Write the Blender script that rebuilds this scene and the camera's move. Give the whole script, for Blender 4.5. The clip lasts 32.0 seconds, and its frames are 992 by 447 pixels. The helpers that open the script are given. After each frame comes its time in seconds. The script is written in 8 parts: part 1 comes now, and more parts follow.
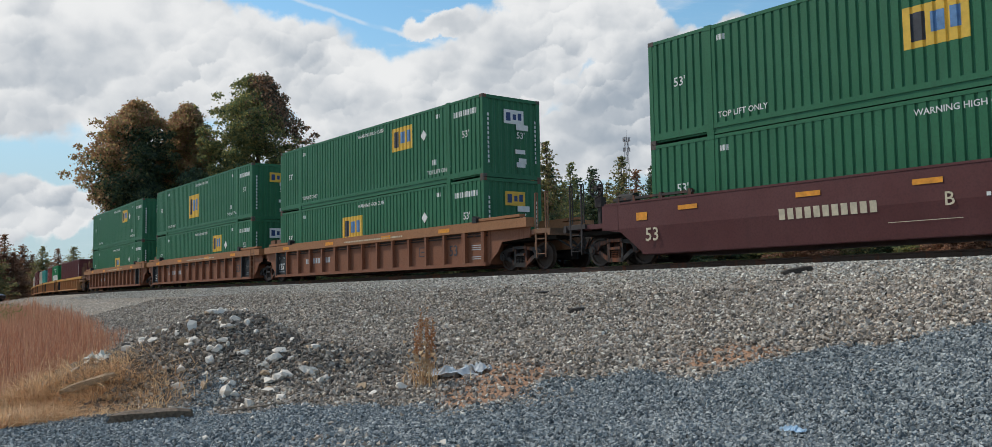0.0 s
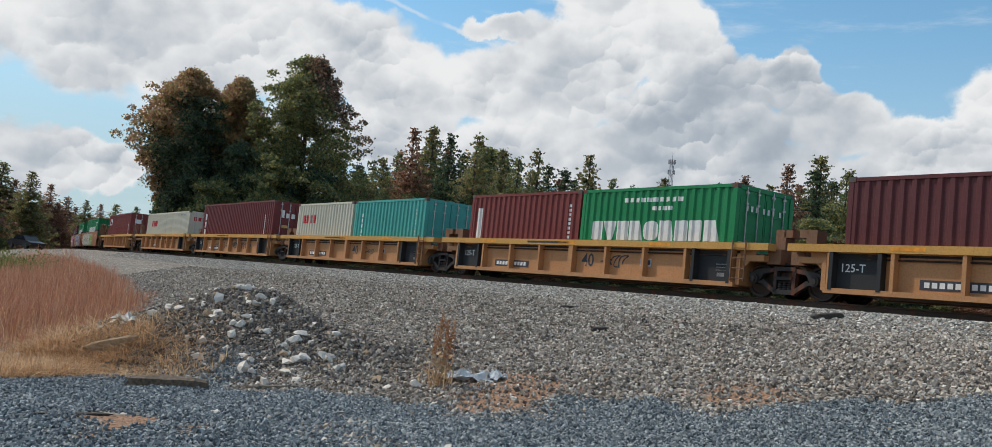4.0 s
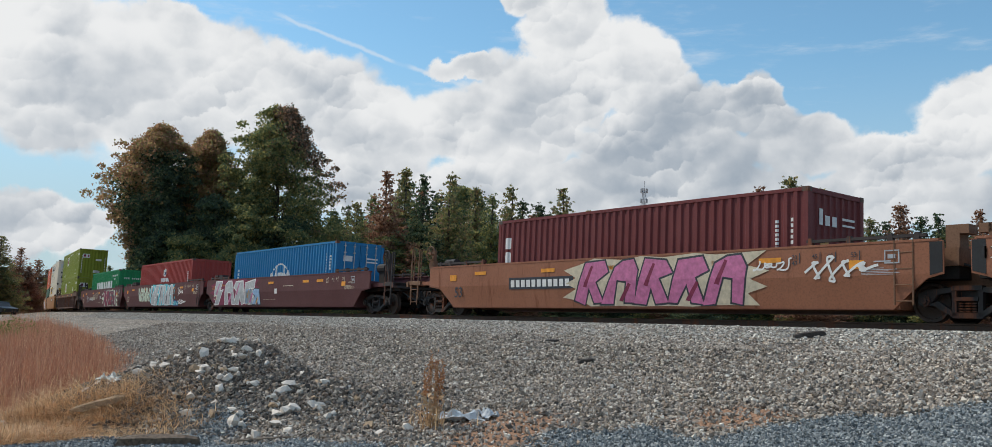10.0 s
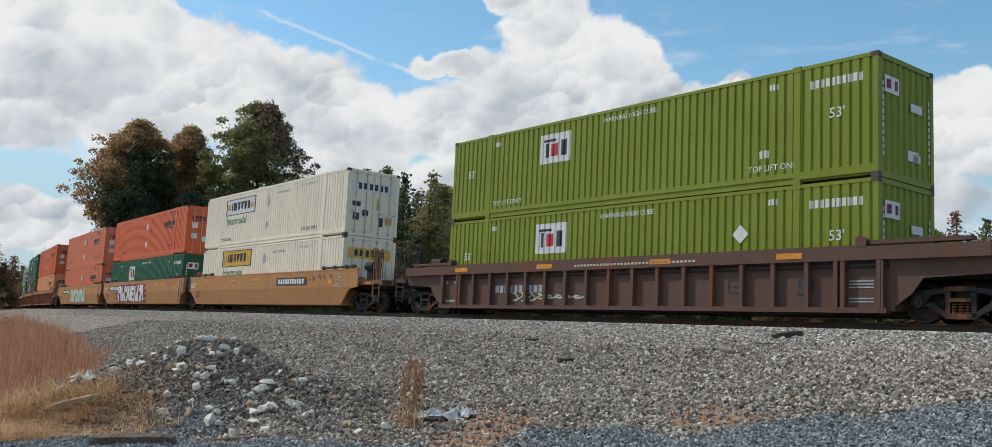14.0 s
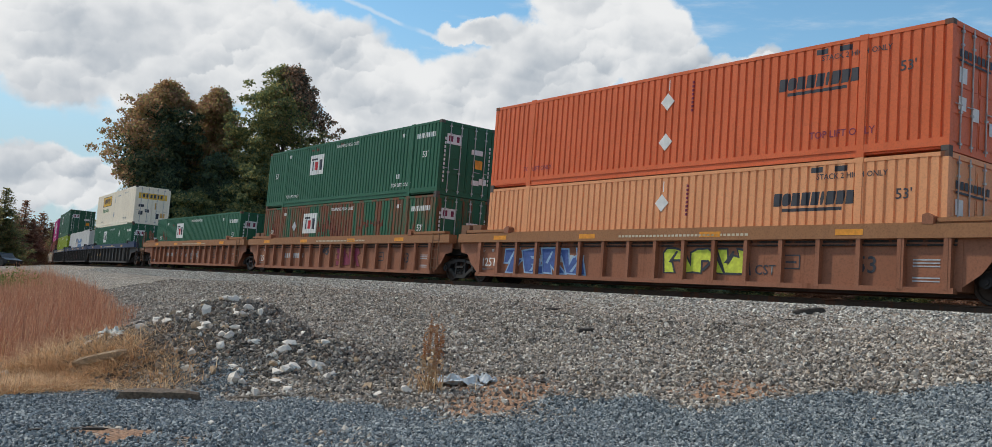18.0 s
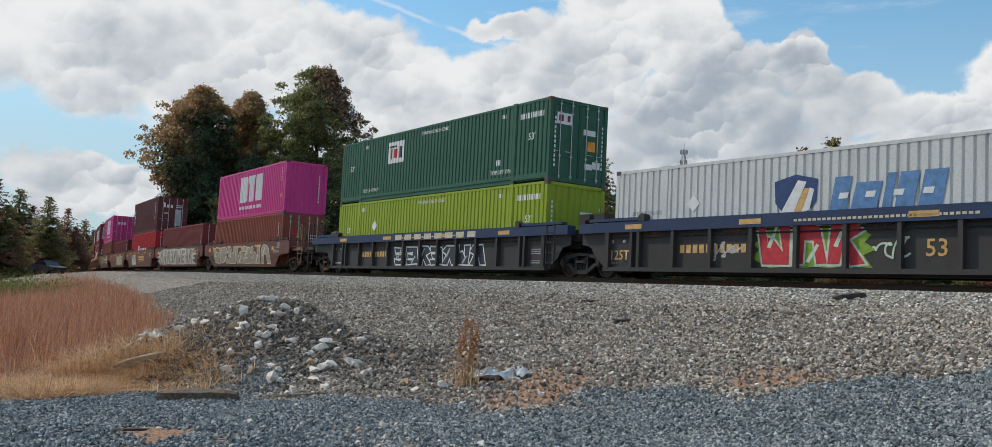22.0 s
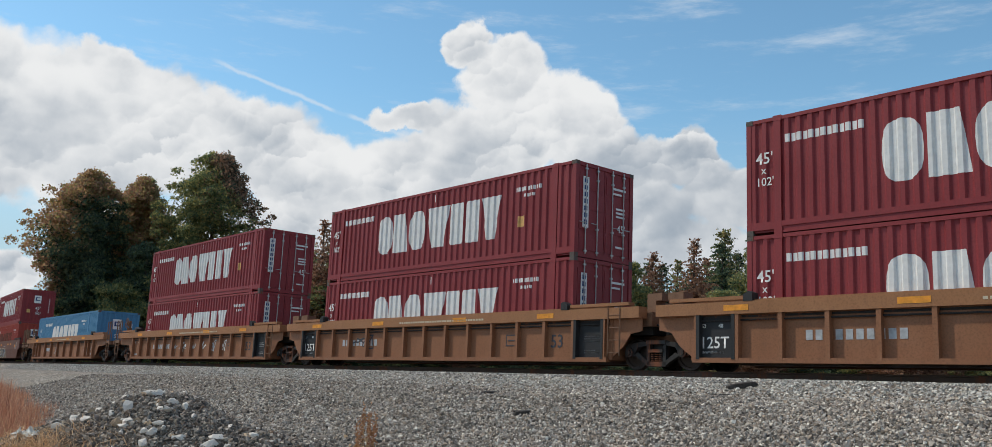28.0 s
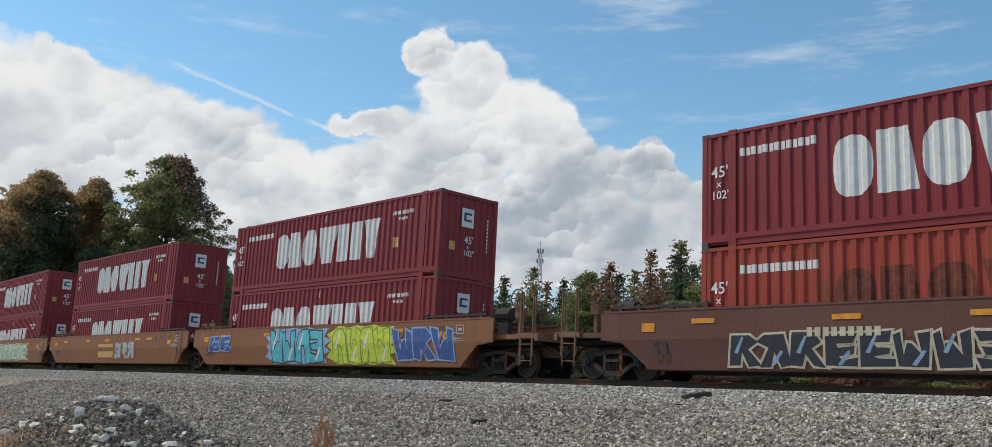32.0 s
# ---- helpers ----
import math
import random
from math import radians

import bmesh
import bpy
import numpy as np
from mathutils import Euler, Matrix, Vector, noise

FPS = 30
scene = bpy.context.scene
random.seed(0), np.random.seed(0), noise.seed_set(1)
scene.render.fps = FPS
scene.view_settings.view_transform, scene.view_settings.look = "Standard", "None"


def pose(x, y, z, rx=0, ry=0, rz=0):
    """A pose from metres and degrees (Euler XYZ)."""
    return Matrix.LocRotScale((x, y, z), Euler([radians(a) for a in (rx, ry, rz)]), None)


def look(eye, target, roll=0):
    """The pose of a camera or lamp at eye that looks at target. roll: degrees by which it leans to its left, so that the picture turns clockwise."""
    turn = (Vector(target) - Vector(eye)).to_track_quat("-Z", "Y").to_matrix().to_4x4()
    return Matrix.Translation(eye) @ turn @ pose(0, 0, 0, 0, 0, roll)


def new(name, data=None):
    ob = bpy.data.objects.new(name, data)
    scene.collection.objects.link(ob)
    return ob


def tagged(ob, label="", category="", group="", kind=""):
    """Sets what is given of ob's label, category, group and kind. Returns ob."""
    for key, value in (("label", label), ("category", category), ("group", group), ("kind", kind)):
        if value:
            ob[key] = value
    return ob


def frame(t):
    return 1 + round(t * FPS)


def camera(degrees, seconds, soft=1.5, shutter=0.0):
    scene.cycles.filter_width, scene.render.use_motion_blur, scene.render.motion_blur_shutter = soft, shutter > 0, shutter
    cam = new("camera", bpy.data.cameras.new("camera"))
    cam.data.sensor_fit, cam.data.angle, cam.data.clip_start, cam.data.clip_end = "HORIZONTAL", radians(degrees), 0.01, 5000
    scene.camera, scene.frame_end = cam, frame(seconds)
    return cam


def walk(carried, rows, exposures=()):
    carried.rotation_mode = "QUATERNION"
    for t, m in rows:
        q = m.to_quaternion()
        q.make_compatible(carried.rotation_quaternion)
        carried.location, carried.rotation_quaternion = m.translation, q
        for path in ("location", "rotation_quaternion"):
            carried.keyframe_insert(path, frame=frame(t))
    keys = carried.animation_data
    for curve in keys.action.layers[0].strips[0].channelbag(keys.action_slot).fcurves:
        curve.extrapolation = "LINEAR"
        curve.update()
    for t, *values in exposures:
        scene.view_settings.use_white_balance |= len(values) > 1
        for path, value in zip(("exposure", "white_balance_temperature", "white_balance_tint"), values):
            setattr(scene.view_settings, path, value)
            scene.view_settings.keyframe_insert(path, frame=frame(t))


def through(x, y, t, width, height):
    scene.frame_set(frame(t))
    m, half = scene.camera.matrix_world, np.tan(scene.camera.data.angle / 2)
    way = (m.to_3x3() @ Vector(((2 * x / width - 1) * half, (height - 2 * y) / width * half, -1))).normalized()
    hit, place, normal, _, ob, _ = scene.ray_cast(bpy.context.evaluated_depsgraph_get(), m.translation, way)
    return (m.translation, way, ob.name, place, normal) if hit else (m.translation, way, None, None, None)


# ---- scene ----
# The lens, and the hand-held camera's rows: seconds, place, yaw, pitch, roll.
cam = camera(56.66, 32.0, 0.6)
PATH = [
    (0.0, -0.080, 0.072, 1.560, 51.60, 4.33, 0.99),
    (0.5, -0.030, 0.066, 1.552, 51.86, 2.81, 1.42),
    (1.0, -0.008, 0.075, 1.562, 50.80, 3.14, 0.07),
    (1.5, 0.015, 0.046, 1.563, 51.72, 4.53, -1.15),
    (2.0, 0.021, 0.024, 1.566, 52.74, 5.30, -1.64),
    (2.5, 0.015, 0.001, 1.579, 53.18, 4.60, -2.00),
    (3.0, -0.005, 0.032, 1.595, 51.90, 3.86, -3.30),
    (3.5, -0.035, 0.102, 1.614, 52.58, 4.49, -5.09),
    (5.5, -0.052, 0.082, 1.616, 53.92, 4.60, -6.52),
    (6.0, -0.049, 0.074, 1.616, 54.06, 4.77, -6.31),
    (6.5, -0.043, 0.060, 1.616, 54.51, 4.99, -6.18),
    (7.0, -0.048, 0.068, 1.607, 54.72, 4.78, -5.83),
    (7.5, -0.026, 0.069, 1.611, 55.29, 5.13, -5.18),
    (8.0, -0.004, 0.065, 1.617, 54.70, 5.30, -4.36),
    (8.5, -0.007, 0.099, 1.621, 54.24, 5.91, -3.62),
    (9.0, -0.011, 0.103, 1.626, 53.59, 6.75, -3.34),
    (9.5, -0.007, 0.002, 1.625, 52.68, 6.67, -3.12),
    (10.0, -0.008, -0.037, 1.605, 52.15, 6.98, -2.55),
    (10.5, -0.008, -0.029, 1.607, 52.03, 6.93, -2.45),
    (11.0, 0.002, -0.030, 1.611, 50.42, 6.66, -2.48),
    (11.5, 0.012, -0.032, 1.611, 49.90, 7.13, -2.47),
    (12.0, 0.018, -0.046, 1.607, 49.95, 7.48, -2.15),
    (12.5, 0.018, -0.051, 1.611, 50.31, 7.82, -2.09),
    (13.0, 0.008, -0.055, 1.611, 50.75, 7.58, -2.38),
    (13.5, 0.001, -0.040, 1.605, 51.00, 7.23, -2.66),
    (14.0, -0.017, -0.020, 1.615, 50.92, 6.94, -2.75),
    (14.5, -0.023, -0.033, 1.606, 51.16, 6.52, -2.92),
    (15.0, -0.007, -0.031, 1.610, 51.40, 6.04, -3.00),
    (15.5, -0.016, -0.037, 1.586, 51.41, 5.46, -3.34),
    (17.5, 0.011, -0.047, 1.588, 51.71, 5.35, -4.19),
    (18.0, 0.011, -0.046, 1.600, 52.20, 4.93, -4.35),
    (18.5, -0.017, -0.031, 1.588, 52.67, 4.97, -4.49),
    (19.0, -0.011, -0.055, 1.589, 52.57, 5.68, -4.63),
    (19.5, -0.019, -0.076, 1.586, 52.74, 6.10, -4.88),
    (20.0, -0.012, -0.082, 1.585, 53.03, 5.61, -4.73),
    (20.5, 0.005, -0.070, 1.580, 53.66, 4.98, -4.37),
    (21.0, 0.018, -0.052, 1.574, 53.60, 4.33, -4.06),
    (21.5, 0.015, -0.012, 1.576, 54.09, 3.86, -3.57),
    (22.0, -0.010, 0.020, 1.577, 54.50, 4.48, -2.88),
    (22.5, -0.044, 0.078, 1.576, 54.32, 5.20, -2.17),
    (23.0, -0.050, 0.111, 1.595, 54.00, 5.95, -2.27),
    (23.5, -0.033, 0.037, 1.596, 53.34, 6.53, -2.56),
    (24.0, -0.022, -0.029, 1.601, 53.19, 6.95, -2.69),
    (24.5, 0.007, -0.047, 1.612, 52.27, 7.24, -3.23),
    (26.5, 0.031, -0.022, 1.619, 49.56, 9.97, -3.14),
    (27.0, 0.022, -0.018, 1.615, 49.21, 10.34, -2.74),
    (27.5, 0.036, -0.002, 1.625, 48.86, 10.26, -2.58),
    (28.0, 0.018, 0.008, 1.614, 48.34, 10.26, -2.41),
    (28.5, 0.011, -0.005, 1.600, 47.91, 10.18, -2.43),
    (29.0, 0.024, -0.005, 1.605, 47.43, 10.19, -2.35),
    (29.5, 0.051, 0.022, 1.617, 47.25, 10.21, -2.21),
    (30.0, 0.048, -0.026, 1.600, 47.06, 10.39, -2.26),
    (30.5, 0.057, -0.016, 1.605, 46.59, 10.51, -2.30),
    (31.0, 0.063, -0.055, 1.618, 46.10, 10.78, -2.27),
    (31.5, 0.055, -0.067, 1.617, 45.54, 10.94, -2.50),
    (32.0, 0.046, -0.061, 1.609, 45.64, 10.90, -2.77),
]
walk(cam, [(t, pose(x, y, z, 90 + p, r, w)) for t, x, y, z, w, p, r in PATH])

# ---- world: blue sky with heaped clouds, and a sun veiled by them ----
SUN_EL, SUN_AZ = 48.0, 209.0     # elevation; compass turn of the sun, counter-clockwise from +x
# cloud heaps: degrees round from -x towards +y, degrees up, half width, half height
HEAPS = [
    (16.0, 13.9, 6.7, 5.1), (20.7, 14.1, 6.3, 3.9), (25.5, 13.6, 5.5, 3.5), (29.8, 12.2, 4.7, 3.0), (16.9, 17.3, 2.4, 2.2),
    (39.1, 20.9, 1.9, 1.9), (42.3, 18.7, 3.5, 2.6), (45.3, 17.2, 4.1, 2.4), (41.5, 15.3, 5.1, 2.4), (35.8, 16.0, 3.3, 0.9),
    (38.0, 13.0, 5.9, 2.4), (52.8, 14.6, 3.3, 2.0), (48.8, 14.4, 4.3, 2.6), (55.4, 12.3, 4.7, 2.2), (47.3, 11.8, 5.9, 2.2),
    (67.6, 14.0, 5.1, 2.2), (70.4, 15.6, 2.4, 1.6), (63.4, 11.6, 7.4, 1.8), (11.8, 13.6, 11.7, 4.7), (21.4, 14.2, 6.7, 3.5),
    (10.4, 5.4, 4.3, 2.0), (13.4, 5.2, 2.8, 1.6), (44.0, 9.0, 26.0, 2.4), (27.0, 12.6, 3.2, 2.8)]


def sky_world():
    w = bpy.data.worlds.new("sky")
    scene.world = w
    w.use_nodes = True
    nt = w.node_tree
    nt.nodes.clear()
    N, L = nt.nodes.new, nt.links.new

    def mth(op, a, b=0.0, c=0.0, clamp=False):
        m = N("ShaderNodeMath")
        m.operation, m.use_clamp = op, clamp
        for sock, v in zip(m.inputs, (a, b, c)):
            if isinstance(v, (int, float)):
                sock.default_value = v
            else:
                L(v, sock)
        return m.outputs[0]

    def vec(op, a, b):
        m = N("ShaderNodeVectorMath")
        m.operation = op
        for sock, v in zip(m.inputs, (a, b)):
            if isinstance(v, tuple):
                sock.default_value = v
            else:
                L(v, sock)
        return m

    def step(v, lo, hi):
        m = N("ShaderNodeMapRange")
        m.interpolation_type = "SMOOTHSTEP"
        m.inputs["From Min"].default_value, m.inputs["From Max"].default_value = lo, hi
        L(v, m.inputs["Value"])
        return m.outputs[0]

    def fbm(v, scale, detail, rough=0.55):
        n = N("ShaderNodeTexNoise")
        n.inputs["Scale"].default_value, n.inputs["Detail"].default_value, n.inputs["Roughness"].default_value = scale, detail, rough
        L(v, n.inputs["Vector"])
        return n

    out, bg = N("ShaderNodeOutputWorld"), N("ShaderNodeBackground")
    tc = N("ShaderNodeTexCoord")
    d = tc.outputs["Generated"]
    sep = N("ShaderNodeSeparateXYZ")
    L(d, sep.inputs[0])
    x, y, z = sep.outputs
    az = mth("MULTIPLY", mth("ARCTAN2", y, mth("MULTIPLY", x, -1.0)), 57.29578)
    el = mth("MULTIPLY", mth("ARCSINE", z), 57.29578)
    com = N("ShaderNodeCombineXYZ")
    L(az, com.inputs[0])
    L(el, com.inputs[1])
    # ragged edges: shift the place by two sizes of swirl
    swirl = fbm(d, 9.0, 3.0, 0.55)
    fine = fbm(d, 30.0, 5.0, 0.6)
    off = vec("MULTIPLY", vec("SUBTRACT", swirl.outputs["Color"], (0.5, 0.5, 0.5)).outputs[0], (6.0, 4.5, 0.0)).outputs[0]
    off2 = vec("MULTIPLY", vec("SUBTRACT", fine.outputs["Color"], (0.5, 0.5, 0.5)).outputs[0], (2.2, 1.8, 0.0)).outputs[0]
    p = vec("ADD", vec("ADD", com.outputs[0], off).outputs[0], off2).outputs[0]
    dens = None
    for a, e, ra, re in HEAPS:
        v = vec("MULTIPLY", vec("SUBTRACT", p, (a, e, 0.0)).outputs[0], (1.0 / ra, 1.0 / re, 0.0)).outputs[0]
        q = mth("SUBTRACT", 1.15, vec("DOT_PRODUCT", v, v).outputs["Value"])
        dens = q if dens is None else mth("SMOOTH_MAX", dens, q, 0.25)
    # the rest of the sky: broken cloud of the same kind
    wide = fbm(d, 2.6, 6.0, 0.6)
    rest = mth("MULTIPLY", mth("SUBTRACT", wide.outputs[0], 0.52), 6.0)
    away = step(mth("ABSOLUTE", mth("SUBTRACT", az, 40.0)), 36.0, 46.0)
    above = step(el, 26.0, 34.0)
    rest = mth("SUBTRACT", rest, mth("MULTIPLY", mth("SUBTRACT", 1.0, mth("MAXIMUM", away, above)), 6.0))
    dens = mth("MAXIMUM", dens, rest)
    domes = []
    for size, swing in ((3.6, 0.22), (1.35, 0.30)):
        vo = N("ShaderNodeTexVoronoi")
        vo.feature = "SMOOTH_F1"
        vo.inputs["Scale"].default_value, vo.inputs["Smoothness"].default_value = 1.0, 0.25
        at = vec("MULTIPLY", vec("ADD", com.outputs[0], vec("MULTIPLY", off2, (swing * 3, swing * 3, 0.0)).outputs[0]).outputs[0], (1.0 / size, 1.25 / size, 0.0)).outputs[0]
        L(at, vo.inputs["Vector"])
        side = vec("DOT_PRODUCT", vec("SUBTRACT", at, vo.outputs["Position"]).outputs[0], (-0.45, 0.9, 0.0)).outputs["Value"]
        domes.append((vo.outputs["Distance"], side))
        dens = mth("ADD", dens, mth("MULTIPLY", mth("SUBTRACT", 0.42, vo.outputs["Distance"]), 0.45 if size > 2 else 0.30))
    cover = step(dens, 0.0, 0.38)
    towards = (-0.010, -0.004, 0.013)

    def slope(size, detail, rough, reach):
        a = fbm(d, size, detail, rough)
        b = fbm(vec("ADD", d, tuple(reach * c for c in towards)).outputs[0], size, detail, rough)
        return mth("SUBTRACT", a.outputs[0], b.outputs[0])
    patch = step(fbm(vec("ADD", d, (3.0, 1.0, 2.0)).outputs[0], 7.0, 2.0, 0.5).outputs[0], 0.40, 0.66)
    # light on the heaps: domes at two sizes, bright on their upper sides, and grey in the thick middles
    shade = mth("MULTIPLY", step(mth("ADD", dens, mth("MULTIPLY", mth("SUBTRACT", swirl.outputs[0], 0.5), 2.2)), 0.25, 1.3), -0.30)
    shade = mth("ADD", mth("ADD", shade, 0.80), mth("ADD", mth("MULTIPLY", domes[0][1], 0.20), mth("MULTIPLY", mth("MULTIPLY", domes[1][1], 0.30), patch)))
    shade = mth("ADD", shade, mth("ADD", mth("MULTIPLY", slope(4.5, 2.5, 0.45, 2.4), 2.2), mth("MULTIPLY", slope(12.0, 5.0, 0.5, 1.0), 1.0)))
    field = fbm(vec("ADD", vec("MULTIPLY", d, (1.0, 1.0, 1.9)).outputs[0], (1.3, 0.2, 0.7)).outputs[0], 5.2, 4.0, 0.55)
    shade = mth("ADD", shade, mth("MULTIPLY", mth("SUBTRACT", field.outputs[0], 0.53), 1.5))
    base = mth("MULTIPLY", mth("SUBTRACT", 1.0, step(mth("ADD", el, mth("MULTIPLY", mth("SUBTRACT", swirl.outputs[0], 0.5), 9.0)), 9.0, 15.5)), mth("ADD", 0.35, mth("MULTIPLY", step(az, 33.0, 47.0), 0.65)))
    shade = mth("SUBTRACT", shade, mth("MULTIPLY", mth("MULTIPLY", base, mth("ADD", field.outputs[0], 0.1)), 0.52))
    shade = mth("ADD", shade, mth("MULTIPLY", mth("SUBTRACT", fine.outputs[0], 0.5), 0.22))
    tint = N("ShaderNodeMix")
    tint.data_type = "RGBA"
    L(step(shade, -0.1, 1.0), tint.inputs[0])
    tint.inputs[6].default_value, tint.inputs[7].default_value = (0.33, 0.39, 0.46, 1), (0.84, 0.85, 0.855, 1)
    # thin high veils
    veil_n = fbm(vec("MULTIPLY", d, (3.0, 3.0, 16.0)).outputs[0], 2.2, 6.0, 0.65)
    veil = mth("MULTIPLY", step(veil_n.outputs[0], 0.50, 0.78), 0.5)
    # an old vapour trail, broken in two
    wob = mth("MULTIPLY", mth("SUBTRACT", fine.outputs[0], 0.5), 0.5)
    line = mth("ABSOLUTE", mth("ADD", mth("SUBTRACT", mth("ADD", el, mth("MULTIPLY", mth("SUBTRACT", az, 23.7), 0.272)), 18.45), wob))
    ends = mth("MULTIPLY", mth("MULTIPLY", step(az, 22.5, 24.0), mth("SUBTRACT", 1.0, step(az, 34.5, 36.0))), mth("SUBTRACT", 1.0, mth("MULTIPLY", mth("SUBTRACT", step(az, 30.2, 30.8), step(az, 31.3, 31.9)), 0.8)))
    trail = mth("MULTIPLY", mth("MULTIPLY", mth("SUBTRACT", 1.0, step(line, 0.02, 0.20)), ends), 0.5)
    veil = mth("MAXIMUM", veil, trail)
    sky = N("ShaderNodeTexSky")
    sky.sky_type, sky.sun_disc = "NISHITA", False
    sky.sun_elevation, sky.sun_rotation = radians(SUN_EL), radians(90 - SUN_AZ)
    sky.air_density, sky.dust_density, sky.ozone_density = 1.0, 0.3, 2.0
    blue = vec("MULTIPLY", sky.outputs[0], (0.122, 0.157, 0.151)).outputs[0]
    low = N("ShaderNodeMix")
    low.data_type = "RGBA"
    L(mth("MULTIPLY", mth("SUBTRACT", 1.0, step(el, 3.0, 19.0)), 0.85), low.inputs[0])
    L(blue, low.inputs[6])
    low.inputs[7].default_value = (0.43, 0.54, 0.62, 1)
    blue = low.outputs[2]
    m1 = N("ShaderNodeMix")
    m1.data_type = "RGBA"
    L(veil, m1.inputs[0])
    L(blue, m1.inputs[6])
    m1.inputs[7].default_value = (0.72, 0.78, 0.84, 1)
    m2 = N("ShaderNodeMix")
    m2.data_type = "RGBA"
    L(cover, m2.inputs[0])
    L(m1.outputs[2], m2.inputs[6])
    L(tint.outputs[2], m2.inputs[7])
    L(m2.outputs[2], bg.inputs[0])
    bg.inputs["Strength"].default_value = 1.0
    L(bg.outputs[0], out.inputs[0])


sky_world()
sun = new("sun", bpy.data.lights.new("sun", "SUN"))
sun.data.energy, sun.data.angle, sun.data.color = 2.6, radians(2.5), (1.0, 0.90, 0.76)
az, el = radians(SUN_AZ), radians(SUN_EL)
sun.matrix_world = look((0, 0, 60), (-60 * math.cos(az) * math.cos(el), -60 * math.sin(az) * math.cos(el), 60 - 60 * math.sin(el)))

# ---- helpers for building ----
MESHES = {}
MATS = {}


def nodes_of(name):
    m = bpy.data.materials.new(name)
    m.use_nodes = True
    nt = m.node_tree
    return m, nt, nt.nodes["Principled BSDF"], nt.nodes.new, nt.links.new


def rgb(c):
    return (*c, 1.0)


def ramp(N, stops):
    r = N("ShaderNodeValToRGB")
    e = r.color_ramp.elements
    e[0].position, e[0].color = stops[0][0], rgb(stops[0][1])
    e[1].position, e[1].color = stops[-1][0], rgb(stops[-1][1])
    for p, c in stops[1:-1]:
        k = e.new(p)
        k.color = rgb(c)
    return r


def noise_tex(N, L, vec, scale, detail=4.0, rough=0.55):
    n = N("ShaderNodeTexNoise")
    n.inputs["Scale"].default_value, n.inputs["Detail"].default_value, n.inputs["Roughness"].default_value = scale, detail, rough
    if vec is not None:
        L(vec, n.inputs["Vector"])
    return n


def mix_rgb(N, L, fac, a, b, blend="MIX"):
    m = N("ShaderNodeMix")
    m.data_type, m.blend_type = "RGBA", blend
    for sock, v in ((m.inputs[0], fac), (m.inputs[6], a), (m.inputs[7], b)):
        if isinstance(v, (int, float)):
            sock.default_value = v
        elif isinstance(v, tuple):
            sock.default_value = rgb(v)
        else:
            L(v, sock)
    return m.outputs[2]


def math_node(N, L, op, a, b=0.0, clamp=False):
    m = N("ShaderNodeMath")
    m.operation, m.use_clamp = op, clamp
    for sock, v in zip(m.inputs, (a, b)):
        if isinstance(v, (int, float)):
            sock.default_value = v
        else:
            L(v, sock)
    return m.outputs[0]


def paint(name, col, rough=0.5, grime=0.35, rust=0.0, streak=0.35, metal=0.0):
    """Painted steel: faded patches, dirt running down, rust spots."""
    key = ("paint", name)
    if key in MATS:
        return MATS[key]
    m, nt, b, N, L = nodes_of(name)
    tc, oi = N("ShaderNodeTexCoord"), N("ShaderNodeObjectInfo")
    vec = N("ShaderNodeVectorMath")
    vec.operation = "ADD"
    L(tc.outputs["Object"], vec.inputs[0])
    L(oi.outputs["Random"], vec.inputs[1])
    v = vec.outputs[0]
    mp = N("ShaderNodeMapping")
    mp.inputs["Scale"].default_value = (1.0, 1.0, 0.12)
    L(v, mp.inputs["Vector"])
    big = noise_tex(N, L, v, 0.7, 5)
    run = noise_tex(N, L, mp.outputs[0], 3.2, 5, 0.65)
    fine = noise_tex(N, L, v, 22.0, 3)
    dark = tuple(c * 0.45 + 0.012 for c in col)
    fade = tuple(min(1, c * 1.1 + 0.012) for c in col)
    r1 = ramp(N, [(0.30, (0, 0, 0)), (0.70, (1, 1, 1))])
    L(big.outputs[0], r1.inputs[0])
    c1 = mix_rgb(N, L, r1.outputs[0], col, fade)
    r2 = ramp(N, [(0.52, (0, 0, 0)), (0.78, (streak, streak, streak))])
    L(run.outputs[0], r2.inputs[0])
    c2 = mix_rgb(N, L, r2.outputs[0], c1, dark)
    r3 = ramp(N, [(0.45, (0, 0, 0)), (0.75, (grime, grime, grime))])
    L(fine.outputs[0], r3.inputs[0])
    c3 = mix_rgb(N, L, r3.outputs[0], c2, dark)
    if rust > 0:
        rn = noise_tex(N, L, mp.outputs[0], 1.6, 8, 0.72)
        rr = ramp(N, [(0.62 - 0.22 * rust, (0, 0, 0)), (0.70 - 0.20 * rust, (1, 1, 1))])
        L(rn.outputs[0], rr.inputs[0])
        rc = mix_rgb(N, L, fine.outputs[0], (0.13, 0.035, 0.018), (0.24, 0.09, 0.04))
        c3 = mix_rgb(N, L, rr.outputs[0], c3, rc)
    L(c3, b.inputs["Base Color"])
    rg = math_node(N, L, "MULTIPLY_ADD", fine.outputs[0], 0.3)
    nt.nodes[-1].inputs[2].default_value = rough - 0.12
    L(rg, b.inputs["Roughness"])
    b.inputs["Metallic"].default_value = metal
    b.inputs["Specular IOR Level"].default_value = 0.28
    bp = N("ShaderNodeBump")
    bp.inputs["Strength"].default_value, bp.inputs["Distance"].default_value = 0.25, 0.01
    L(big.outputs[0], bp.inputs["Height"])
    L(bp.outputs[0], b.inputs["Normal"])
    MATS[key] = m
    return m


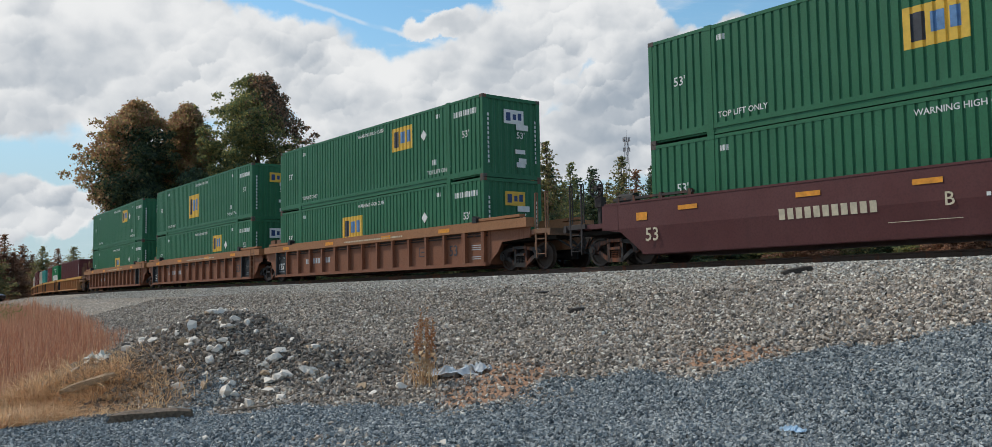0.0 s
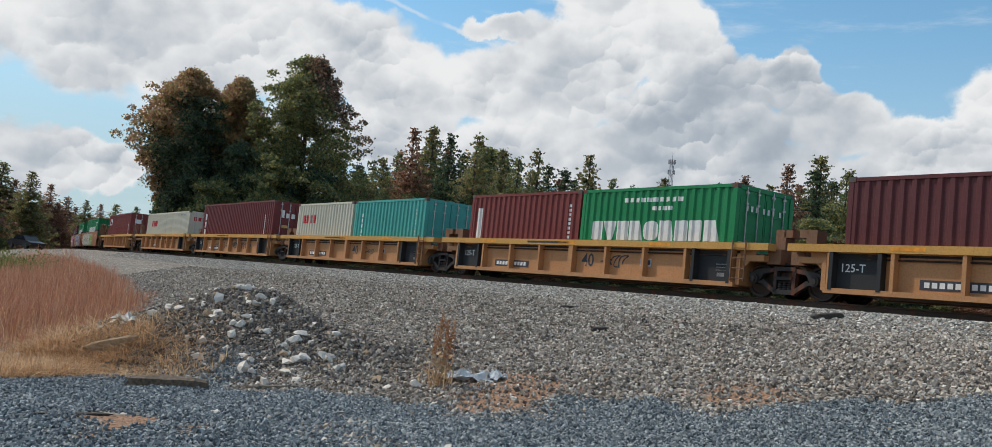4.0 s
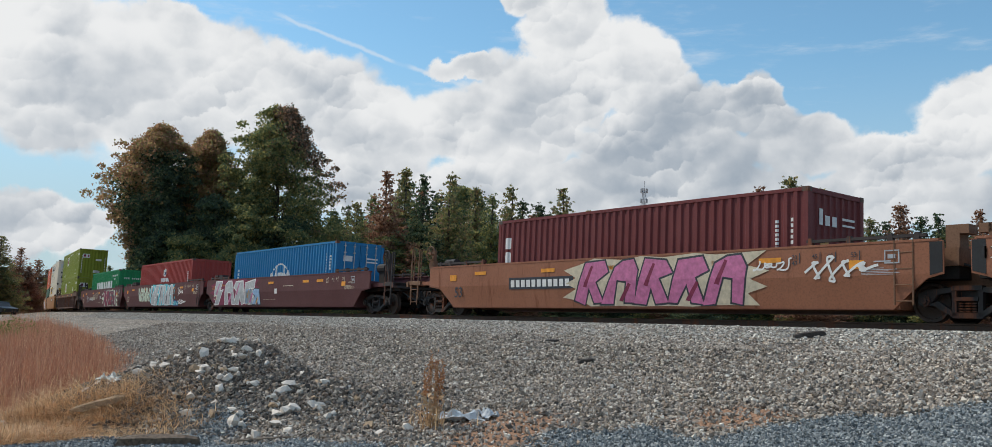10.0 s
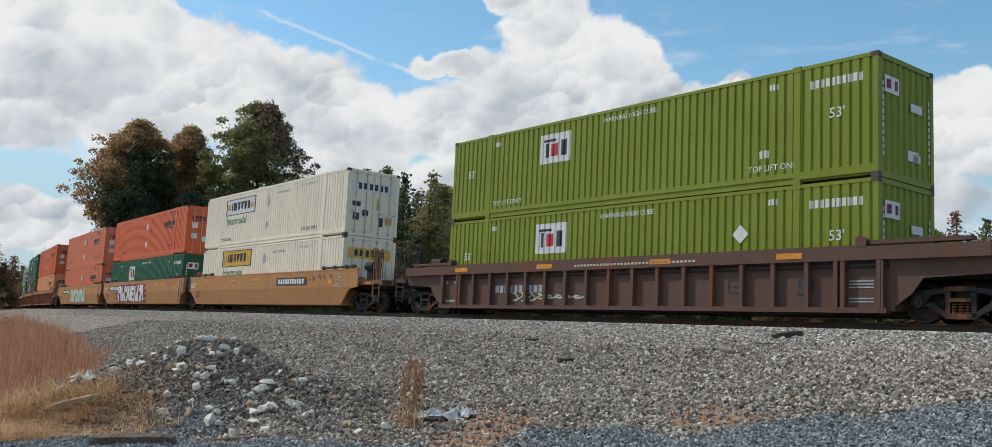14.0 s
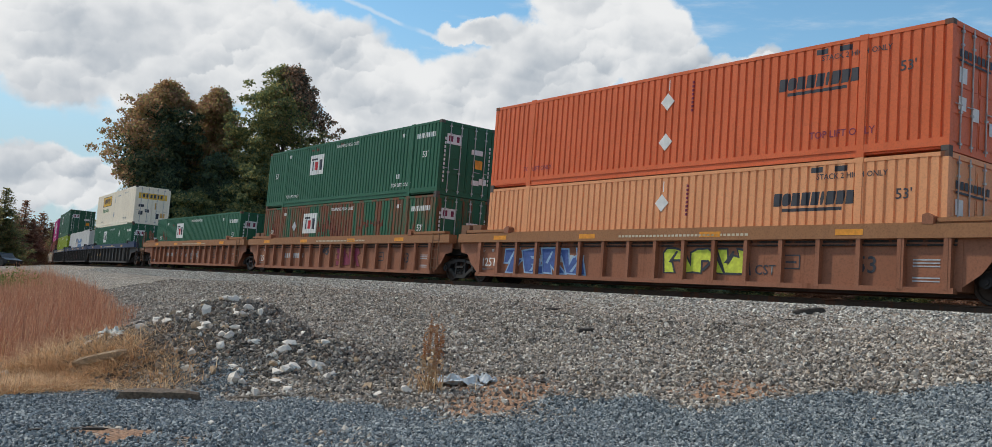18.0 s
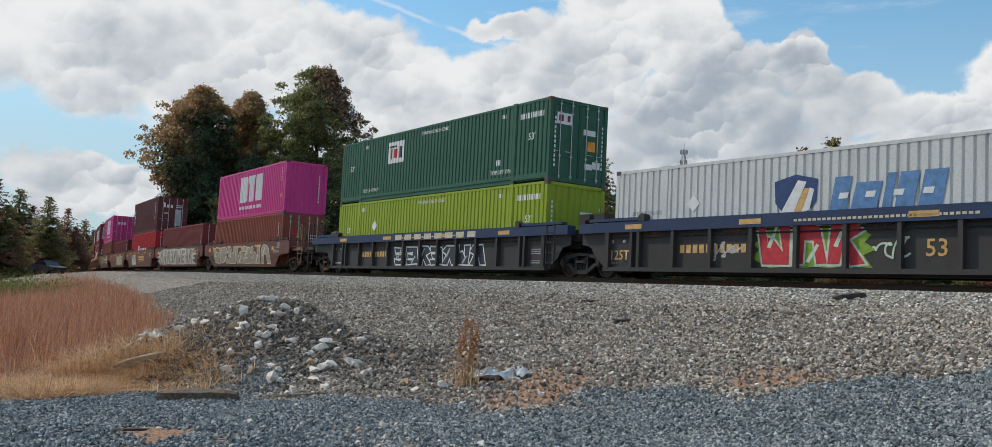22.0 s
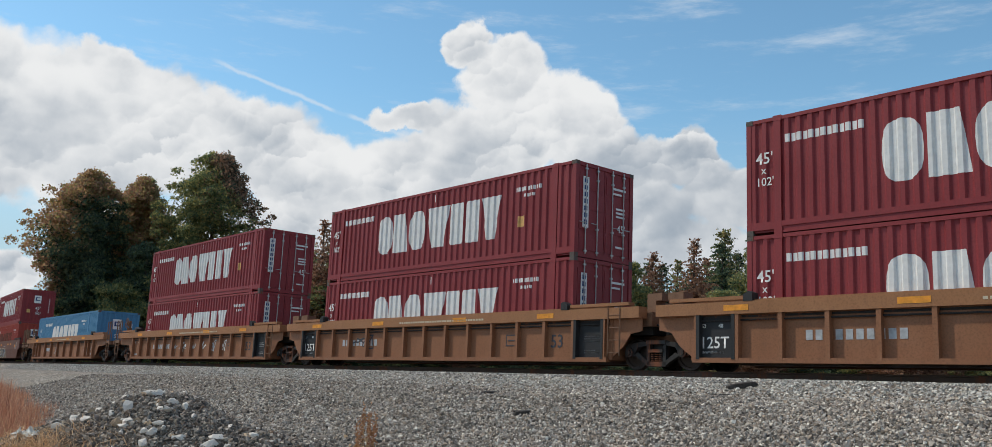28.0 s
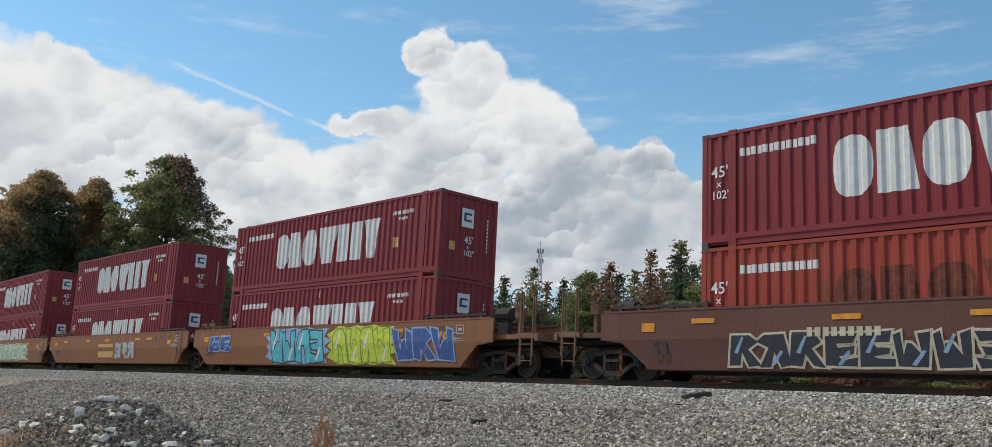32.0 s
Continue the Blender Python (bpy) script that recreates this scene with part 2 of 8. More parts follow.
def plain(name, col, rough=0.6, metal=0.0, var=0.25, scale=6.0):
    key = ("plain", name)
    if key in MATS:
        return MATS[key]
    m, nt, b, N, L = nodes_of(name)
    tc = N("ShaderNodeTexCoord")
    n = noise_tex(N, L, tc.outputs["Object"], scale, 5, 0.6)
    r = ramp(N, [(0.3, tuple(c * (1 - var) for c in col)), (0.7, tuple(min(1, c * (1 + var)) for c in col))])
    L(n.outputs[0], r.inputs[0])
    L(r.outputs[0], b.inputs["Base Color"])
    b.inputs["Roughness"].default_value, b.inputs["Metallic"].default_value = rough, metal
    MATS[key] = m
    return m


def box(bm, x0, x1, y0, y1, z0, z1):
    v = [bm.verts.new((x, y, z)) for x in (x0, x1) for y in (y0, y1) for z in (z0, z1)]
    for f in ((0, 1, 3, 2), (4, 6, 7, 5), (0, 4, 5, 1), (2, 3, 7, 6), (0, 2, 6, 4), (1, 5, 7, 3)):
        bm.faces.new([v[i] for i in f])


def tube(bm, a, b, r, n=6, r2=None):
    """A round bar from a to b."""
    a, b = Vector(a), Vector(b)
    q = (b - a).to_track_quat("Z", "Y")
    ra, rb = r, r if r2 is None else r2
    ring = []
    for end, rad in ((a, ra), (b, rb)):
        ring.append([bm.verts.new(end + q @ Vector((rad * math.cos(2 * math.pi * i / n), rad * math.sin(2 * math.pi * i / n), 0))) for i in range(n)])
    for i in range(n):
        j = (i + 1) % n
        bm.faces.new((ring[0][i], ring[0][j], ring[1][j], ring[1][i]))
    bm.faces.new(ring[0][::-1])
    bm.faces.new(ring[1])


def prism(bm, pts, y0, y1):
    """A plate with the outline pts in x and z, from y0 to y1."""
    a = [bm.verts.new((x, y0, z)) for x, z in pts]
    b = [bm.verts.new((x, y1, z)) for x, z in pts]
    bm.faces.new(a[::-1])
    bm.faces.new(b)
    n = len(pts)
    for i in range(n):
        j = (i + 1) % n
        bm.faces.new((a[i], a[j], b[j], b[i]))


def mesh_of(key, fill):
    """The mesh under that key, built once by fill(bm)."""
    if key not in MESHES:
        bm = bmesh.new()
        fill(bm)
        bmesh.ops.recalc_face_normals(bm, faces=bm.faces)
        me = bpy.data.meshes.new(str(key[0]))
        bm.to_mesh(me)
        bm.free()
        me.materials.append(None)
        MESHES[key] = me
    return MESHES[key]


def piece(name, key, fill, mat, parent, at=None, label=""):
    """One part under its thing, on a mesh shared by all parts with that key."""
    ob = new(name, mesh_of(key, fill))
    ob.material_slots[0].link = "OBJECT"
    ob.material_slots[0].material = mat
    ob.parent = parent
    if at is not None:
        ob.matrix_basis = at
    if label:
        ob["label"] = label
    return ob


def part(name, bm, mat, parent, label=""):
    bmesh.ops.recalc_face_normals(bm, faces=bm.faces)
    me = bpy.data.meshes.new(name)
    bm.to_mesh(me)
    bm.free()
    me.materials.append(mat)
    ob = new(name, me)
    ob.parent = parent
    if label:
        ob["label"] = label
    return ob


def thing(name, label, category, group="", m=None):
    ob = new(name)
    ob.empty_display_size = 0.3
    tagged(ob, label, category, group)
    if m is not None:
        ob.matrix_basis = m
    return ob


def ob_from(name, verts, faces, mat, smooth=False, parent=None):
    me = bpy.data.meshes.new(name)
    me.from_pydata([tuple(v) for v in verts], [], [tuple(f) for f in faces])
    me.materials.append(mat)
    if smooth:
        me.polygons.foreach_set("use_smooth", [True] * len(me.polygons))
    ob = new(name, me)
    ob.parent = parent
    return ob


# ---- the track's line ----
TRACK_Y, RAIL_Z = 20.534, 2.305
KNOTS = [0, 25, 50, 75, 100, 140, 200]
BENDS = [0.00003, 0.00031, 0.00145, 0.00226, 0.00167, 0.0010, 0.0020]
QS = np.arange(-400.0, 1000.0, 1.0)
TH = np.cumsum(np.interp(QS, KNOTS, BENDS, left=0.0))
TH -= TH[400]
TH = np.minimum(TH, 1.2)
TX, TY = -np.cumsum(np.cos(TH)), np.cumsum(np.sin(TH))
TX, TY = TX - TX[400], TY - TY[400] + TRACK_Y


def track(q, off=0.0):
    """Place and heading at q metres back along the track; off: metres to its far side."""
    x, y, th = np.interp(q, QS, TX), np.interp(q, QS, TY), np.interp(q, QS, TH)
    return x + math.sin(th) * off, y + math.cos(th) * off, th


RAN = [3.52, 14.78, 26.08, 36.68, 47.52, 58.41, 69.26, 80.10, 90.92, 101.69, 112.38, 122.98, 133.47, 144.29,
       155.06, 166.01, 177.01, 187.95, 198.99, 210.08, 220.90, 231.20, 242.44, 253.44, 265.12, 276.07, 286.57, 297.42,
       308.40, 319.45, 330.62, 341.66, 352.58, 363.44, 374.29, 385.20, 396.22, 407.29, 418.58, 429.54, 440.13, 450.96,
       461.83, 472.68, 483.55, 494.75, 506.03, 517.20, 528.23, 538.78, 549.62, 560.64, 571.76, 582.93, 594.06, 605.10,
       615.62, 626.11, 637.13, 647.58, 658.25, 669.00, 679.75, 690.99, 702.43]


def ran(t):
    """How far the train has run at t seconds."""
    return np.interp(t, np.arange(65) / 2, RAN)


RIDES = []


def on_track(u, t, z):
    x, y, th = track(u - ran(t))
    return Matrix.Translation((x, y, RAIL_Z + z)) @ Matrix.Rotation(-th, 4, "Z")


def motions():
    for ob, u, z in RIDES:
        walk(ob, [(t, on_track(u, t, z)) for t in np.arange(65) / 2])

# ---- containers ----
SHAPES = {}
SIDE_PITCH = {16.15: 0.245, 13.72: 0.30, 12.19: 0.278, 6.06: 0.278}


def wall_line(length, pitch, depth, narrow):
    """Where a ridged wall bends: x and the depth behind its outer faces."""
    n = int(length / pitch)
    p = length / n
    steps = (0.66, 0.75, 0.91) if narrow else (0.36, 0.5, 0.86)
    xs = []
    for i in range(n):
        x = -length / 2 + i * p
        xs += [(x, 0), (x + p * steps[0], 0), (x + p * steps[1], depth), (x + p * steps[2], depth)]
    xs.append((length / 2, 0))
    return xs


def corrugated(bm, length, z0, z1, y, pitch, depth, narrow=False):
    """A wall along x of trapezoid ridges, its outer faces at y."""
    xs = wall_line(length, pitch, depth, narrow)
    lo = [bm.verts.new((x, y + d, z0)) for x, d in xs]
    hi = [bm.verts.new((x, y + d, z1)) for x, d in xs]
    for i in range(len(xs) - 1):
        bm.faces.new((lo[i], lo[i + 1], hi[i + 1], hi[i]))


def container(u, z, L, H, mat, label, doors=False, frame=None, door_mat=None, group="containers on the train"):
    """A box for freight with its middle at u on the train, z over the rail. Its long sides run along x."""
    W = 2.59 if L > 13 else 2.44
    fm = frame or mat
    box_ob = thing("shipping_container", label, "container", group)
    RIDES.append((box_ob, u, z))
    pitch, depth = SIDE_PITCH[L], 0.045 if L < 14 else 0.034
    narrow = L > 14
    sill = 0.30 if L > 13 else 0.16
    k = (L, H)
    wl = L - 0.26
    fill = lambda bm: corrugated(bm, wl, sill - 0.01, H - 0.09, -W / 2 + 0.012, pitch, depth, narrow)
    for turn in (0, 180):
        piece("side_wall", ("side_wall", k), fill, mat, box_ob, pose(0, 0, 0, 0, 0, turn))
    back = lambda bm: corrugated(bm, W - 0.3, 0.16, H - 0.13, -L / 2 + 0.02, 0.26, 0.04)
    piece("end_wall", ("end_wall", k), back, mat, box_ob, pose(0, 0, 0, 0, 0, -90))
    if doors:
        dm = door_mat or mat
        for s, nm in ((-1, "near"), (1, "far")):
            def leaf(bm, s=s):
                a, b = (0.012, W / 2 - 0.13) if s > 0 else (-W / 2 + 0.13, -0.012)
                box(bm, L / 2 - 0.07, L / 2 - 0.035, a, b, 0.17, H - 0.13)
                for i in range(4):
                    za = 0.24 + i * (H - 0.45) / 4
                    box(bm, L / 2 - 0.036, L / 2 - 0.018, a + 0.06, b - 0.06, za, za + (H - 0.45) / 4 - 0.09)
            d = piece("door", ("door", k, s), leaf, dm, box_ob)
            for j in (0.28, 0.72):
                def bar(bm, s=s, j=j):
                    y = s * (0.012 + j * (W / 2 - 0.14))
                    tube(bm, (L / 2 + 0.005, y, 0.10), (L / 2 + 0.005, y, H - 0.06), 0.02)
                    for zz in (0.2, 0.9, H - 0.5, H - 0.2):
                        box(bm, L / 2 - 0.02, L / 2 + 0.03, y - 0.05, y + 0.05, zz - 0.025, zz + 0.025)
                    tube(bm, (L / 2 + 0.03, y, 1.05), (L / 2 + 0.03, y + s * 0.28, 1.05), 0.014)
                piece("locking_bar", ("locking_bar", k, s, j), bar, BAR_STEEL, d)
    else:
        front = lambda bm: corrugated(bm, W - 0.3, 0.16, H - 0.13, -L / 2 + 0.02, 0.26, 0.04)
        piece("end_wall", ("end_wall", k), front, mat, box_ob, pose(0, 0, 0, 0, 0, 90))
    piece("roof", ("roof", k), lambda bm: box(bm, -L / 2 + 0.1, L / 2 - 0.1, -W / 2 + 0.05, W / 2 - 0.05, H - 0.06, H - 0.02), mat, box_ob)
    piece("floor", ("floor", k), lambda bm: box(bm, -L / 2 + 0.1, L / 2 - 0.1, -W / 2 + 0.06, W / 2 - 0.06, 0.06, 0.14), fm, box_ob)
    for sx in (-1, 1):
        for sy in (-1, 1):
            def post(bm, sx=sx, sy=sy):
                a, b = sorted((sx * L / 2, sx * (L / 2 - 0.13)))
                c, d = sorted((sy * W / 2, sy * (W / 2 - 0.15)))
                box(bm, a, b, c, d, 0.12, H - 0.12)
            piece("corner_post", ("corner_post", k, sx, sy), post, fm, box_ob)
            for top in (0, 1):
                def cast(bm, sx=sx, sy=sy, top=top):
                    a, b = sorted((sx * (L / 2 + 0.004), sx * (L / 2 - 0.178)))
                    c, d = sorted((sy * (W / 2 + 0.004), sy * (W / 2 - 0.162)))
                    z0 = H - 0.118 if top else 0.0
                    box(bm, a, b, c, d, z0, z0 + 0.118)
                    xm, zm = (a + b) / 2, z0 + 0.059
                    box(bm, xm - 0.035, xm + 0.035, *sorted((sy * (W / 2 + 0.006), sy * (W / 2 - 0.01))), zm - 0.025, zm + 0.025)
                piece("corner_casting", ("corner_casting", k, sx, sy, top), cast, CASTING, box_ob)
    for sy in (-1, 1):
        c, d = sorted((sy * (W / 2 - 0.002), sy * (W / 2 - 0.06)))
        piece("top_rail", ("top_rail", k, sy), lambda bm: box(bm, -L / 2 + 0.178, L / 2 - 0.178, c, d, H - 0.10, H - 0.012), fm, box_ob)
        def low_rail(bm, sy=sy):
            e = 6.09 if L > 13 else L / 2 - 0.178
            o, i, r = sy * (W / 2 - 0.002), sy * (W / 2 - 0.06), sy * (W / 2 - 0.028)
            hi, lo = sill - (0.13 if L > 13 else 0.05), 0.05 if L > 13 else 0.04
            prof = [(i, 0.012), (o, 0.012), (o, lo), (r, lo), (r, hi), (o, hi), (o, sill), (i, sill)]
            p0, p1 = ([bm.verts.new((x, y, z)) for y, z in prof] for x in (-e, e))
            for q in range(8):
                bm.faces.new((p0[q], p0[(q + 1) % 8], p1[(q + 1) % 8], p1[q]))
            bm.faces.new(p0)
            bm.faces.new(p1[::-1])
        piece("bottom_rail", ("bottom_rail", k, sy), low_rail, fm, box_ob)
        for sx in (-1, 1):
            if L > 13:
                piece("overhang_rail", ("overhang_rail", k, sx, sy), lambda bm: box(bm, *sorted((sx * 6.09, sx * (L / 2 - 0.13))), *sorted((sy * (W / 2 - 0.002), sy * (W / 2 - 0.06))), 0.11, sill), fm, box_ob)
    for sx in (-1, 1):
        a, b = sorted((sx * (L / 2 - 0.002), sx * (L / 2 - 0.08)))
        piece("end_beam", ("end_beam", k, sx, 0), lambda bm: box(bm, a, b, -W / 2 + 0.162, W / 2 - 0.162, 0.01, 0.165), fm, box_ob)
        piece("end_beam", ("end_beam", k, sx, 1), lambda bm: box(bm, a, b, -W / 2 + 0.162, W / 2 - 0.162, H - 0.13, H - 0.01), fm, box_ob)
    if L > 13:
        for sx in (-1, 1):
            for sy in (-1, 1):
                def lift(bm, sx=sx, sy=sy):
                    x = sx * 6.0
                    c, d = sorted((sy * (W / 2 + 0.002), sy * (W / 2 - 0.06)))
                    box(bm, x - 0.09, x + 0.09, c, d, 0.0, H)
                    c, d = sorted((sy * (W / 2 + 0.008), sy * (W / 2 - 0.1)))
                    box(bm, x - 0.11, x + 0.11, c, d, H - 0.12, H + 0.012)
                    box(bm, x - 0.11, x + 0.11, c, d, 0.0, 0.12)
                piece("lifting_post", ("lifting_post", k, sx, sy), lift, fm, box_ob)
    SHAPES[box_ob.name] = (L, W, H, wall_line(wl, pitch, depth, narrow))
    return box_ob


# ---- railcars ----
def truck(parent, x):
    """A two-axle bogie with its middle at x."""
    t = piece("truck", ("truck_bolster",), lambda bm: (box(bm, -0.2, 0.2, -0.95, 0.95, 0.42, 0.66), box(bm, -0.5, 0.5, -0.35, 0.35, 0.6, 0.78)), TRUCK_STEEL, parent, pose(x, 0, 0))

    def frame_side(bm):
        for s in (-1, 1):
            prism(bm, [(s * 1.05, 0.38), (s * 1.05, 0.62), (s * 0.8, 0.70), (s * 0.24, 0.76), (s * 0.24, 0.66), (s * 0.62, 0.60), (s * 0.78, 0.38)][::s], -1.10, -0.96)
            prism(bm, [(s * 0.86, 0.36), (s * 0.70, 0.36), (s * 0.30, 0.12), (s * 0.30, 0.24), (s * 0.62, 0.46)][::s], -1.10, -0.96)
            tube(bm, (s * 0.89, -1.16, 0.46), (s * 0.89, -0.95, 0.46), 0.13, 10)
            tube(bm, (s * 0.89, -1.19, 0.46), (s * 0.89, -1.15, 0.46), 0.07, 8)
            box(bm, s * 0.27 - 0.05, s * 0.27 + 0.05, -1.10, -0.96, 0.14, 0.74)
        box(bm, -0.32, 0.32, -1.10, -0.96, 0.10, 0.22)
        box(bm, -0.32, 0.32, -1.12, -0.94, 0.68, 0.78)
        for sx in (-0.14, 0.0, 0.14):
            for i in range(4):
                tube(bm, (sx, -1.04, 0.23 + i * 0.055), (sx, -1.04, 0.26 + i * 0.055), 0.062, 8)
        box(bm, -0.24, 0.24, -1.14, -0.94, 0.46, 0.54)

    for turn in (0, 180):
        piece("side_frame", ("side_frame",), frame_side, TRUCK_STEEL, t, pose(0, 0, 0, 0, 0, turn))

    def wheel(bm):
        prof = [(0.0, -0.07), (0.10, -0.07), (0.12, -0.03), (0.34, -0.02), (0.36, -0.065), (0.425, -0.065), (0.43, 0.03), (0.455, 0.045), (0.455, 0.07), (0.36, 0.07), (0.33, 0.03), (0.0, 0.05)]
        rings = []
        n = 20
        for r, y in prof:
            rings.append([bm.verts.new((r * math.cos(2 * math.pi * i / n), y, r * math.sin(2 * math.pi * i / n))) for i in range(n)] if r else [bm.verts.new((0, y, 0))])
        for a, b in zip(rings, rings[1:]):
            for i in range(n):
                j = (i + 1) % n
                bm.faces.new([v for v in dict.fromkeys((a[i % len(a)], a[j % len(a)], b[j % len(b)], b[i % len(b)]))])

    for sx in (-1, 1):
        for sy in (0, 180):
            piece("wheel", ("wheel",), wheel, WHEEL_STEEL, t, pose(sx * 0.89, 0, 0.435) @ pose(0, 0, 0, 0, 0, sy) @ pose(0, -0.76, 0))
        piece("axle", ("axle",), lambda bm: tube(bm, (0, -0.95, 0), (0, 0.95, 0), 0.08, 8), TRUCK_STEEL, t, pose(sx * 0.89, 0, 0.435))


def ladder(bm, x, y, z0, z1, w=0.42, n=4):
    for dx in (-w / 2, w / 2):
        tube(bm, (x + dx, y, z0), (x + dx, y, z1), 0.022, 5)
    for i in range(n):
        z = z0 + (z1 - z0) * (i + 0.25) / n
        tube(bm, (x - w / 2, y, z), (x + w / 2, y, z), 0.014, 5)


def end_gear(parent, kind, s, xe, deck, low, mat, brake):
    """What stands on a unit's end: s is +1 at its front; kind C has a coupler, A shares a bogie."""
    y = -1.36
    if kind == "C":
        def posts(bm):
            for x in (xe - 0.75, xe - 0.25):
                tube(bm, (s * x, y, 0.6), (s * x, y, deck + 0.75), 0.03, 6)
                tube(bm, (s * x, y + 0.1, low), (s * x, y + 0.1, deck + 0.75), 0.02, 6)
                tube(bm, (s * x, y, deck + 0.75), (s * x, y + 0.1, deck + 0.75), 0.022, 6)
            tube(bm, (s * (xe - 0.75), y, low - 0.05), (s * (xe - 0.25), y, low - 0.05), 0.022, 6)
            ladder(bm, s * (xe - 0.5), y, 0.35, low, 0.44, 2)
        piece("grab_rail", ("grab_rail", s, xe, deck), posts, mat, parent)
        def coup(bm):
            a, b = sorted((s * (xe - 0.5), s * (xe + 0.32)))
            box(bm, a, b, -0.1, 0.1, 0.74, 0.94)
            c, d = sorted((s * (xe + 0.18), s * (xe + 0.46)))
            box(bm, c, d, -0.17, 0.14, 0.68, 1.0)
            tube(bm, (s * (xe - 0.1), -0.4, 0.9), (s * (xe + 0.35), -0.25, 0.45), 0.03, 6)
            tube(bm, (s * (xe + 0.35), -0.25, 0.45), (s * (xe + 0.5), -0.1, 0.5), 0.03, 6)
        piece("coupler", ("coupler", s, xe), coup, TRUCK_STEEL, parent)
        def sill(bm):
            a, b = sorted((s * (xe - 0.12), s * xe))
            box(bm, a, b, -1.42, 1.42, low - 0.26, low - 0.06)
            c, d = sorted((s * (xe - 0.9), s * xe))
            box(bm, c, d, -1.38, 1.38, low - 0.18, low - 0.04)
            box(bm, *sorted((s * (xe - 2.6), s * xe)), -0.32, 0.32, 0.62, 0.98)
        piece("end_sill", ("end_sill", s, xe, deck), sill, mat, parent)
        if brake:
            bx = s * (xe - 1.15)
            w = piece("brake_stand", ("brake_stand", s, xe, deck), lambda bm: (box(bm, bx - 0.06, bx + 0.06, -1.0, -0.88, low - 0.1, deck + 0.75), box(bm, bx - 0.14, bx + 0.14, -1.06, -0.86, deck + 0.05, deck + 0.35)), mat, parent)
            def hw(bm):
                n = 16
                for i in range(n):
                    a, b = 2 * math.pi * i / n, 2 * math.pi * (i + 1) / n
                    tube(bm, (bx + 0.27 * math.cos(a), -1.12, deck + 0.62 + 0.27 * math.sin(a)), (bx + 0.27 * math.cos(b), -1.12, deck + 0.62 + 0.27 * math.sin(b)), 0.022, 5)
                for i in range(8):
                    a = 2 * math.pi * i / 8
                    tube(bm, (bx, -1.1, deck + 0.62), (bx + 0.26 * math.cos(a), -1.12, deck + 0.62 + 0.26 * math.sin(a)), 0.016, 4)
                tube(bm, (bx, -1.15, deck + 0.62), (bx, -0.95, deck + 0.62), 0.07, 8)
            piece("brake_wheel", ("brake_wheel", s, xe, deck), hw, mat, w)
            def tank(bm):
                tube(bm, (bx - s * 0.9 - 0.3, -0.7, deck + 0.2), (bx - s * 0.9 + 0.3, -0.7, deck + 0.2), 0.2, 10)
                box(bm, bx - s * 0.9 - 0.2, bx - s * 0.9 + 0.2, -0.8, -0.6, low - 0.2, deck + 0.06)
            piece("air_tank", ("air_tank", s, xe, deck), tank, TRUCK_STEEL, parent)
        def hoses(bm):
            for yy in (-0.9, -0.5):
                pts = [(s * (xe - 0.9), yy, low - 0.15), (s * (xe - 0.4), yy + 0.05, low - 0.32), (s * (xe + 0.1), yy + 0.2, 0.7), (s * (xe + 0.5), yy + 0.3, 0.55)]
                for a, b in zip(pts, pts[1:]):
                    tube(bm, a, b, 0.028, 6)
        piece("air_hose", ("air_hose", s, xe, deck), hoses, RUBBER, parent)
    else:
        def art(bm):
            a, b = sorted((s * (xe - 1.5), s * (xe + (0.25 if s > 0 else 0.0))))
            box(bm, a, b, -0.45, 0.45, 0.75, 1.12)
            box(bm, *sorted((s * (xe - 0.55), s * (xe - 0.15))), -1.1, 1.1, deck - 0.5, deck - 0.12)
            box(bm, *sorted((s * (xe - 0.6), s * (xe - 0.3))), -0.75, -0.35, deck - 0.12, deck + 0.42)
            box(bm, *sorted((s * (xe - 0.36), s * (xe - 0.10))), -0.75, -0.35, deck + 0.22, deck + 0.42)
        piece("articulation", ("articulation", s, xe, deck), art, mat, parent)
        if s > 0:
            piece("ladder", ("ladder", xe, deck), lambda bm: (ladder(bm, xe - 1.15, -1.5, 0.35, deck + 0.05, 0.42, 4)), mat, parent)
        def pipes(bm):
            pts = [(s * (xe - 1.2), -0.95, deck - 0.2), (s * (xe - 0.5), -0.9, deck - 0.35), (s * (xe - 0.02), -0.85, deck - 0.5)]
            for a, b in zip(pts, pts[1:]):
                tube(bm, a, b, 0.03, 6)
        piece("air_hose", ("air_hose_a", s, xe, deck), pipes, RUBBER, parent)


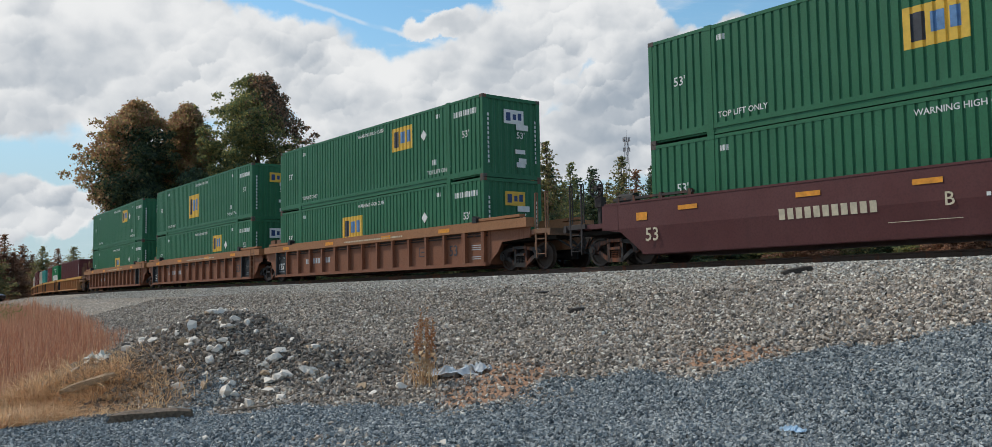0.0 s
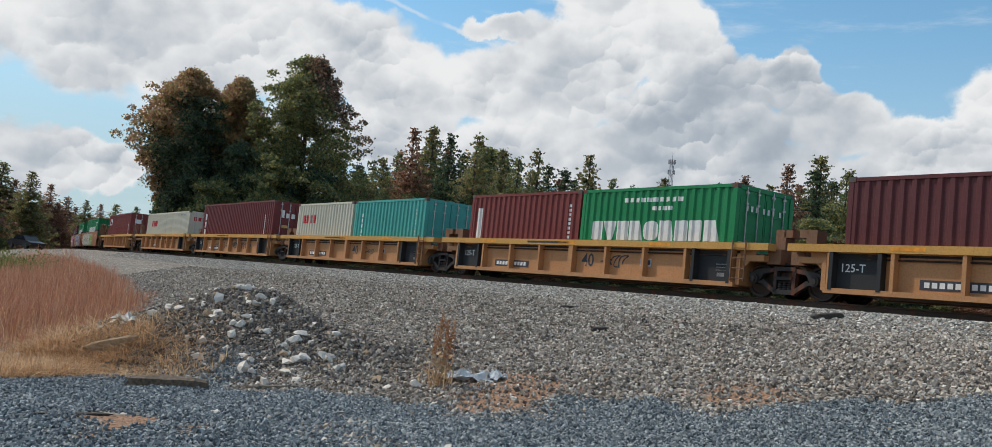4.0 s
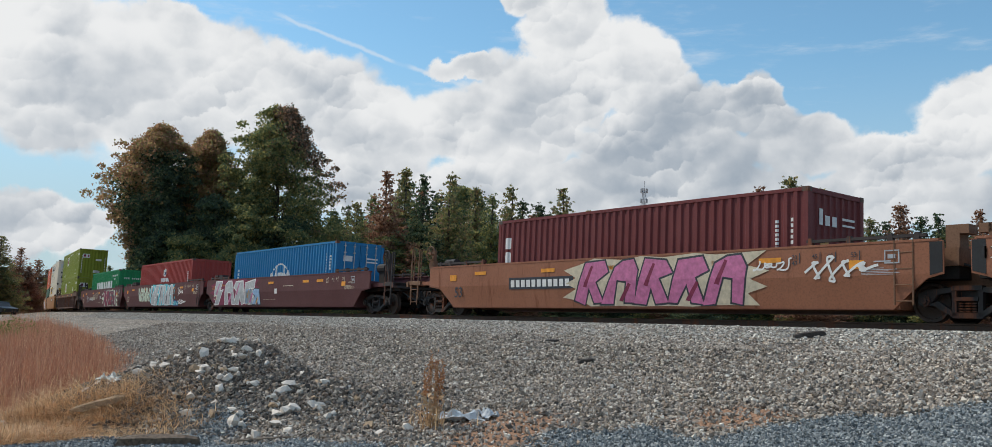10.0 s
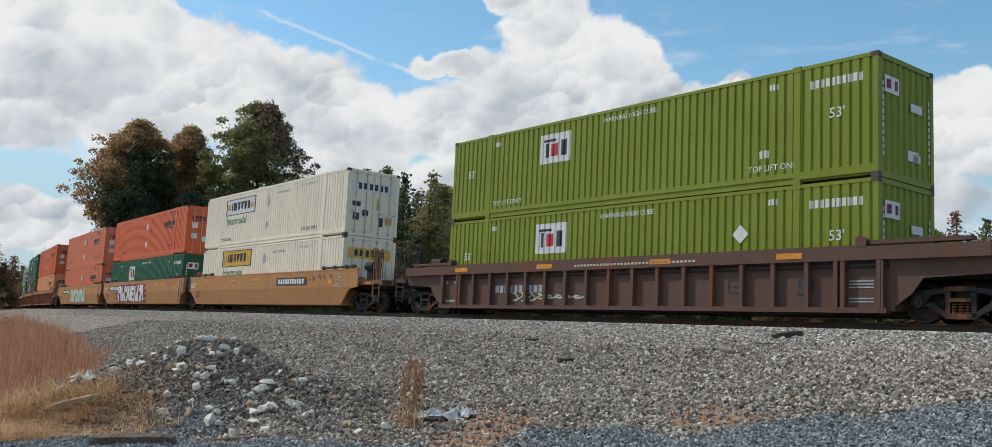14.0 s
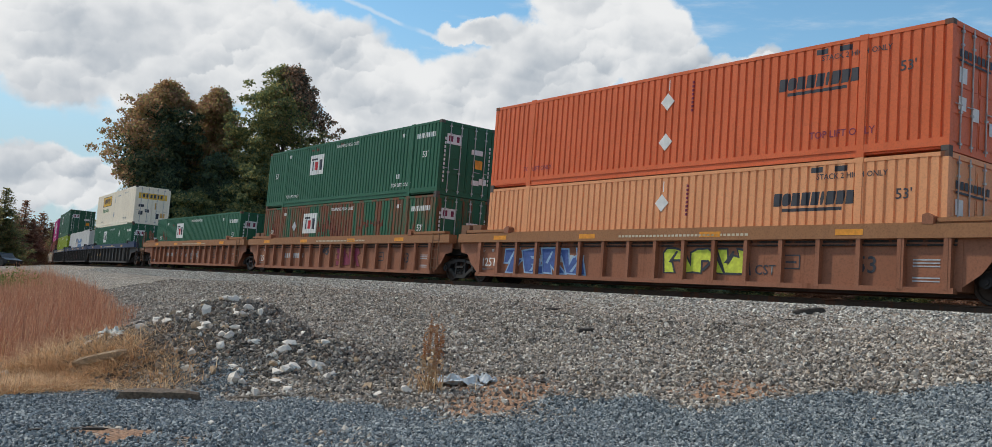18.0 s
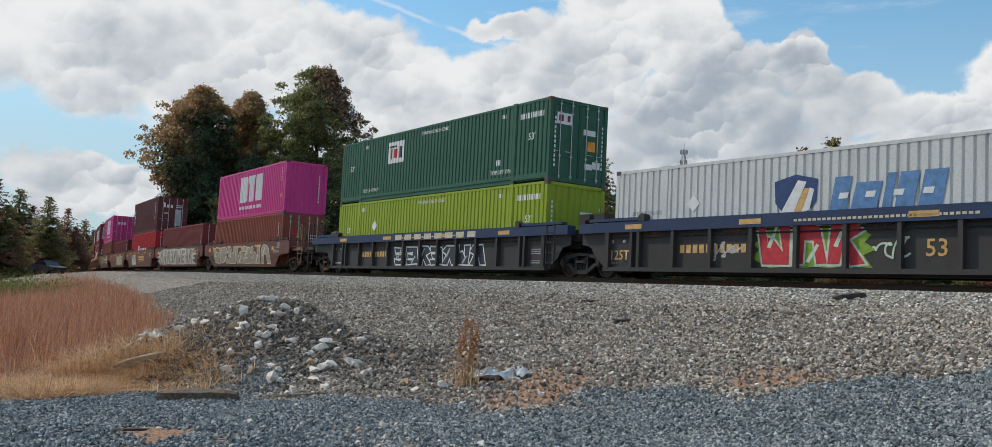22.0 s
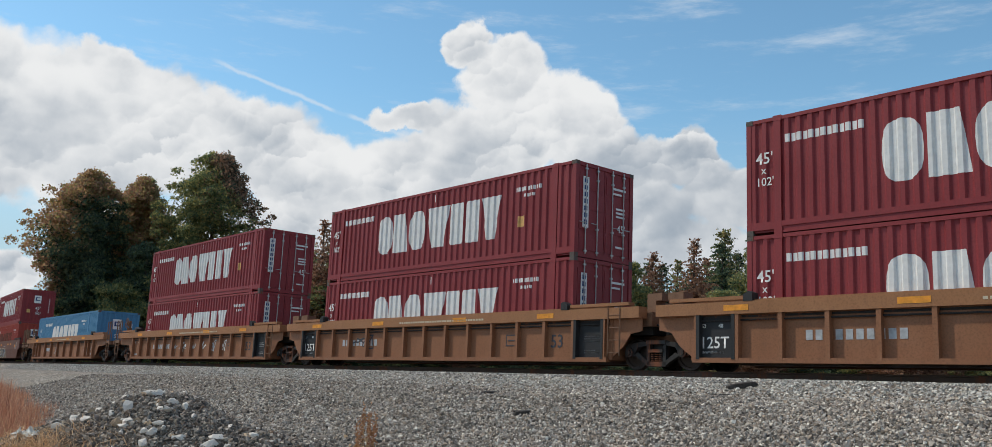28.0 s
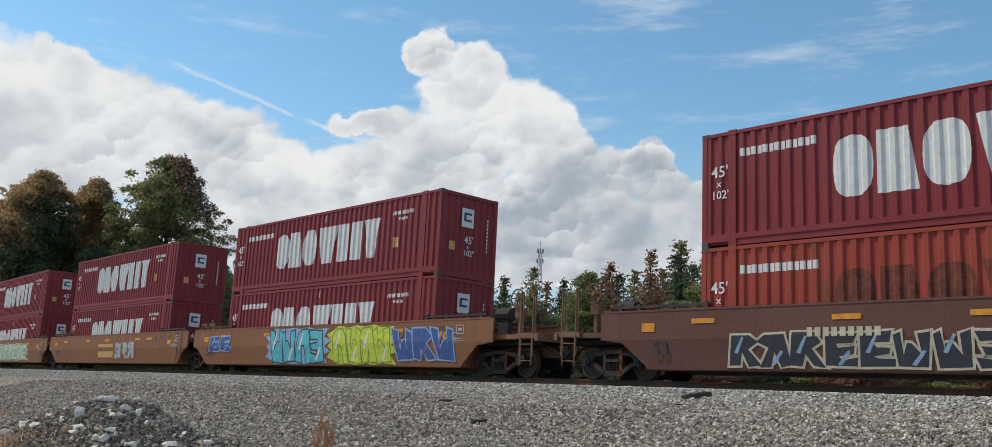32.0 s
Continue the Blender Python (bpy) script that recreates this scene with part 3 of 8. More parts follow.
def well_unit(u, style, mats, ends, reach, label, marks=None):
    """One well of a stack car. style R ribbed, S smooth, Y yellow forty-foot; reach: metres from its middle to its back and front ends."""
    body, chord, panel = mats
    car = thing("well_car", label, "railcar", "well cars of the train")
    RIDES.append((car, u, 0.0))
    xe_b, xe_f = reach
    if style == "R":
        xb, top, cz, z0, yy = 8.35, 1.66, 1.36, 0.25, 1.50
    elif style == "S":
        xb, top, cz, z0, yy = 8.35, 1.71, 1.53, 0.27, 1.50
    elif style == "s":                     # smooth forty-foot well
        xb, top, cz, z0, yy = 5.75, 1.62, 1.45, 0.27, 1.48
    else:
        xb, top, cz, z0, yy = 6.45, 1.34, 1.16, 0.26, 1.46
    deck = top
    cut = {"R": 1.05, "Y": 0.7}.get(style, 1.75)      # how far the sides stop short of a coupler end
    xt_b, xt_f = xe_b - (cut if ends[0] == "C" else 0.28), xe_f - (cut if ends[1] == "C" else 0.28)
    key = (style, round(xe_b, 2), round(xe_f, 2), ends)
    for turn in (0, 180):
        a, b = (-xt_b, xt_f) if turn == 0 else (-xt_f, xt_b)
        if style in "Ss":
            def side(bm):
                zf = 0.5 * (z0 + top) - 0.1
                rows = [(-yy, top, a, b), (-yy, zf + 0.12, a, b), (-yy + 0.012, zf + 0.03, -xb - 0.8, xb + 0.8), (-yy + 0.05, z0 + 0.38, -xb - 0.45, xb + 0.45), (-yy + 0.10, z0, -xb, xb)]
                out = []
                for off in (0.0, 0.05):
                    out.append([[bm.verts.new((x, y + off, z)) for x in (x0, -xb + 0.4, -1.2, 1.2, xb - 0.4, x1)] for y, z, x0, x1 in rows])
                for o in out:
                    for r0, r1 in zip(o, o[1:]):
                        for i in range(5):
                            bm.faces.new((r0[i], r0[i + 1], r1[i + 1], r1[i]))
                for i in range(5):
                    bm.faces.new((out[0][0][i], out[0][0][i + 1], out[1][0][i + 1], out[1][0][i]))
                    bm.faces.new((out[0][-1][i], out[0][-1][i + 1], out[1][-1][i + 1], out[1][-1][i]))
                for e in (0, -1):
                    for r in range(4):
                        bm.faces.new((out[0][r][e], out[0][r + 1][e], out[1][r + 1][e], out[1][r][e]))
            piece("side_panel", ("side_panel", key, turn), side, body, car, pose(0, 0, 0, 0, 0, turn))
            piece("top_chord", ("top_chord", key, turn), lambda bm: box(bm, a + 0.1, b - 0.1, -yy - 0.012, -yy + 0.14, top - 0.002, top + 0.05), body, car, pose(0, 0, 0, 0, 0, turn))
            for s, xx in ((-1, -a), (1, b)):
                guide = piece("guide_rail", ("guide_rail", key, turn, s), lambda bm: box(bm, *sorted((s * (xx - 3.3), s * (xx - 0.4))), -yy + 0.05, -yy + 0.15, top + 0.11, top + 0.18), DARK_GRAB, car, pose(0, 0, 0, 0, 0, turn))
                for f in (3.2, 2.2, 1.2, 0.6):
                    piece("bracket", ("guide_bracket", style), lambda bm: prism(bm, [(-0.07, top + 0.05), (0.07, top + 0.05), (0.04, top + 0.22), (-0.04, top + 0.22)], -yy + 0.04, -yy + 0.16), DARK_GRAB, guide, pose(s * (xx - f), 0, 0))
            for s, xx in ((-1, -a), (1, b)):
                piece("end_panel", ("end_panel", key, turn, s), lambda bm: prism(bm, [(s * (xb + 0.86), 0.98), (s * (xx - 0.02), 1.05), (s * (xx - 0.02), top - 0.02), (s * (xb + 0.86), top - 0.02)][::s], -yy - 0.006, -yy + 0.002), panel if (ends[0] if (s < 0) == (turn == 0) else ends[1]) == "A" else body, car, pose(0, 0, 0, 0, 0, turn))
        else:
            proud = 0.16 if style == "R" else 0.22
            piece("side_panel", ("side_panel", key, turn), lambda bm: (prism(bm, [(-xb, z0), (xb, z0), (xb + 0.5, 0.62), (xb + 0.75, 0.95), (b, 1.02), (b, cz + 0.02), (a, cz + 0.02), (a, 1.02), (-xb - 0.75, 0.95), (-xb - 0.5, 0.62)] if style == "R" else [(-xb, z0), (xb, z0), (xb + 0.12, 0.7), (xb + 0.5, 1.0), (xb + 0.5, cz + 0.02), (-xb - 0.5, cz + 0.02), (-xb - 0.5, 1.0), (-xb - 0.12, 0.7)], -yy + proud, -yy + proud + 0.03)), body, car, pose(0, 0, 0, 0, 0, turn))
            piece("top_chord", ("top_chord", key, turn), lambda bm: (box(bm, a, b, -yy, -yy + 0.34, cz, top), box(bm, a + 1.2, b - 1.2, -yy + 0.1, -yy + 0.34, top, top + 0.05) if style == "R" else None), chord, car, pose(0, 0, 0, 0, 0, turn))
            piece("bottom_chord", ("bottom_chord", key, turn), lambda bm: box(bm, -xb, xb, -yy + 0.02, -yy + proud + 0.05, z0 - 0.06, z0 + 0.06), body, car, pose(0, 0, 0, 0, 0, turn))
            n = {"R": marks or 15, "Y": 9}[style]
            for i in range(n):
                x = -xb + 0.12 + (2 * xb - 0.24) * i / (n - 1)
                wide = 0.11 if style == "R" else (0.2 if i == n // 2 else 0.09)
                r = piece("rib", ("rib", style, wide), lambda bm: prism(bm, [(-wide / 2, z0), (wide / 2, z0), (wide / 2, cz), (-wide / 2, cz)], -yy + 0.015, -yy + proud), body, car, pose(0, 0, 0, 0, 0, turn) @ pose(x, 0, 0))
            for s in (-1, 1):
                xa = s * xb * (0.985 if style == "R" else 0.98)
                xc = s * (xb - (1.15 if style == "R" else 1.35))
                shared = (ends[0] if (s < 0) == (turn == 0) else ends[1]) == "A"
                if shared:
                    piece("end_panel", ("end_panel", style, s), lambda bm: box(bm, *sorted((xa, xc)), -yy + proud - 0.008, -yy + proud + 0.002, z0 + 0.06, cz - 0.02), panel, car, pose(0, 0, 0, 0, 0, turn))
                for nm, xp in (("a", xa), ("b", xc)):
                    piece("panel_post", ("panel_post", style, s, nm), lambda bm: box(bm, *sorted((xp, xp - s * 0.1)), -yy + 0.008, -yy + proud, z0 + 0.02, cz), panel if shared else body, car, pose(0, 0, 0, 0, 0, turn))
            # dark bar under the chord stands in for its shadow line, above the pipe
            piece("air_pipe", ("air_pipe", key, turn), lambda bm: (tube(bm, (-xb, -yy + proud - 0.035, cz - 0.14), (xb, -yy + proud - 0.035, cz - 0.14), 0.024, 6), box(bm, -xb, xb, -yy + proud - 0.012, -yy + proud + 0.004, cz - 0.075, cz - 0.02)), TRUCK_STEEL, car, pose(0, 0, 0, 0, 0, turn))
            if style == "R":
                for s, xx in ((-1, -a), (1, b)):
                    piece("guide_rail", ("guide_rail", key, turn, s), lambda bm: box(bm, *sorted((s * (xx - 2.6), s * (xx - 0.4))), -yy + 0.06, -yy + 0.3, top + 0.05, top + 0.14), chord, car, pose(0, 0, 0, 0, 0, turn))
                    piece("guide_block", ("guide_block", key, turn, s), lambda bm: prism(bm, [(s * (xx - 2.9), top), (s * (xx - 2.65), top), (s * (xx - 2.65), top + 0.16), (s * (xx - 2.8), top + 0.24), (s * (xx - 2.9), top + 0.2)][::s], -yy - 0.01, -yy + 0.25), panel, car, pose(0, 0, 0, 0, 0, turn))
    piece("floor", ("well_floor", style), lambda bm: [box(bm, -xb, xb, -1.38, 1.38, z0 - 0.02, z0 + 0.05)], body, car)
    for s, xx in ((-1, xe_b), (1, xe_f)):
        low = deck if ends[0 if s < 0 else 1] == "A" else 1.30
        piece("end_platform", ("end_platform", style, s, round(xx, 2), low), lambda bm: (box(bm, *sorted((s * (xb - 0.02), s * (xx - 0.5))), -1.3, 1.3, min(deck - 0.45, low - 0.2), min(deck - 0.3, low - 0.06)), box(bm, *sorted((s * xb, s * (xb + 0.12))), -1.35, 1.35, z0, deck - 0.3)), body, car)
        # added end box and thin plate that block light and view past the bogie
        piece("underframe", ("underframe", style, s, round(xx, 2)), lambda bm: (box(bm, *sorted((s * (xb + 0.05), s * (xx - 0.2))), -0.98, 0.98, 0.94, max(1.0, min(deck, low) - 0.24)), box(bm, *sorted((s * (xb + 0.1), s * (xx - 0.3))), -0.05, 0.05, 0.3, 0.95)), SHADE_STEEL, car)
        end_gear(car, ends[0 if s < 0 else 1], s, xx, deck, low, GRAB if body not in (CAR_MAROON, CAR_SLATE, CAR_UMBER) else DARK_GRAB, s < 0 or style in "Ss")
    if ends[0] == "C":
        truck(car, -xe_b + 1.85)
    if ends[1] == "C":
        truck(car, xe_f - 1.85)
    else:
        truck(car, xe_f)
    return car

# ---- paints of the train ----
CASTING = paint("casting steel", (0.10, 0.085, 0.075), 0.7, 0.5, 0.5)
# this near-black stands in for the shade around the bogies
SHADE_STEEL = paint("shade-black steel", (0.014, 0.013, 0.012), 0.8, 0.3, 0.2)
BAR_STEEL = plain("galvanised bar", (0.45, 0.45, 0.44), 0.45, 0.6)
TRUCK_STEEL = paint("bogie steel", (0.027, 0.024, 0.023), 0.7, 0.4, 0.3)
WHEEL_STEEL = paint("wheel steel", (0.06, 0.042, 0.034), 0.6, 0.4, 0.3)
DARK_GRAB = paint("dark grab iron", (0.045, 0.036, 0.034), 0.65, 0.4, 0.3)
GRAB = paint("weathered grab iron", (0.20, 0.105, 0.06), 0.65, 0.5, 0.3)
RUBBER = plain("rubber", (0.02, 0.02, 0.02), 0.7)
EMP_GREEN = paint("deep green", (0.022, 0.135, 0.062), 0.5)
TMX_GREEN = paint("bottle green", (0.017, 0.106, 0.053), 0.5)
TMX_RUSTY = paint("rusty bottle green", (0.018, 0.108, 0.053), 0.55, 0.35, 0.75)
DARK_GREEN = paint("dull dark green", (0.028, 0.105, 0.062), 0.55)
LIME = paint("lime green", (0.215, 0.255, 0.020), 0.5, 0.3)
LIME_2 = paint("bright lime green", (0.27, 0.35, 0.018), 0.5, 0.3)
EVER = paint("emerald green", (0.008, 0.21, 0.07), 0.45, 0.3)
OXIDE = paint("oxide maroon", (0.15, 0.028, 0.028), 0.55)
OXIDE_2 = paint("faded maroon", (0.19, 0.037, 0.033), 0.55)
OXIDE_D = paint("dark maroon", (0.105, 0.024, 0.026), 0.55)
RUSTRED = paint("rust red", (0.25, 0.065, 0.038), 0.6, 0.35, 0.25)
BRICKRED = paint("brick red", (0.33, 0.045, 0.035), 0.5)
KRED = paint("signal red", (0.42, 0.018, 0.024), 0.45)
CROW = paint("wine red", (0.235, 0.027, 0.032), 0.5)
CROW_2 = paint("sunburnt wine red", (0.33, 0.048, 0.030), 0.55, 0.35, 0.2)
CREAM = paint("pale cream", (0.56, 0.54, 0.44), 0.5, 0.3)
TEAL = paint("teal", (0.06, 0.34, 0.30), 0.5)
WHITE = paint("off-white", (0.86, 0.775, 0.63), 0.5, 0.3)
SILVER = paint("pale grey", (0.60, 0.60, 0.58), 0.45, 0.3)
ORANGE = paint("orange", (0.68, 0.135, 0.042), 0.45, 0.3)
ORANGE_P = paint("washed-out orange", (0.76, 0.33, 0.15), 0.5, 0.3)
ORANGE_M = paint("faded orange", (0.68, 0.20, 0.098), 0.5, 0.3)
MAGENTA = paint("magenta", (0.60, 0.042, 0.24), 0.4, 0.25)
COSBLUE = paint("strong blue", (0.006, 0.165, 0.37), 0.45, 0.3)
CROWBLUE = paint("sky blue", (0.06, 0.20, 0.35), 0.5, 0.3)
CAR_MAROON = paint("car maroon", (0.10, 0.031, 0.031), 0.6, 0.45)
CAR_TAN = paint("car tan", (0.26, 0.112, 0.054), 0.6, 0.5)
CAR_BROWN = paint("weathered car brown", (0.215, 0.086, 0.046), 0.65, 0.5, 0.25)
CAR_CHORD = paint("chord ochre", (0.31, 0.142, 0.062), 0.6, 0.5)
CAR_YELLOW = paint("car yellow", (0.46, 0.222, 0.093), 0.55, 0.4)
CAR_GOLD = paint("chord gold", (0.54, 0.29, 0.072), 0.55, 0.4)
CAR_OCHRE = paint("smooth car ochre", (0.47, 0.222, 0.085), 0.55, 0.4)
CAR_RUST = paint("orange-brown car", (0.29, 0.115, 0.062), 0.6, 0.5, 0.2)
CAR_UMBER = paint("umber car", (0.125, 0.066, 0.050), 0.65, 0.5, 0.3)
CAR_SLATE = paint("slate car", (0.046, 0.041, 0.039), 0.6, 0.4)
CAR_NAVY = paint("navy chord", (0.025, 0.042, 0.097), 0.5, 0.4)
CAR_PLUM = paint("brown-red car", (0.136, 0.058, 0.042), 0.6, 0.5, 0.15)
PANEL_BLACK = paint("charcoal panel", (0.021, 0.022, 0.024), 0.6, 0.4)

# ---- the train: each well's middle, style, paints ----
TAN_R = (CAR_BROWN, CAR_CHORD, PANEL_BLACK)
YEL = (CAR_YELLOW, CAR_GOLD, PANEL_BLACK)
RST = (CAR_RUST, CAR_RUST, PANEL_BLACK)
MRN = (CAR_MAROON, CAR_MAROON, CAR_MAROON)
OCH = (CAR_OCHRE, CAR_OCHRE, CAR_OCHRE)
OCH_P = (CAR_OCHRE, CAR_OCHRE, PANEL_BLACK)
UMB = (CAR_UMBER, CAR_UMBER, CAR_UMBER)
BRN = (CAR_RUST, CAR_CHORD, CAR_RUST)
SLT = (CAR_SLATE, CAR_NAVY, CAR_SLATE)
PLM = (CAR_PLUM, CAR_PLUM, CAR_PLUM)
TNR = (CAR_TAN, CAR_CHORD, PANEL_BLACK)
SMT = (CAR_TAN, CAR_TAN, CAR_TAN)
CARS = [
    [(-6.9, "S", MRN, 0), (12.67, "S", MRN, 0)],
    [(36.46, "R", TAN_R, 15), (56.03, "R", TAN_R, 15), (75.61, "R", TAN_R, 15)],
    [(97.33, "Y", YEL, 0), (112.86, "Y", YEL, 0), (128.37, "Y", YEL, 0), (143.89, "Y", YEL, 0), (159.42, "Y", YEL, 0)],
    [(179.0, "Y", YEL, 0)],
    [(200.72, "S", RST, 0), (220.28, "S", RST, 0), (239.85, "S", RST, 0)],
    [(263.97, "S", MRN, 0), (283.52, "S", MRN, 0), (303.09, "S", MRN, 0)],
    [(326.95, "R", UMB, 19)],
    [(350.82, "S", OCH_P, 0), (370.39, "S", OCH_P, 0), (389.96, "S", OCH, 0)],
    [(413.85, "R", BRN, 17), (433.41, "R", BRN, 17), (452.98, "R", BRN, 17)],
    [(476.79, "R", SLT, 13), (496.36, "R", SLT, 13), (515.93, "R", SLT, 13)],
    [(537.61, "s", PLM, 0), (553.13, "s", PLM, 0), (568.64, "s", PLM, 0), (584.16, "s", PLM, 0), (599.67, "s", PLM, 0)],
    [(621.36, "R", TNR, 15), (640.91, "R", TNR, 15), (660.47, "R", TNR, 15)],
    [(684.37, "R", TNR, 10)],
    [(708.21, "S", PLM, 0)],
    [(732.02, "S", SMT, 0), (751.59, "S", SMT, 0), (771.15, "S", SMT, 0)],
]
CAR_WORDS = {
    id(MRN): "smooth maroon well car with diagonal ends and yellow markers", id(TAN_R): "weathered brown ribbed well car with ochre top chord",
    id(YEL): "yellow forty-foot well car with charcoal end panels", id(RST): "orange-brown smooth well car covered in painted graffiti",
    id(UMB): "dark umber well car with closely spaced ribs", id(OCH): "clean ochre smooth-sided well car with black number plate", id(OCH_P): "clean ochre smooth-sided well car with charcoal ends",
    id(BRN): "rusty brown ribbed well car with ochre chord", id(SLT): "dark slate well car with navy blue top chord",
    id(PLM): "brown-red well car with pale graffiti along it", id(TNR): "tan ribbed well car with charcoal end panels", id(SMT): "smooth tan well car with bright blue graffiti"}
WELLS, ENDS = {}, {}
for car in CARS:
    for i, (u, st, ms, n) in enumerate(car):
        half = {"R": 11.6, "S": 11.6, "Y": 9.75, "s": 9.7}[st]
        back = (car[i + 1][0] - u) / 2 if i + 1 < len(car) else half
        front = (u - car[i - 1][0]) / 2 if i else half
        ends = ("A" if i + 1 < len(car) else "C") + ("A" if i else "C")
        ENDS[round(u, 2)] = ends
        WELLS[round(u, 2)] = (well_unit(u, st, ms, ends, (back, front), CAR_WORDS[id(ms)], n), st)

# ---- the loads: middle, height over the rail, length, height, paint, doors in front, words ----
LOW, MID, HC, STD = 0.36, 3.262, 2.896, 2.591
L53, L45, L40, L20 = 16.15, 13.72, 12.19, 6.06
BOX = {}


def load(key, u, z, L, H, mat, words, doors=False, **more):
    BOX[key] = container(u, z, L, H, mat, words, doors, **more)


def stack(key, u, L, low, high, words_low, words_high, dl=False, dh=False, low_h=HC):
    load(key + "a", u, LOW, L, low_h, low, words_low, dl)
    load(key + "b", u, LOW + low_h + 0.006, L, HC, high, words_high, dh)


W_EMP = "deep green 53-foot container with a yellow emblem panel"
for k, u in (("0", 12.67), ("1", 36.46), ("2", 56.03), ("3", 75.61)):
    stack(k, u, L53, EMP_GREEN, EMP_GREEN, W_EMP, W_EMP)
load("4", 97.33, LOW, L40, STD, OXIDE_D, "dark maroon forty-foot container, ribbed steel")
load("5a", 109.71, LOW, L20, STD, EVER, "emerald green twenty-foot container with white painted shapes", True)
load("5b", 115.86, LOW, L20, STD, OXIDE_2, "faded maroon twenty-foot container")
load("6a", 125.17, LOW, L20, STD, TEAL, "teal twenty-foot container, faded ribbed steel", True)
load("6b", 131.47, LOW, L20, STD, CREAM, "pale cream twenty-foot container with a red emblem")
load("7", 143.89, LOW, L40, HC, OXIDE, "maroon high-cube container with white painted shapes", True)
load("8", 159.42, LOW, L40, STD, CREAM, "pale cream container with red emblem blocks", True)
load("9", 179.0, LOW, L40, HC, OXIDE_2, "faded maroon container with a white square emblem", True)
load("10", 200.72, LOW, L40, HC, EVER, "emerald green container with large white painted shapes")
load("11", 220.28, LOW, L40, HC, EVER, "emerald green container with white painted shapes and doors", True)
load("12", 239.85, LOW, L40, HC, OXIDE, "maroon container with white painted shapes at its end")
load("13", 263.97, LOW, L40, HC, COSBLUE, "strong blue container with a white arc emblem", True)
load("14", 283.52, LOW, L40, HC, BRICKRED, "brick red container with a round white emblem")
load("15", 303.09, LOW, L40, HC, EVER, "emerald green container with large white painted shapes")
stack("16", 326.95, L53, LIME, LIME, "lime green 53-foot container with a white square sign", "lime green 53-foot container with a white square sign")
stack("17", 350.82, L53, WHITE, WHITE, "off-white 53-foot container with a yellow sign", "off-white 53-foot container with a white sign", True, True)
stack("18", 370.39, L53, TMX_GREEN, ORANGE, "bottle green 53-foot container with a white sign", "orange 53-foot container with dark emblem bars", False, True)
stack("19", 389.96, L53, ORANGE_M, ORANGE_M, "faded orange 53-foot container", "faded orange 53-foot container with white diamonds", True, True)
stack("20", 413.85, L53, ORANGE_P, ORANGE, "washed-out orange 53-foot container with dark bars", "orange 53-foot container with dark emblem bars", True, True)
stack("21", 433.41, L53, TMX_RUSTY, TMX_GREEN, "rust-streaked bottle green 53-foot container", "bottle green 53-foot container with a white square sign", True, True)
load("22", 452.98, LOW, L53, HC, TMX_GREEN, "bottle green 53-foot container with rust patches", True)
stack("23", 476.79, L53, TMX_GREEN, WHITE, "bottle green 53-foot container with a white square sign", "off-white 53-foot container with a yellow sign", True, True)
load("24", 496.36, LOW, L53, HC, SILVER, "pale grey 53-foot container with a blue emblem", True)
stack("25", 515.93, L53, LIME_2, DARK_GREEN, "bright lime green 53-foot container", "dull dark green 53-foot container with a white sign", False, True)
stack("26", 537.61, L40, RUSTRED, MAGENTA, "rust red forty-foot container", "magenta container with large white painted shapes", True, False)
load("27", 553.13, LOW, L40, HC, OXIDE_2, "faded maroon container, ribbed steel", True)
stack("28", 568.64, L40, KRED, OXIDE_D, "signal red container with white painted shapes", "dark maroon container with doors and white blocks", True, True)
load("29", 584.16, LOW, L40, STD, OXIDE, "maroon forty-foot container, dull and dusty", True)
stack("30", 599.67, L40, RUSTRED, MAGENTA, "rust red forty-foot container", "magenta container with large white painted shapes", True, True)
W_CR = "wine red 45-foot container with large white painted shapes"
for k, u in (("31", 621.36), ("32", 640.91), ("33", 660.47)):
    stack(k, u, L45, CROW, CROW, W_CR, W_CR, True, True)
load("34", 684.37, LOW, L53, HC, CROWBLUE, "sky blue 53-foot container with large white painted shapes")
stack("35", 708.21, L45, CROW_2, CROW, "sunburnt red 45-foot container with worn-off painted shapes", W_CR)
for k, u in (("36", 732.02), ("37", 751.59), ("38", 771.15)):
    stack(k, u, L45, CROW, CROW, W_CR, W_CR)

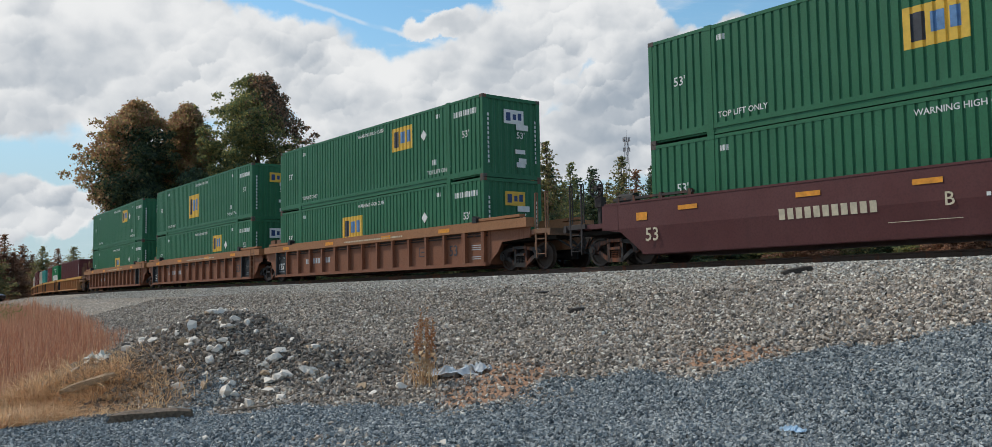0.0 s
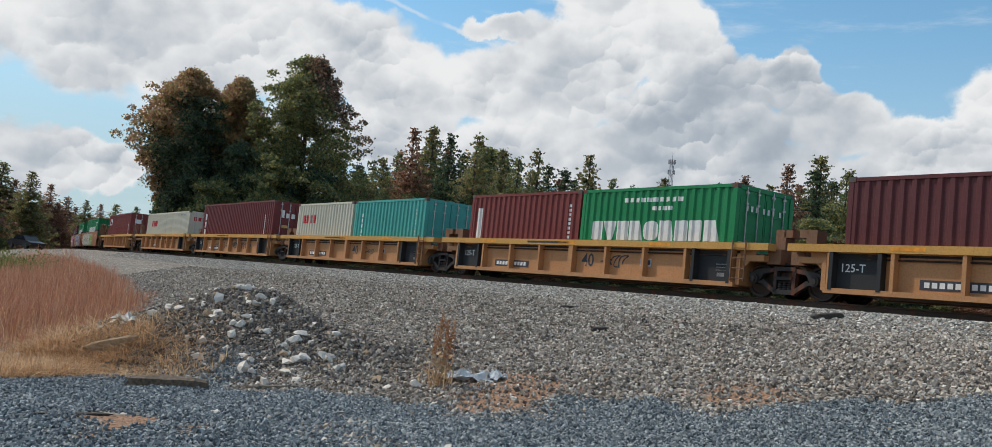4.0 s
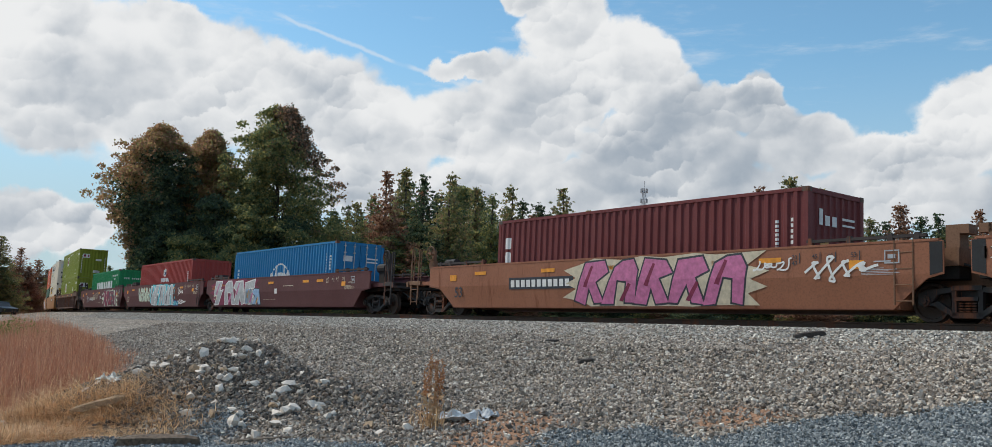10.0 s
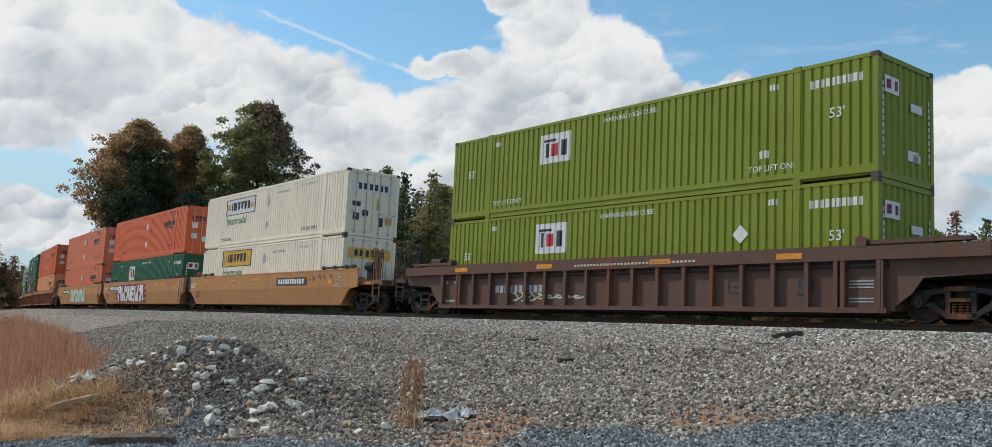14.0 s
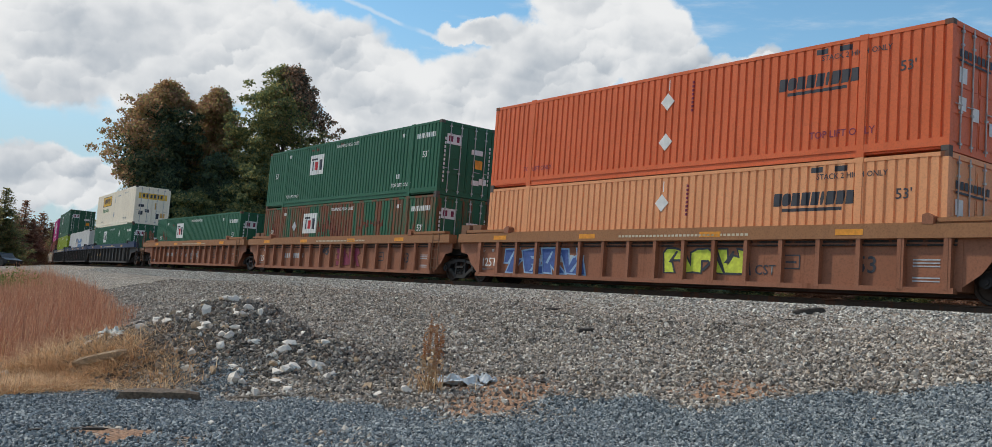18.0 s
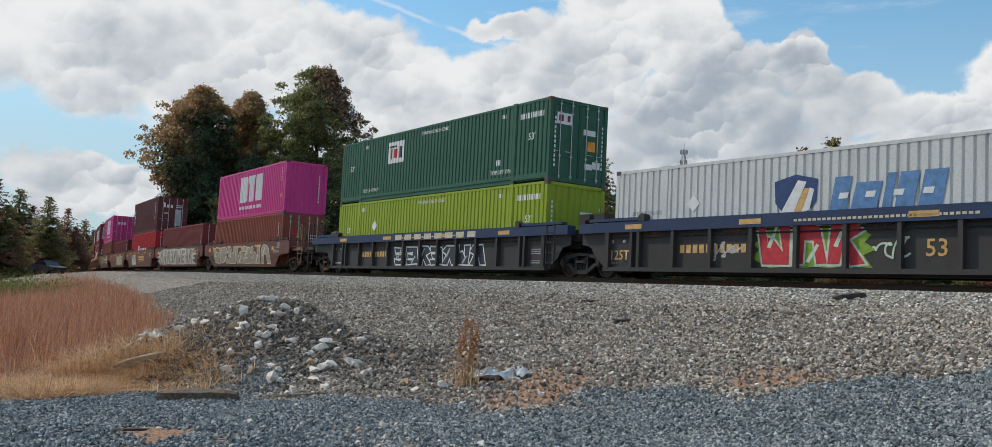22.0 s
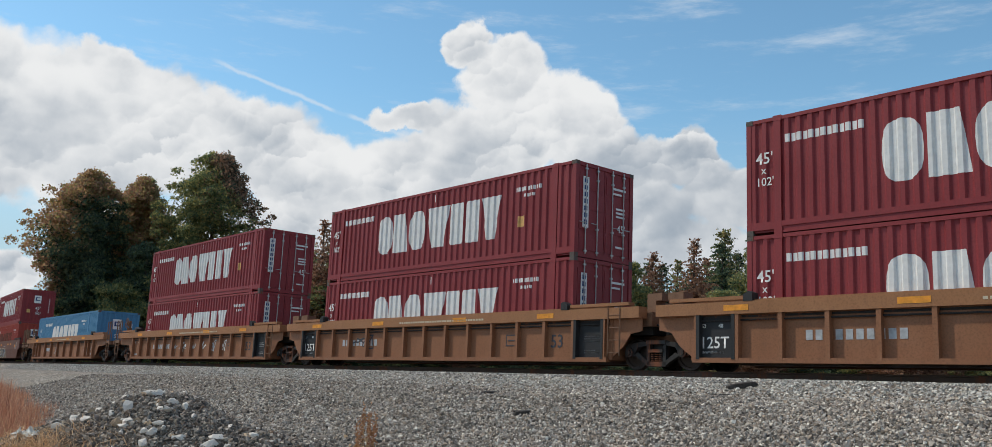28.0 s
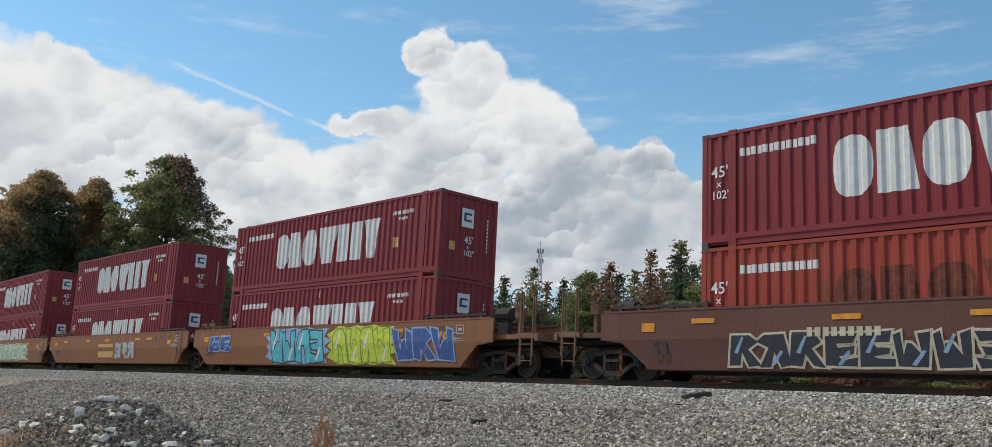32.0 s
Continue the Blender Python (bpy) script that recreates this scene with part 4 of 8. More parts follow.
# ---- paint marks on the train ----
INK = {"white": plain("white mark", (0.72, 0.72, 0.70), 0.6, 0, 0.10), "yellow": plain("yellow mark", (0.72, 0.44, 0.05), 0.6, 0, 0.12), "dark": plain("dark mark", (0.035, 0.038, 0.05), 0.6), "navy": plain("navy mark", (0.02, 0.05, 0.16), 0.6),
       "red": plain("red mark", (0.50, 0.03, 0.04), 0.6), "green": plain("green mark", (0.01, 0.16, 0.05), 0.6), "orange": plain("orange mark", (0.72, 0.28, 0.02), 0.6), "gold": plain("gold mark", (0.60, 0.36, 0.12), 0.6),
       "grey": plain("grey mark", (0.38, 0.40, 0.42), 0.6), "cream": plain("cream spray", (0.56, 0.49, 0.36), 0.7, 0, 0.2), "cyan": plain("cyan spray", (0.10, 0.48, 0.56), 0.7), "lime": plain("lime spray", (0.55, 0.62, 0.06), 0.7),
       "blue": plain("blue spray", (0.05, 0.10, 0.30), 0.7), "sky": plain("pale blue spray", (0.26, 0.40, 0.58), 0.7), "violet": plain("violet spray", (0.17, 0.12, 0.27), 0.7), "pink": plain("pink spray", (0.50, 0.15, 0.30), 0.7),
       "silver": plain("silver spray", (0.42, 0.43, 0.44), 0.55), "leaf": plain("green spray", (0.20, 0.33, 0.03), 0.7), "wine": plain("wine spray", (0.20, 0.02, 0.06), 0.7), "mint": plain("mint spray", (0.52, 0.60, 0.48), 0.7),
       "rust": plain("rust stain", (0.15, 0.04, 0.022), 0.85, 0, 0.5), "taupe": plain("taupe spray", (0.30, 0.26, 0.20), 0.7), "steel": plain("steel blue mark", (0.10, 0.22, 0.42), 0.6)}
TEXTS = {}


def strips(bm, line, y, rects, z_at=0.0):
    """Rectangles of paint that follow a ridged wall."""
    for x0, x1, z0, z1 in rects:
        xs = sorted({x0, x1, *[x for x, _ in line if x0 < x < x1]})
        px, pd = [x for x, _ in line], [d for _, d in line]
        lo = [bm.verts.new((x, y + np.interp(x, px, pd), z0)) for x in xs]
        hi = [bm.verts.new((x, y + np.interp(x, px, pd), z1)) for x in xs]
        for i in range(len(xs) - 1):
            bm.faces.new((lo[i], lo[i + 1], hi[i + 1], hi[i]))


def ragged(rects):
    """Uneven narrow patches in place of each plain one."""
    rr, out = random.Random(len(rects)), []
    for x0, x1, z0, z1 in rects:
        x = x0
        while x < x1 - 0.02:
            w, h = rr.uniform(0.05, 0.12), z1 - z0
            a = z0 + h * rr.uniform(0, 0.45)
            out.append((x, min(x1, x + w), a, min(z1, a + h * rr.uniform(0.25, 0.7))))
            x += w
    return out


def mark(key, rects, ink, name="painted_mark", lift=1, label=""):
    """Paint on the near side wall of a load."""
    if name == "rust_patch":
        for r in rects[1:]:
            mark(key, [r], ink, name, lift)
        rects, name = ragged(rects[:1]), "rust_stain"
    ob = BOX[key]
    L, W, H, line = SHAPES[ob.name]
    bm = bmesh.new()
    if name in ("emblem", "rust_patch", "notice", "sign_panel", "emblem_panel"):
        for r in rects[1:]:
            b2 = bmesh.new()
            strips(b2, line, -W / 2 + 0.012 - 0.003 * lift, [r])
            part(name, b2, INK[ink], ob)
        rects = rects[:1]
    strips(bm, line, -W / 2 + 0.012 - 0.003 * lift, rects)
    p = part(name, bm, INK[ink], ob, label)
    return tagged(p, kind="stuff") if len(rects) > 1 else p


def end_mark(key, rects, ink, name="painted_mark", lift=1):
    """Paint on the front end: rectangles in y and z."""
    ob = BOX[key]
    L, W, H, _ = SHAPES[ob.name]
    bm = bmesh.new()
    x = L / 2 + 0.004 * lift - 0.012
    for y0, y1, z0, z1 in rects:
        bm.faces.new([bm.verts.new((x, *p)) for p in ((y0, z0), (y1, z0), (y1, z1), (y0, z1))])
    p = part(name, bm, INK[ink], ob)
    return tagged(p, kind="stuff") if len(rects) > 1 else p


def word_rects(x0, x1, z0, z1, widths, gap=0.14):
    """A row of plain letter-sized bars; widths: a digit for each, nine the widest."""
    w = [0.35 + 0.065 * int(c) for c in widths]
    k = (x1 - x0) / (sum(w) + 0.42 * (len(w) - 1))
    out, x = [], x0
    for v in w:
        out.append((x, x + v * k, z0, z1))
        x += (v + 0.42) * k
    return out


# plain solid shapes in a unit cell
DISC = [(0.5 + 0.5 * np.sign(math.cos(a)) * abs(math.cos(a)) ** 0.75, 0.5 + 0.5 * np.sign(math.sin(a)) * abs(math.sin(a)) ** 0.75) for a in np.arange(0, 6.28, math.pi / 10)]
BRICK = [(0.06, 0), (0.94, 0), (1, 0.05), (1, 0.95), (0.94, 1), (0.06, 1), (0, 0.95), (0, 0.05)]
SLOPE = [(0, 0), (1, 0), (0.78, 1), (0, 1)]
LOZENGE = [(0.2, 0), (0.8, 0), (1, 0.5), (0.8, 1), (0.2, 1), (0, 0.5)]
FUNNEL = [(0.3, 0), (0.7, 0), (1, 1), (0, 1)]
KEEL = [(0.22, 0), (0.78, 0), (1, 1), (0, 1)]
CELLS = {"o": DISC, "s": BRICK, "n": SLOPE, "f": FUNNEL, "w": KEEL, "b": LOZENGE}


def shapes(key, x0, x1, z0, z1, kinds, widths, ink, label="", gap=0.12, lift=1, lean=0.0, name="emblem"):
    """A row of plain shapes painted on the ridged side of a load, each a part."""
    ob = BOX[key]
    L, W, H, line = SHAPES[ob.name]
    px, pd = [x for x, _ in line], [d for _, d in line]
    k = (x1 - x0) / (sum(widths) + gap * (len(widths) - 1))
    x = x0
    for kind, wd in zip(kinds, widths):
        outer = CELLS[kind]
        bm = bmesh.new()
        put = lambda p: bm.verts.new((x + p[0] * wd * k + lean * p[1] * (z1 - z0), 0, z0 + p[1] * (z1 - z0)))
        bm.faces.new([put(p) for p in outer])
        for cut in (c for c in px if x < c < x + wd * k + abs(lean) * (z1 - z0)):
            bmesh.ops.bisect_plane(bm, geom=bm.verts[:] + bm.edges[:] + bm.faces[:], plane_co=(cut, 0, 0), plane_no=(1, 0, 0))
        for v in bm.verts:
            v.co.y = -W / 2 + 0.012 - 0.003 * lift + float(np.interp(v.co.x, px, pd))
        part(name, bm, INK[ink], ob, label)
        label = ""
        x += (wd + gap) * k


def small_bars(x0, x1, z0, z1, n, gap=0.3):
    w = (x1 - x0) / n
    return [(x0 + i * w, x0 + (i + 1 - gap) * w, z0, z1) for i in range(n)]


def column(x, z0, z1, n, w=0.1, gap=0.35):
    h = (z1 - z0) / n
    return [(x - w / 2, x + w / 2, z0 + i * h, z0 + (i + 1 - gap) * h) for i in range(n)]


def diamond(key, x, z, r=0.25, ink="white"):
    ob = BOX[key]
    L, W, H, _ = SHAPES[ob.name]
    bm = bmesh.new()
    prism(bm, [(x - r, z), (x, z - r), (x + r, z), (x, z + r)], -W / 2 - 0.004, -W / 2 + 0.012)
    part("hazard_placard", bm, INK[ink], ob)


def text_mesh(s, h):
    if (s, h) not in TEXTS:
        cu = bpy.data.curves.new("letters", "FONT")
        cu.body, cu.size, cu.offset = s, h * 1.35, 0.012 * h
        cu.resolution_u = 2
        ob = new("letters", cu)
        bpy.context.view_layer.update()
        me = bpy.data.meshes.new_from_object(ob.evaluated_get(bpy.context.evaluated_depsgraph_get()))
        bpy.data.objects.remove(ob)
        me.transform(Matrix.Rotation(radians(90), 4, "X"))
        me.materials.clear()
        me.materials.append(None)
        TEXTS[(s, h)] = me
    return TEXTS[(s, h)]


def write(ob, s, h, at, ink, name="lettering"):
    t = new(name, text_mesh(s, h))
    t.material_slots[0].link = "OBJECT"
    t.material_slots[0].material = INK[ink]
    t.parent = ob
    t.matrix_basis = at
    return tagged(t, kind="stuff")


def side_text(key, s, h, x, z, ink="white"):
    ob = BOX[key]
    L, W, H, _ = SHAPES[ob.name]
    return write(ob, s, h, pose(x, -W / 2 + 0.005, z), ink)


def end_text(key, s, h, y, z, ink="white"):
    ob = BOX[key]
    L, W, H, _ = SHAPES[ob.name]
    return write(ob, s, h, pose(L / 2 + 0.002, y, z, 0, 0, 90), ink)


def standard_53(key, ink, upper):
    side_text(key, "53'", 0.26, 6.85, 1.5, ink)
    side_text(key, "53'", 0.26, -7.2, 1.5, ink)
    side_text(key, "WARNING HIGH CUBE", 0.15, -0.6, 2.52, ink)
    mark(key, small_bars(6.35, 7.75, 2.28, 2.48, 10), ink, "serial_mark")
    mark(key, small_bars(5.2, 5.5, 2.45, 2.6, 3), ink, "stencil")
    mark(key, small_bars(-5.75, -5.45, 2.45, 2.6, 3), ink, "stencil")
    if upper:
        side_text(key, "TOP LIFT ONLY", 0.16, -5.75, 0.42, ink)
        side_text(key, "TOP LIFT ONLY", 0.16, 4.6, 0.42, ink)
        mark(key, small_bars(4.9, 5.25, 0.75, 0.95, 2), ink, "stencil")
    end_mark(key, [(0.2, 0.75, 1.75, 1.95), (0.3, 0.65, 0.55, 0.75)] + column(-1.05, 0.5, 2.3, 11, 0.07) + column(1.08, 0.6, 2.2, 10, 0.06), ink, "serial_mark")


# green boxes with the yellow panel
for key, x0, x1, z0, z1 in (("0b", -0.75, 0.67, 1.08, 2.0), ("1b", 2.12, 3.6, 1.6, 2.52), ("1a", -1.95, -0.28, 1.24, 2.22), ("2b", -1.72, -0.05, 0.74, 2.08), ("2a", 2.34, 3.68, 1.46, 2.36), ("3b", 2.22, 3.7, 1.62, 2.48), ("3a", 0.02, 1.48, 1.24, 2.0), ("0a", 1.6, 3.0, 0.9, 1.8)):
    w, h = x1 - x0, z1 - z0
    mark(key, [(x0, x1, z0, z1)], "yellow", "emblem_panel", 1, "yellow emblem panel")
    mark(key, [(x0 + 0.12 * w, x0 + 0.34 * w, z0 + 0.16 * h, z0 + 0.84 * h)], "dark", "emblem", 2)
    mark(key, [(x0 + 0.43 * w, x0 + 0.64 * w, z0 + 0.3 * h, z0 + 0.78 * h)], "steel", "emblem", 2)
    mark(key, [(x0 + 0.72 * w, x0 + 0.88 * w, z0 + 0.3 * h, z0 + 0.8 * h)], "steel", "emblem", 2)
for k in "0123":
    for lvl in "ab":
        key = k + lvl
        standard_53(key, "white", lvl == "b")
        if lvl == "a" or k in "13":
            diamond(key, 4.4 if k != "2" else 4.35, 1.75 if lvl == "a" else 1.95, 0.2)
        end_mark(key, [(-0.35, 0.55, 1.95, 2.45)], "yellow" if (k, lvl) in (("1", "a"), ("2", "b"), ("3", "a")) else "white", "emblem_panel")
        end_mark(key, [(-0.25, -0.05, 2.05, 2.35), (0.05, 0.2, 2.1, 2.3), (0.28, 0.45, 2.1, 2.35)], "navy", "emblem", 2)
        end_mark(key, [(0.15, 0.6, 0.9, 1.05), (0.2, 0.6, 0.42, 0.6)], "white", "stencil")
        end_text(key, "53'", 0.24, 0.2, 1.45)

# white square signs on green and lime boxes
for key, x0, z0 in (("16a", -3.45, 1.58), ("16b", -3.4, 1.56), ("18a", -3.55, 1.5), ("21a", -3.45, 1.54), ("21b", -3.25, 1.44), ("22", -3.6, 1.55), ("23a", -3.55, 1.55), ("25b", -3.5, 1.56)):
    w, h = 1.42, 0.95
    mark(key, [(x0, x0 + w, z0, z0 + h)], "white", "sign_panel", 1, "white square sign")
    mark(key, [(x0 + 0.14, x0 + 0.74, z0 + 0.70, z0 + 0.78)], "dark", "emblem", 2)
    mark(key, [(x0 + 0.26, x0 + 0.38, z0 + 0.2, z0 + 0.66)], "dark", "emblem", 2)
    mark(key, [(x0 + 0.52, x0 + 0.84, z0 + 0.22, z0 + 0.62)], "red" if key != "23a" else "dark", "emblem", 2)
    mark(key, [(x0 + 0.98, x0 + 1.24, z0 + 0.2, z0 + 0.7)], "dark", "emblem", 2)
    standard_53(key, "white", key[-1] == "b")
    end_mark(key, [(-1.0, -0.35, 2.0, 2.4)], "white", "sign_panel", 3)
    end_mark(key, [(-0.92, -0.72, 2.1, 2.32), (-0.55, -0.42, 2.1, 2.32)], "wine", "emblem", 4)
for key in ("16a", "16b"):
    end_mark(key, [(0.05, 0.55, 0.55, 0.8)], "white", "notice")
diamond("16a", 4.4, 1.78, 0.24)
diamond("23a", 3.3, 2.2, 0.24)
diamond("25a", -4.4, 1.75, 0.24)
diamond("21a", -4.4, 1.9, 0.24, "grey")
for key in ("25a",):
    standard_53(key, "white", False)
for key in ("21b", "25b"):
    end_mark(key, [(0.4, 0.75, 1.2, 1.55)], "orange", "notice", 3)
    end_mark(key, [(0.65, 1.0, 0.6, 0.85)], "white", "notice", 3)
mark("22", [(-6.6, -6.0, 1.4, 2.1), (-5.9, -5.6, 1.2, 1.9), (-4.6, -4.2, 2.3, 2.5)], "rust", "rust_patch")
mark("21a", [(-7.1, -6.55, 1.35, 2.5), (-1.85, -1.45, 1.3, 2.1), (-1.4, -1.05, 1.2, 2.3), (-1.0, -0.7, 1.2, 2.6), (-0.65, -0.3, 1.2, 2.4), (-0.25, 0.3, 1.15, 2.2), (0.35, 0.6, 1.2, 1.9), (0.9, 1.1, 1.3, 2.1), (2.1, 2.4, 1.5, 1.9), (2.45, 3.0, 1.7, 2.1), (3.1, 3.6, 1.75, 2.0), (3.7, 4.2, 1.7, 2.1)], "rust", "rust_patch")
mark("21b", [(-3.2, -2.9, 2.55, 2.7), (-2.7, -2.4, 2.5, 2.75), (-0.2, 0.1, 2.6, 2.75)], "rust", "rust_patch")

# off-white boxes with the long sign
for key, ink, z0 in (("17b", "white", 1.72), ("17a", "yellow", 1.86), ("23b", "yellow", 1.78)):
    mark(key, [(-5.3, -1.55, z0, z0 + 0.86)], ink, "sign_panel", 1, "long sign panel")
    mark(key, [(-5.3, -1.55, z0 + 0.82, z0 + 0.86), (-5.3, -1.55, z0, z0 + 0.04), (-5.3, -5.25, z0 + 0.04, z0 + 0.82), (-1.6, -1.55, z0 + 0.04, z0 + 0.82)] + [(-5.22, -5.18, z0 + 0.1, z0 + 0.76)], "dark", "emblem", 2)
    shapes(key, -4.6, -2.2, z0 + 0.24, z0 + 0.66, "bsbffws", (0.5, 0.85, 0.2, 0.95, 0.95, 1.0, 0.85), "dark", "dark shapes in a row", 0.16, 2)
    mark(key, [(-5.1, -4.75, z0 + 0.3, z0 + 0.6), (-2.1, -1.75, z0 + 0.25, z0 + 0.5)], "gold", "emblem", 2)
    side_text(key, "Intermodal", 0.44, -5.15, z0 - 0.50, "green")
    mark(key, small_bars(1.0, 2.4, 2.4, 2.5, 10), "grey", "serial_mark")
    side_text(key, "TOP LIFT ONLY", 0.17, 3.9, 0.42, "dark")
    side_text(key, "STACK 2 HIGH ONLY", 0.13, 3.6, 2.5, "grey")
    side_text(key, "TOP LIFT ONLY", 0.15, -5.75, 0.38, "dark")
    diamond(key, 0.05, 2.15, 0.26, "grey")
    diamond(key, 0.05, 2.15, 0.235)
    end_mark(key, [(-1.05, 1.05, 1.95, 2.4)], "yellow" if ink == "yellow" else "white", "sign_panel", 3)
    end_mark(key, [(y, y + 0.16, 2.05, 2.32) for y in (-0.75, -0.5, -0.2, 0.05, 0.3, 0.55)], "dark", "emblem", 4)
    end_mark(key, [(-1.0, -0.6, 1.3, 1.5), (-0.95, -0.65, 0.7, 1.0), (-0.5, -0.2, 0.9, 1.15), (0.35, 0.55, 0.5, 0.9)], "dark", "notice", 3)
    end_mark(key, [(0.65, 1.0, 0.6, 0.95), (0.2, 0.3, 1.2, 1.7)], "gold", "notice", 3)
diamond("17b", 0.05, 0.95, 0.2, "grey")
diamond("23b", 0.05, 0.95, 0.24, "grey")

# orange boxes with the dark word
for key in ("18b", "19a", "19b", "20a", "20b"):
    shapes(key, 3.7, 5.9, 1.84, 2.16, "sonssbssn", (0.85, 0.95, 0.95, 0.95, 0.85, 0.4, 0.95, 0.85, 0.95), "dark", "dark shapes in a row", 0.15, 1, 0.12)
    mark(key, [(3.95, 5.6, 1.70, 1.78)], "dark", "emblem")
    side_text(key, "53'", 0.25, 6.9, 1.9, "dark")
    side_text(key, "STACK 2 HIGH ONLY", 0.14, 4.9, 2.45, "dark")
    mark(key, small_bars(4.75, 6.0, 2.62, 2.75, 2, 0.5), "dark", "vent")
    mark(key, column(0.9, 1.7, 2.6, 8, 0.06), "wine", "serial_mark")
    side_text(key, "TOP LIFT ONLY", 0.18, 4.65, 0.55, "wine")
    side_text(key, "TOP LIFT ONLY", 0.15, -6.3, 0.5, "wine")
    diamond(key, 0.0, 2.08, 0.25)
    mark(key, [(0.02, 0.05, 2.4, 2.7)], "white", "stencil")
    if key[-1] == "b":
        diamond(key, 0.0, 0.92, 0.25)
        mark(key, [(x, x + 0.32, 0.2, 0.25) for x in np.arange(-7.6, 7.5, 0.75)], "white", "reflective_tape")
    end_mark(key, [(y, y + 0.15, 2.12, 2.3) for y in (-0.95, -0.75, -0.55, -0.35, -0.15, 0.05, 0.25, 0.45)] + [(-0.95, 0.5, 2.02, 2.07)], "dark", "emblem", 3)
    end_mark(key, [(-0.95, -0.6, 1.55, 1.9), (-0.95, -0.6, 0.95, 1.25), (-0.3, 0.0, 0.8, 1.1), (0.5, 0.75, 0.6, 0.9)], "white", "notice", 3)

# emerald boxes
for key in ("10", "11", "15"):
    shapes(key, -3.4, 3.45, 1.15, 2.02, "sfsnonssn", (0.8, 0.95, 0.8, 0.95, 1.0, 0.95, 0.8, 0.8, 1.0), "white", "large white shapes in a row")
    mark(key, small_bars(3.4, 5.3, 2.36, 2.5, 11) + small_bars(4.0, 4.7, 2.1, 2.22, 4), "white", "serial_mark")
    mark(key, [(4.95, 5.15, 1.75, 1.95)], "white", "notice")
    mark(key, [(4.95, 5.15, 1.45, 1.6)], "gold", "notice")
    if key != "11":
        end_mark(key, [(-0.32, 0.28, 1.1, 1.65), (-0.22, 0.18, 1.65, 1.76), (-0.22, 0.18, 0.98, 1.1)], "white", "emblem")
        end_mark(key, [(-0.12, 0.06, 1.25, 1.5)], "green", "emblem", 2)
    end_mark(key, [(y, y + 0.07, 2.15, 2.28) for y in (-0.8, -0.65, -0.5, -0.2, -0.05, 0.1, 0.25, 0.4, 0.7)], "white", "serial_mark")
shapes("5a", -2.5, 2.5, 1.02, 1.6, "sfsnonssn", (0.8, 0.95, 0.8, 0.95, 1.0, 0.95, 0.8, 0.8, 1.0), "white", "white shapes in a row")
mark("5a", small_bars(-1.2, 1.2, 2.15, 2.28, 10) + small_bars(0, 0.8, 1.9, 2.02, 4), "white", "serial_mark")
end_mark("5a", [(y, y + 0.09, 1.9, 2.05) for y in (-0.8, -0.6, -0.4, -0.1, 0.1, 0.3, 0.6)], "white", "serial_mark", 3)

# maroon boxes
for key, x in (("4", 5.5), ("7", 4.9), ("9", 5.2), ("12", 5.2), ("27", 5.3), ("14", 5.2), ("29", 5.2)):
    mark(key, column(x, 1.05, 2.15, 10, 0.09) + column(x + 0.42, 1.5, 2.2, 5, 0.09), "white", "serial_mark")
    mark(key, [(x + 0.37, x + 0.47, 1.15, 1.3)], "gold", "notice")
for key in ("7", "12", "28b"):
    for zz, kd in ((1.9, "s"), (1.42, "o"), (0.94, "w")):
        shapes(key, -5.76, -5.40, zz, zz + 0.38, kd, (1,), "white")
    end_mark(key, [(-0.75, -0.6, 2.0, 2.4), (-0.5, -0.3, 2.0, 2.25), (-0.2, 0.0, 2.0, 2.25), (0.25, 0.8, 2.2, 2.26), (0.25, 0.8, 2.05, 2.1)], "white", "emblem", 3)
    end_mark(key, [(-0.7, -0.35, 1.45, 1.6)], "gold", "notice", 3)
end_mark("28b", [(0.2, 0.7, 0.5, 1.9)], "grey", "notice", 2)
mark("9", [(-5.4, -4.2, 1.92, 2.5)], "white", "sign_panel")
mark("9", [(-5.15, -4.95, 2.0, 2.4), (-4.85, -4.7, 2.0, 2.25), (-4.6, -4.45, 2.0, 2.25)], "wine", "emblem", 2)
end_mark("9", [(-0.85, -0.35, 2.0, 2.35), (0.3, 0.9, 2.2, 2.26), (0.3, 0.9, 2.08, 2.12)], "white", "notice", 3)
mark("5b", [(-2.6, -2.35, 0.9, 2.1)], "white", "emblem")
mark("5b", column(2.5, 0.9, 2.2, 9, 0.1), "white", "serial_mark")
shapes("8", -4.6, -2.85, 1.58, 2.02, "ssss", (1, 1, 1, 0.6), "red", "red shapes in a row", 0.14)
mark("8", small_bars(3.6, 5.2, 2.3, 2.4, 10) + column(5.3, 1.3, 2.2, 6, 0.1), "grey", "serial_mark")
end_mark("8", [(-0.9, -0.7, 1.95, 2.2), (-0.6, -0.4, 1.95, 2.2), (-0.3, -0.1, 1.95, 2.2)], "red", "emblem", 3)
end_mark("8", [(0.3, 0.9, 1.95, 2.02), (0.3, 0.9, 1.8, 1.86)], "dark", "serial_mark", 3)
mark("6b", word_rects(-2.4, -1.0, 1.6, 2.0, "5552", 0.1), "red", "emblem")
mark("6a", column(-2.3, 0.9, 2.1, 5, 0.16) + column(2.3, 0.9, 2.2, 9, 0.1), "white", "serial_mark")

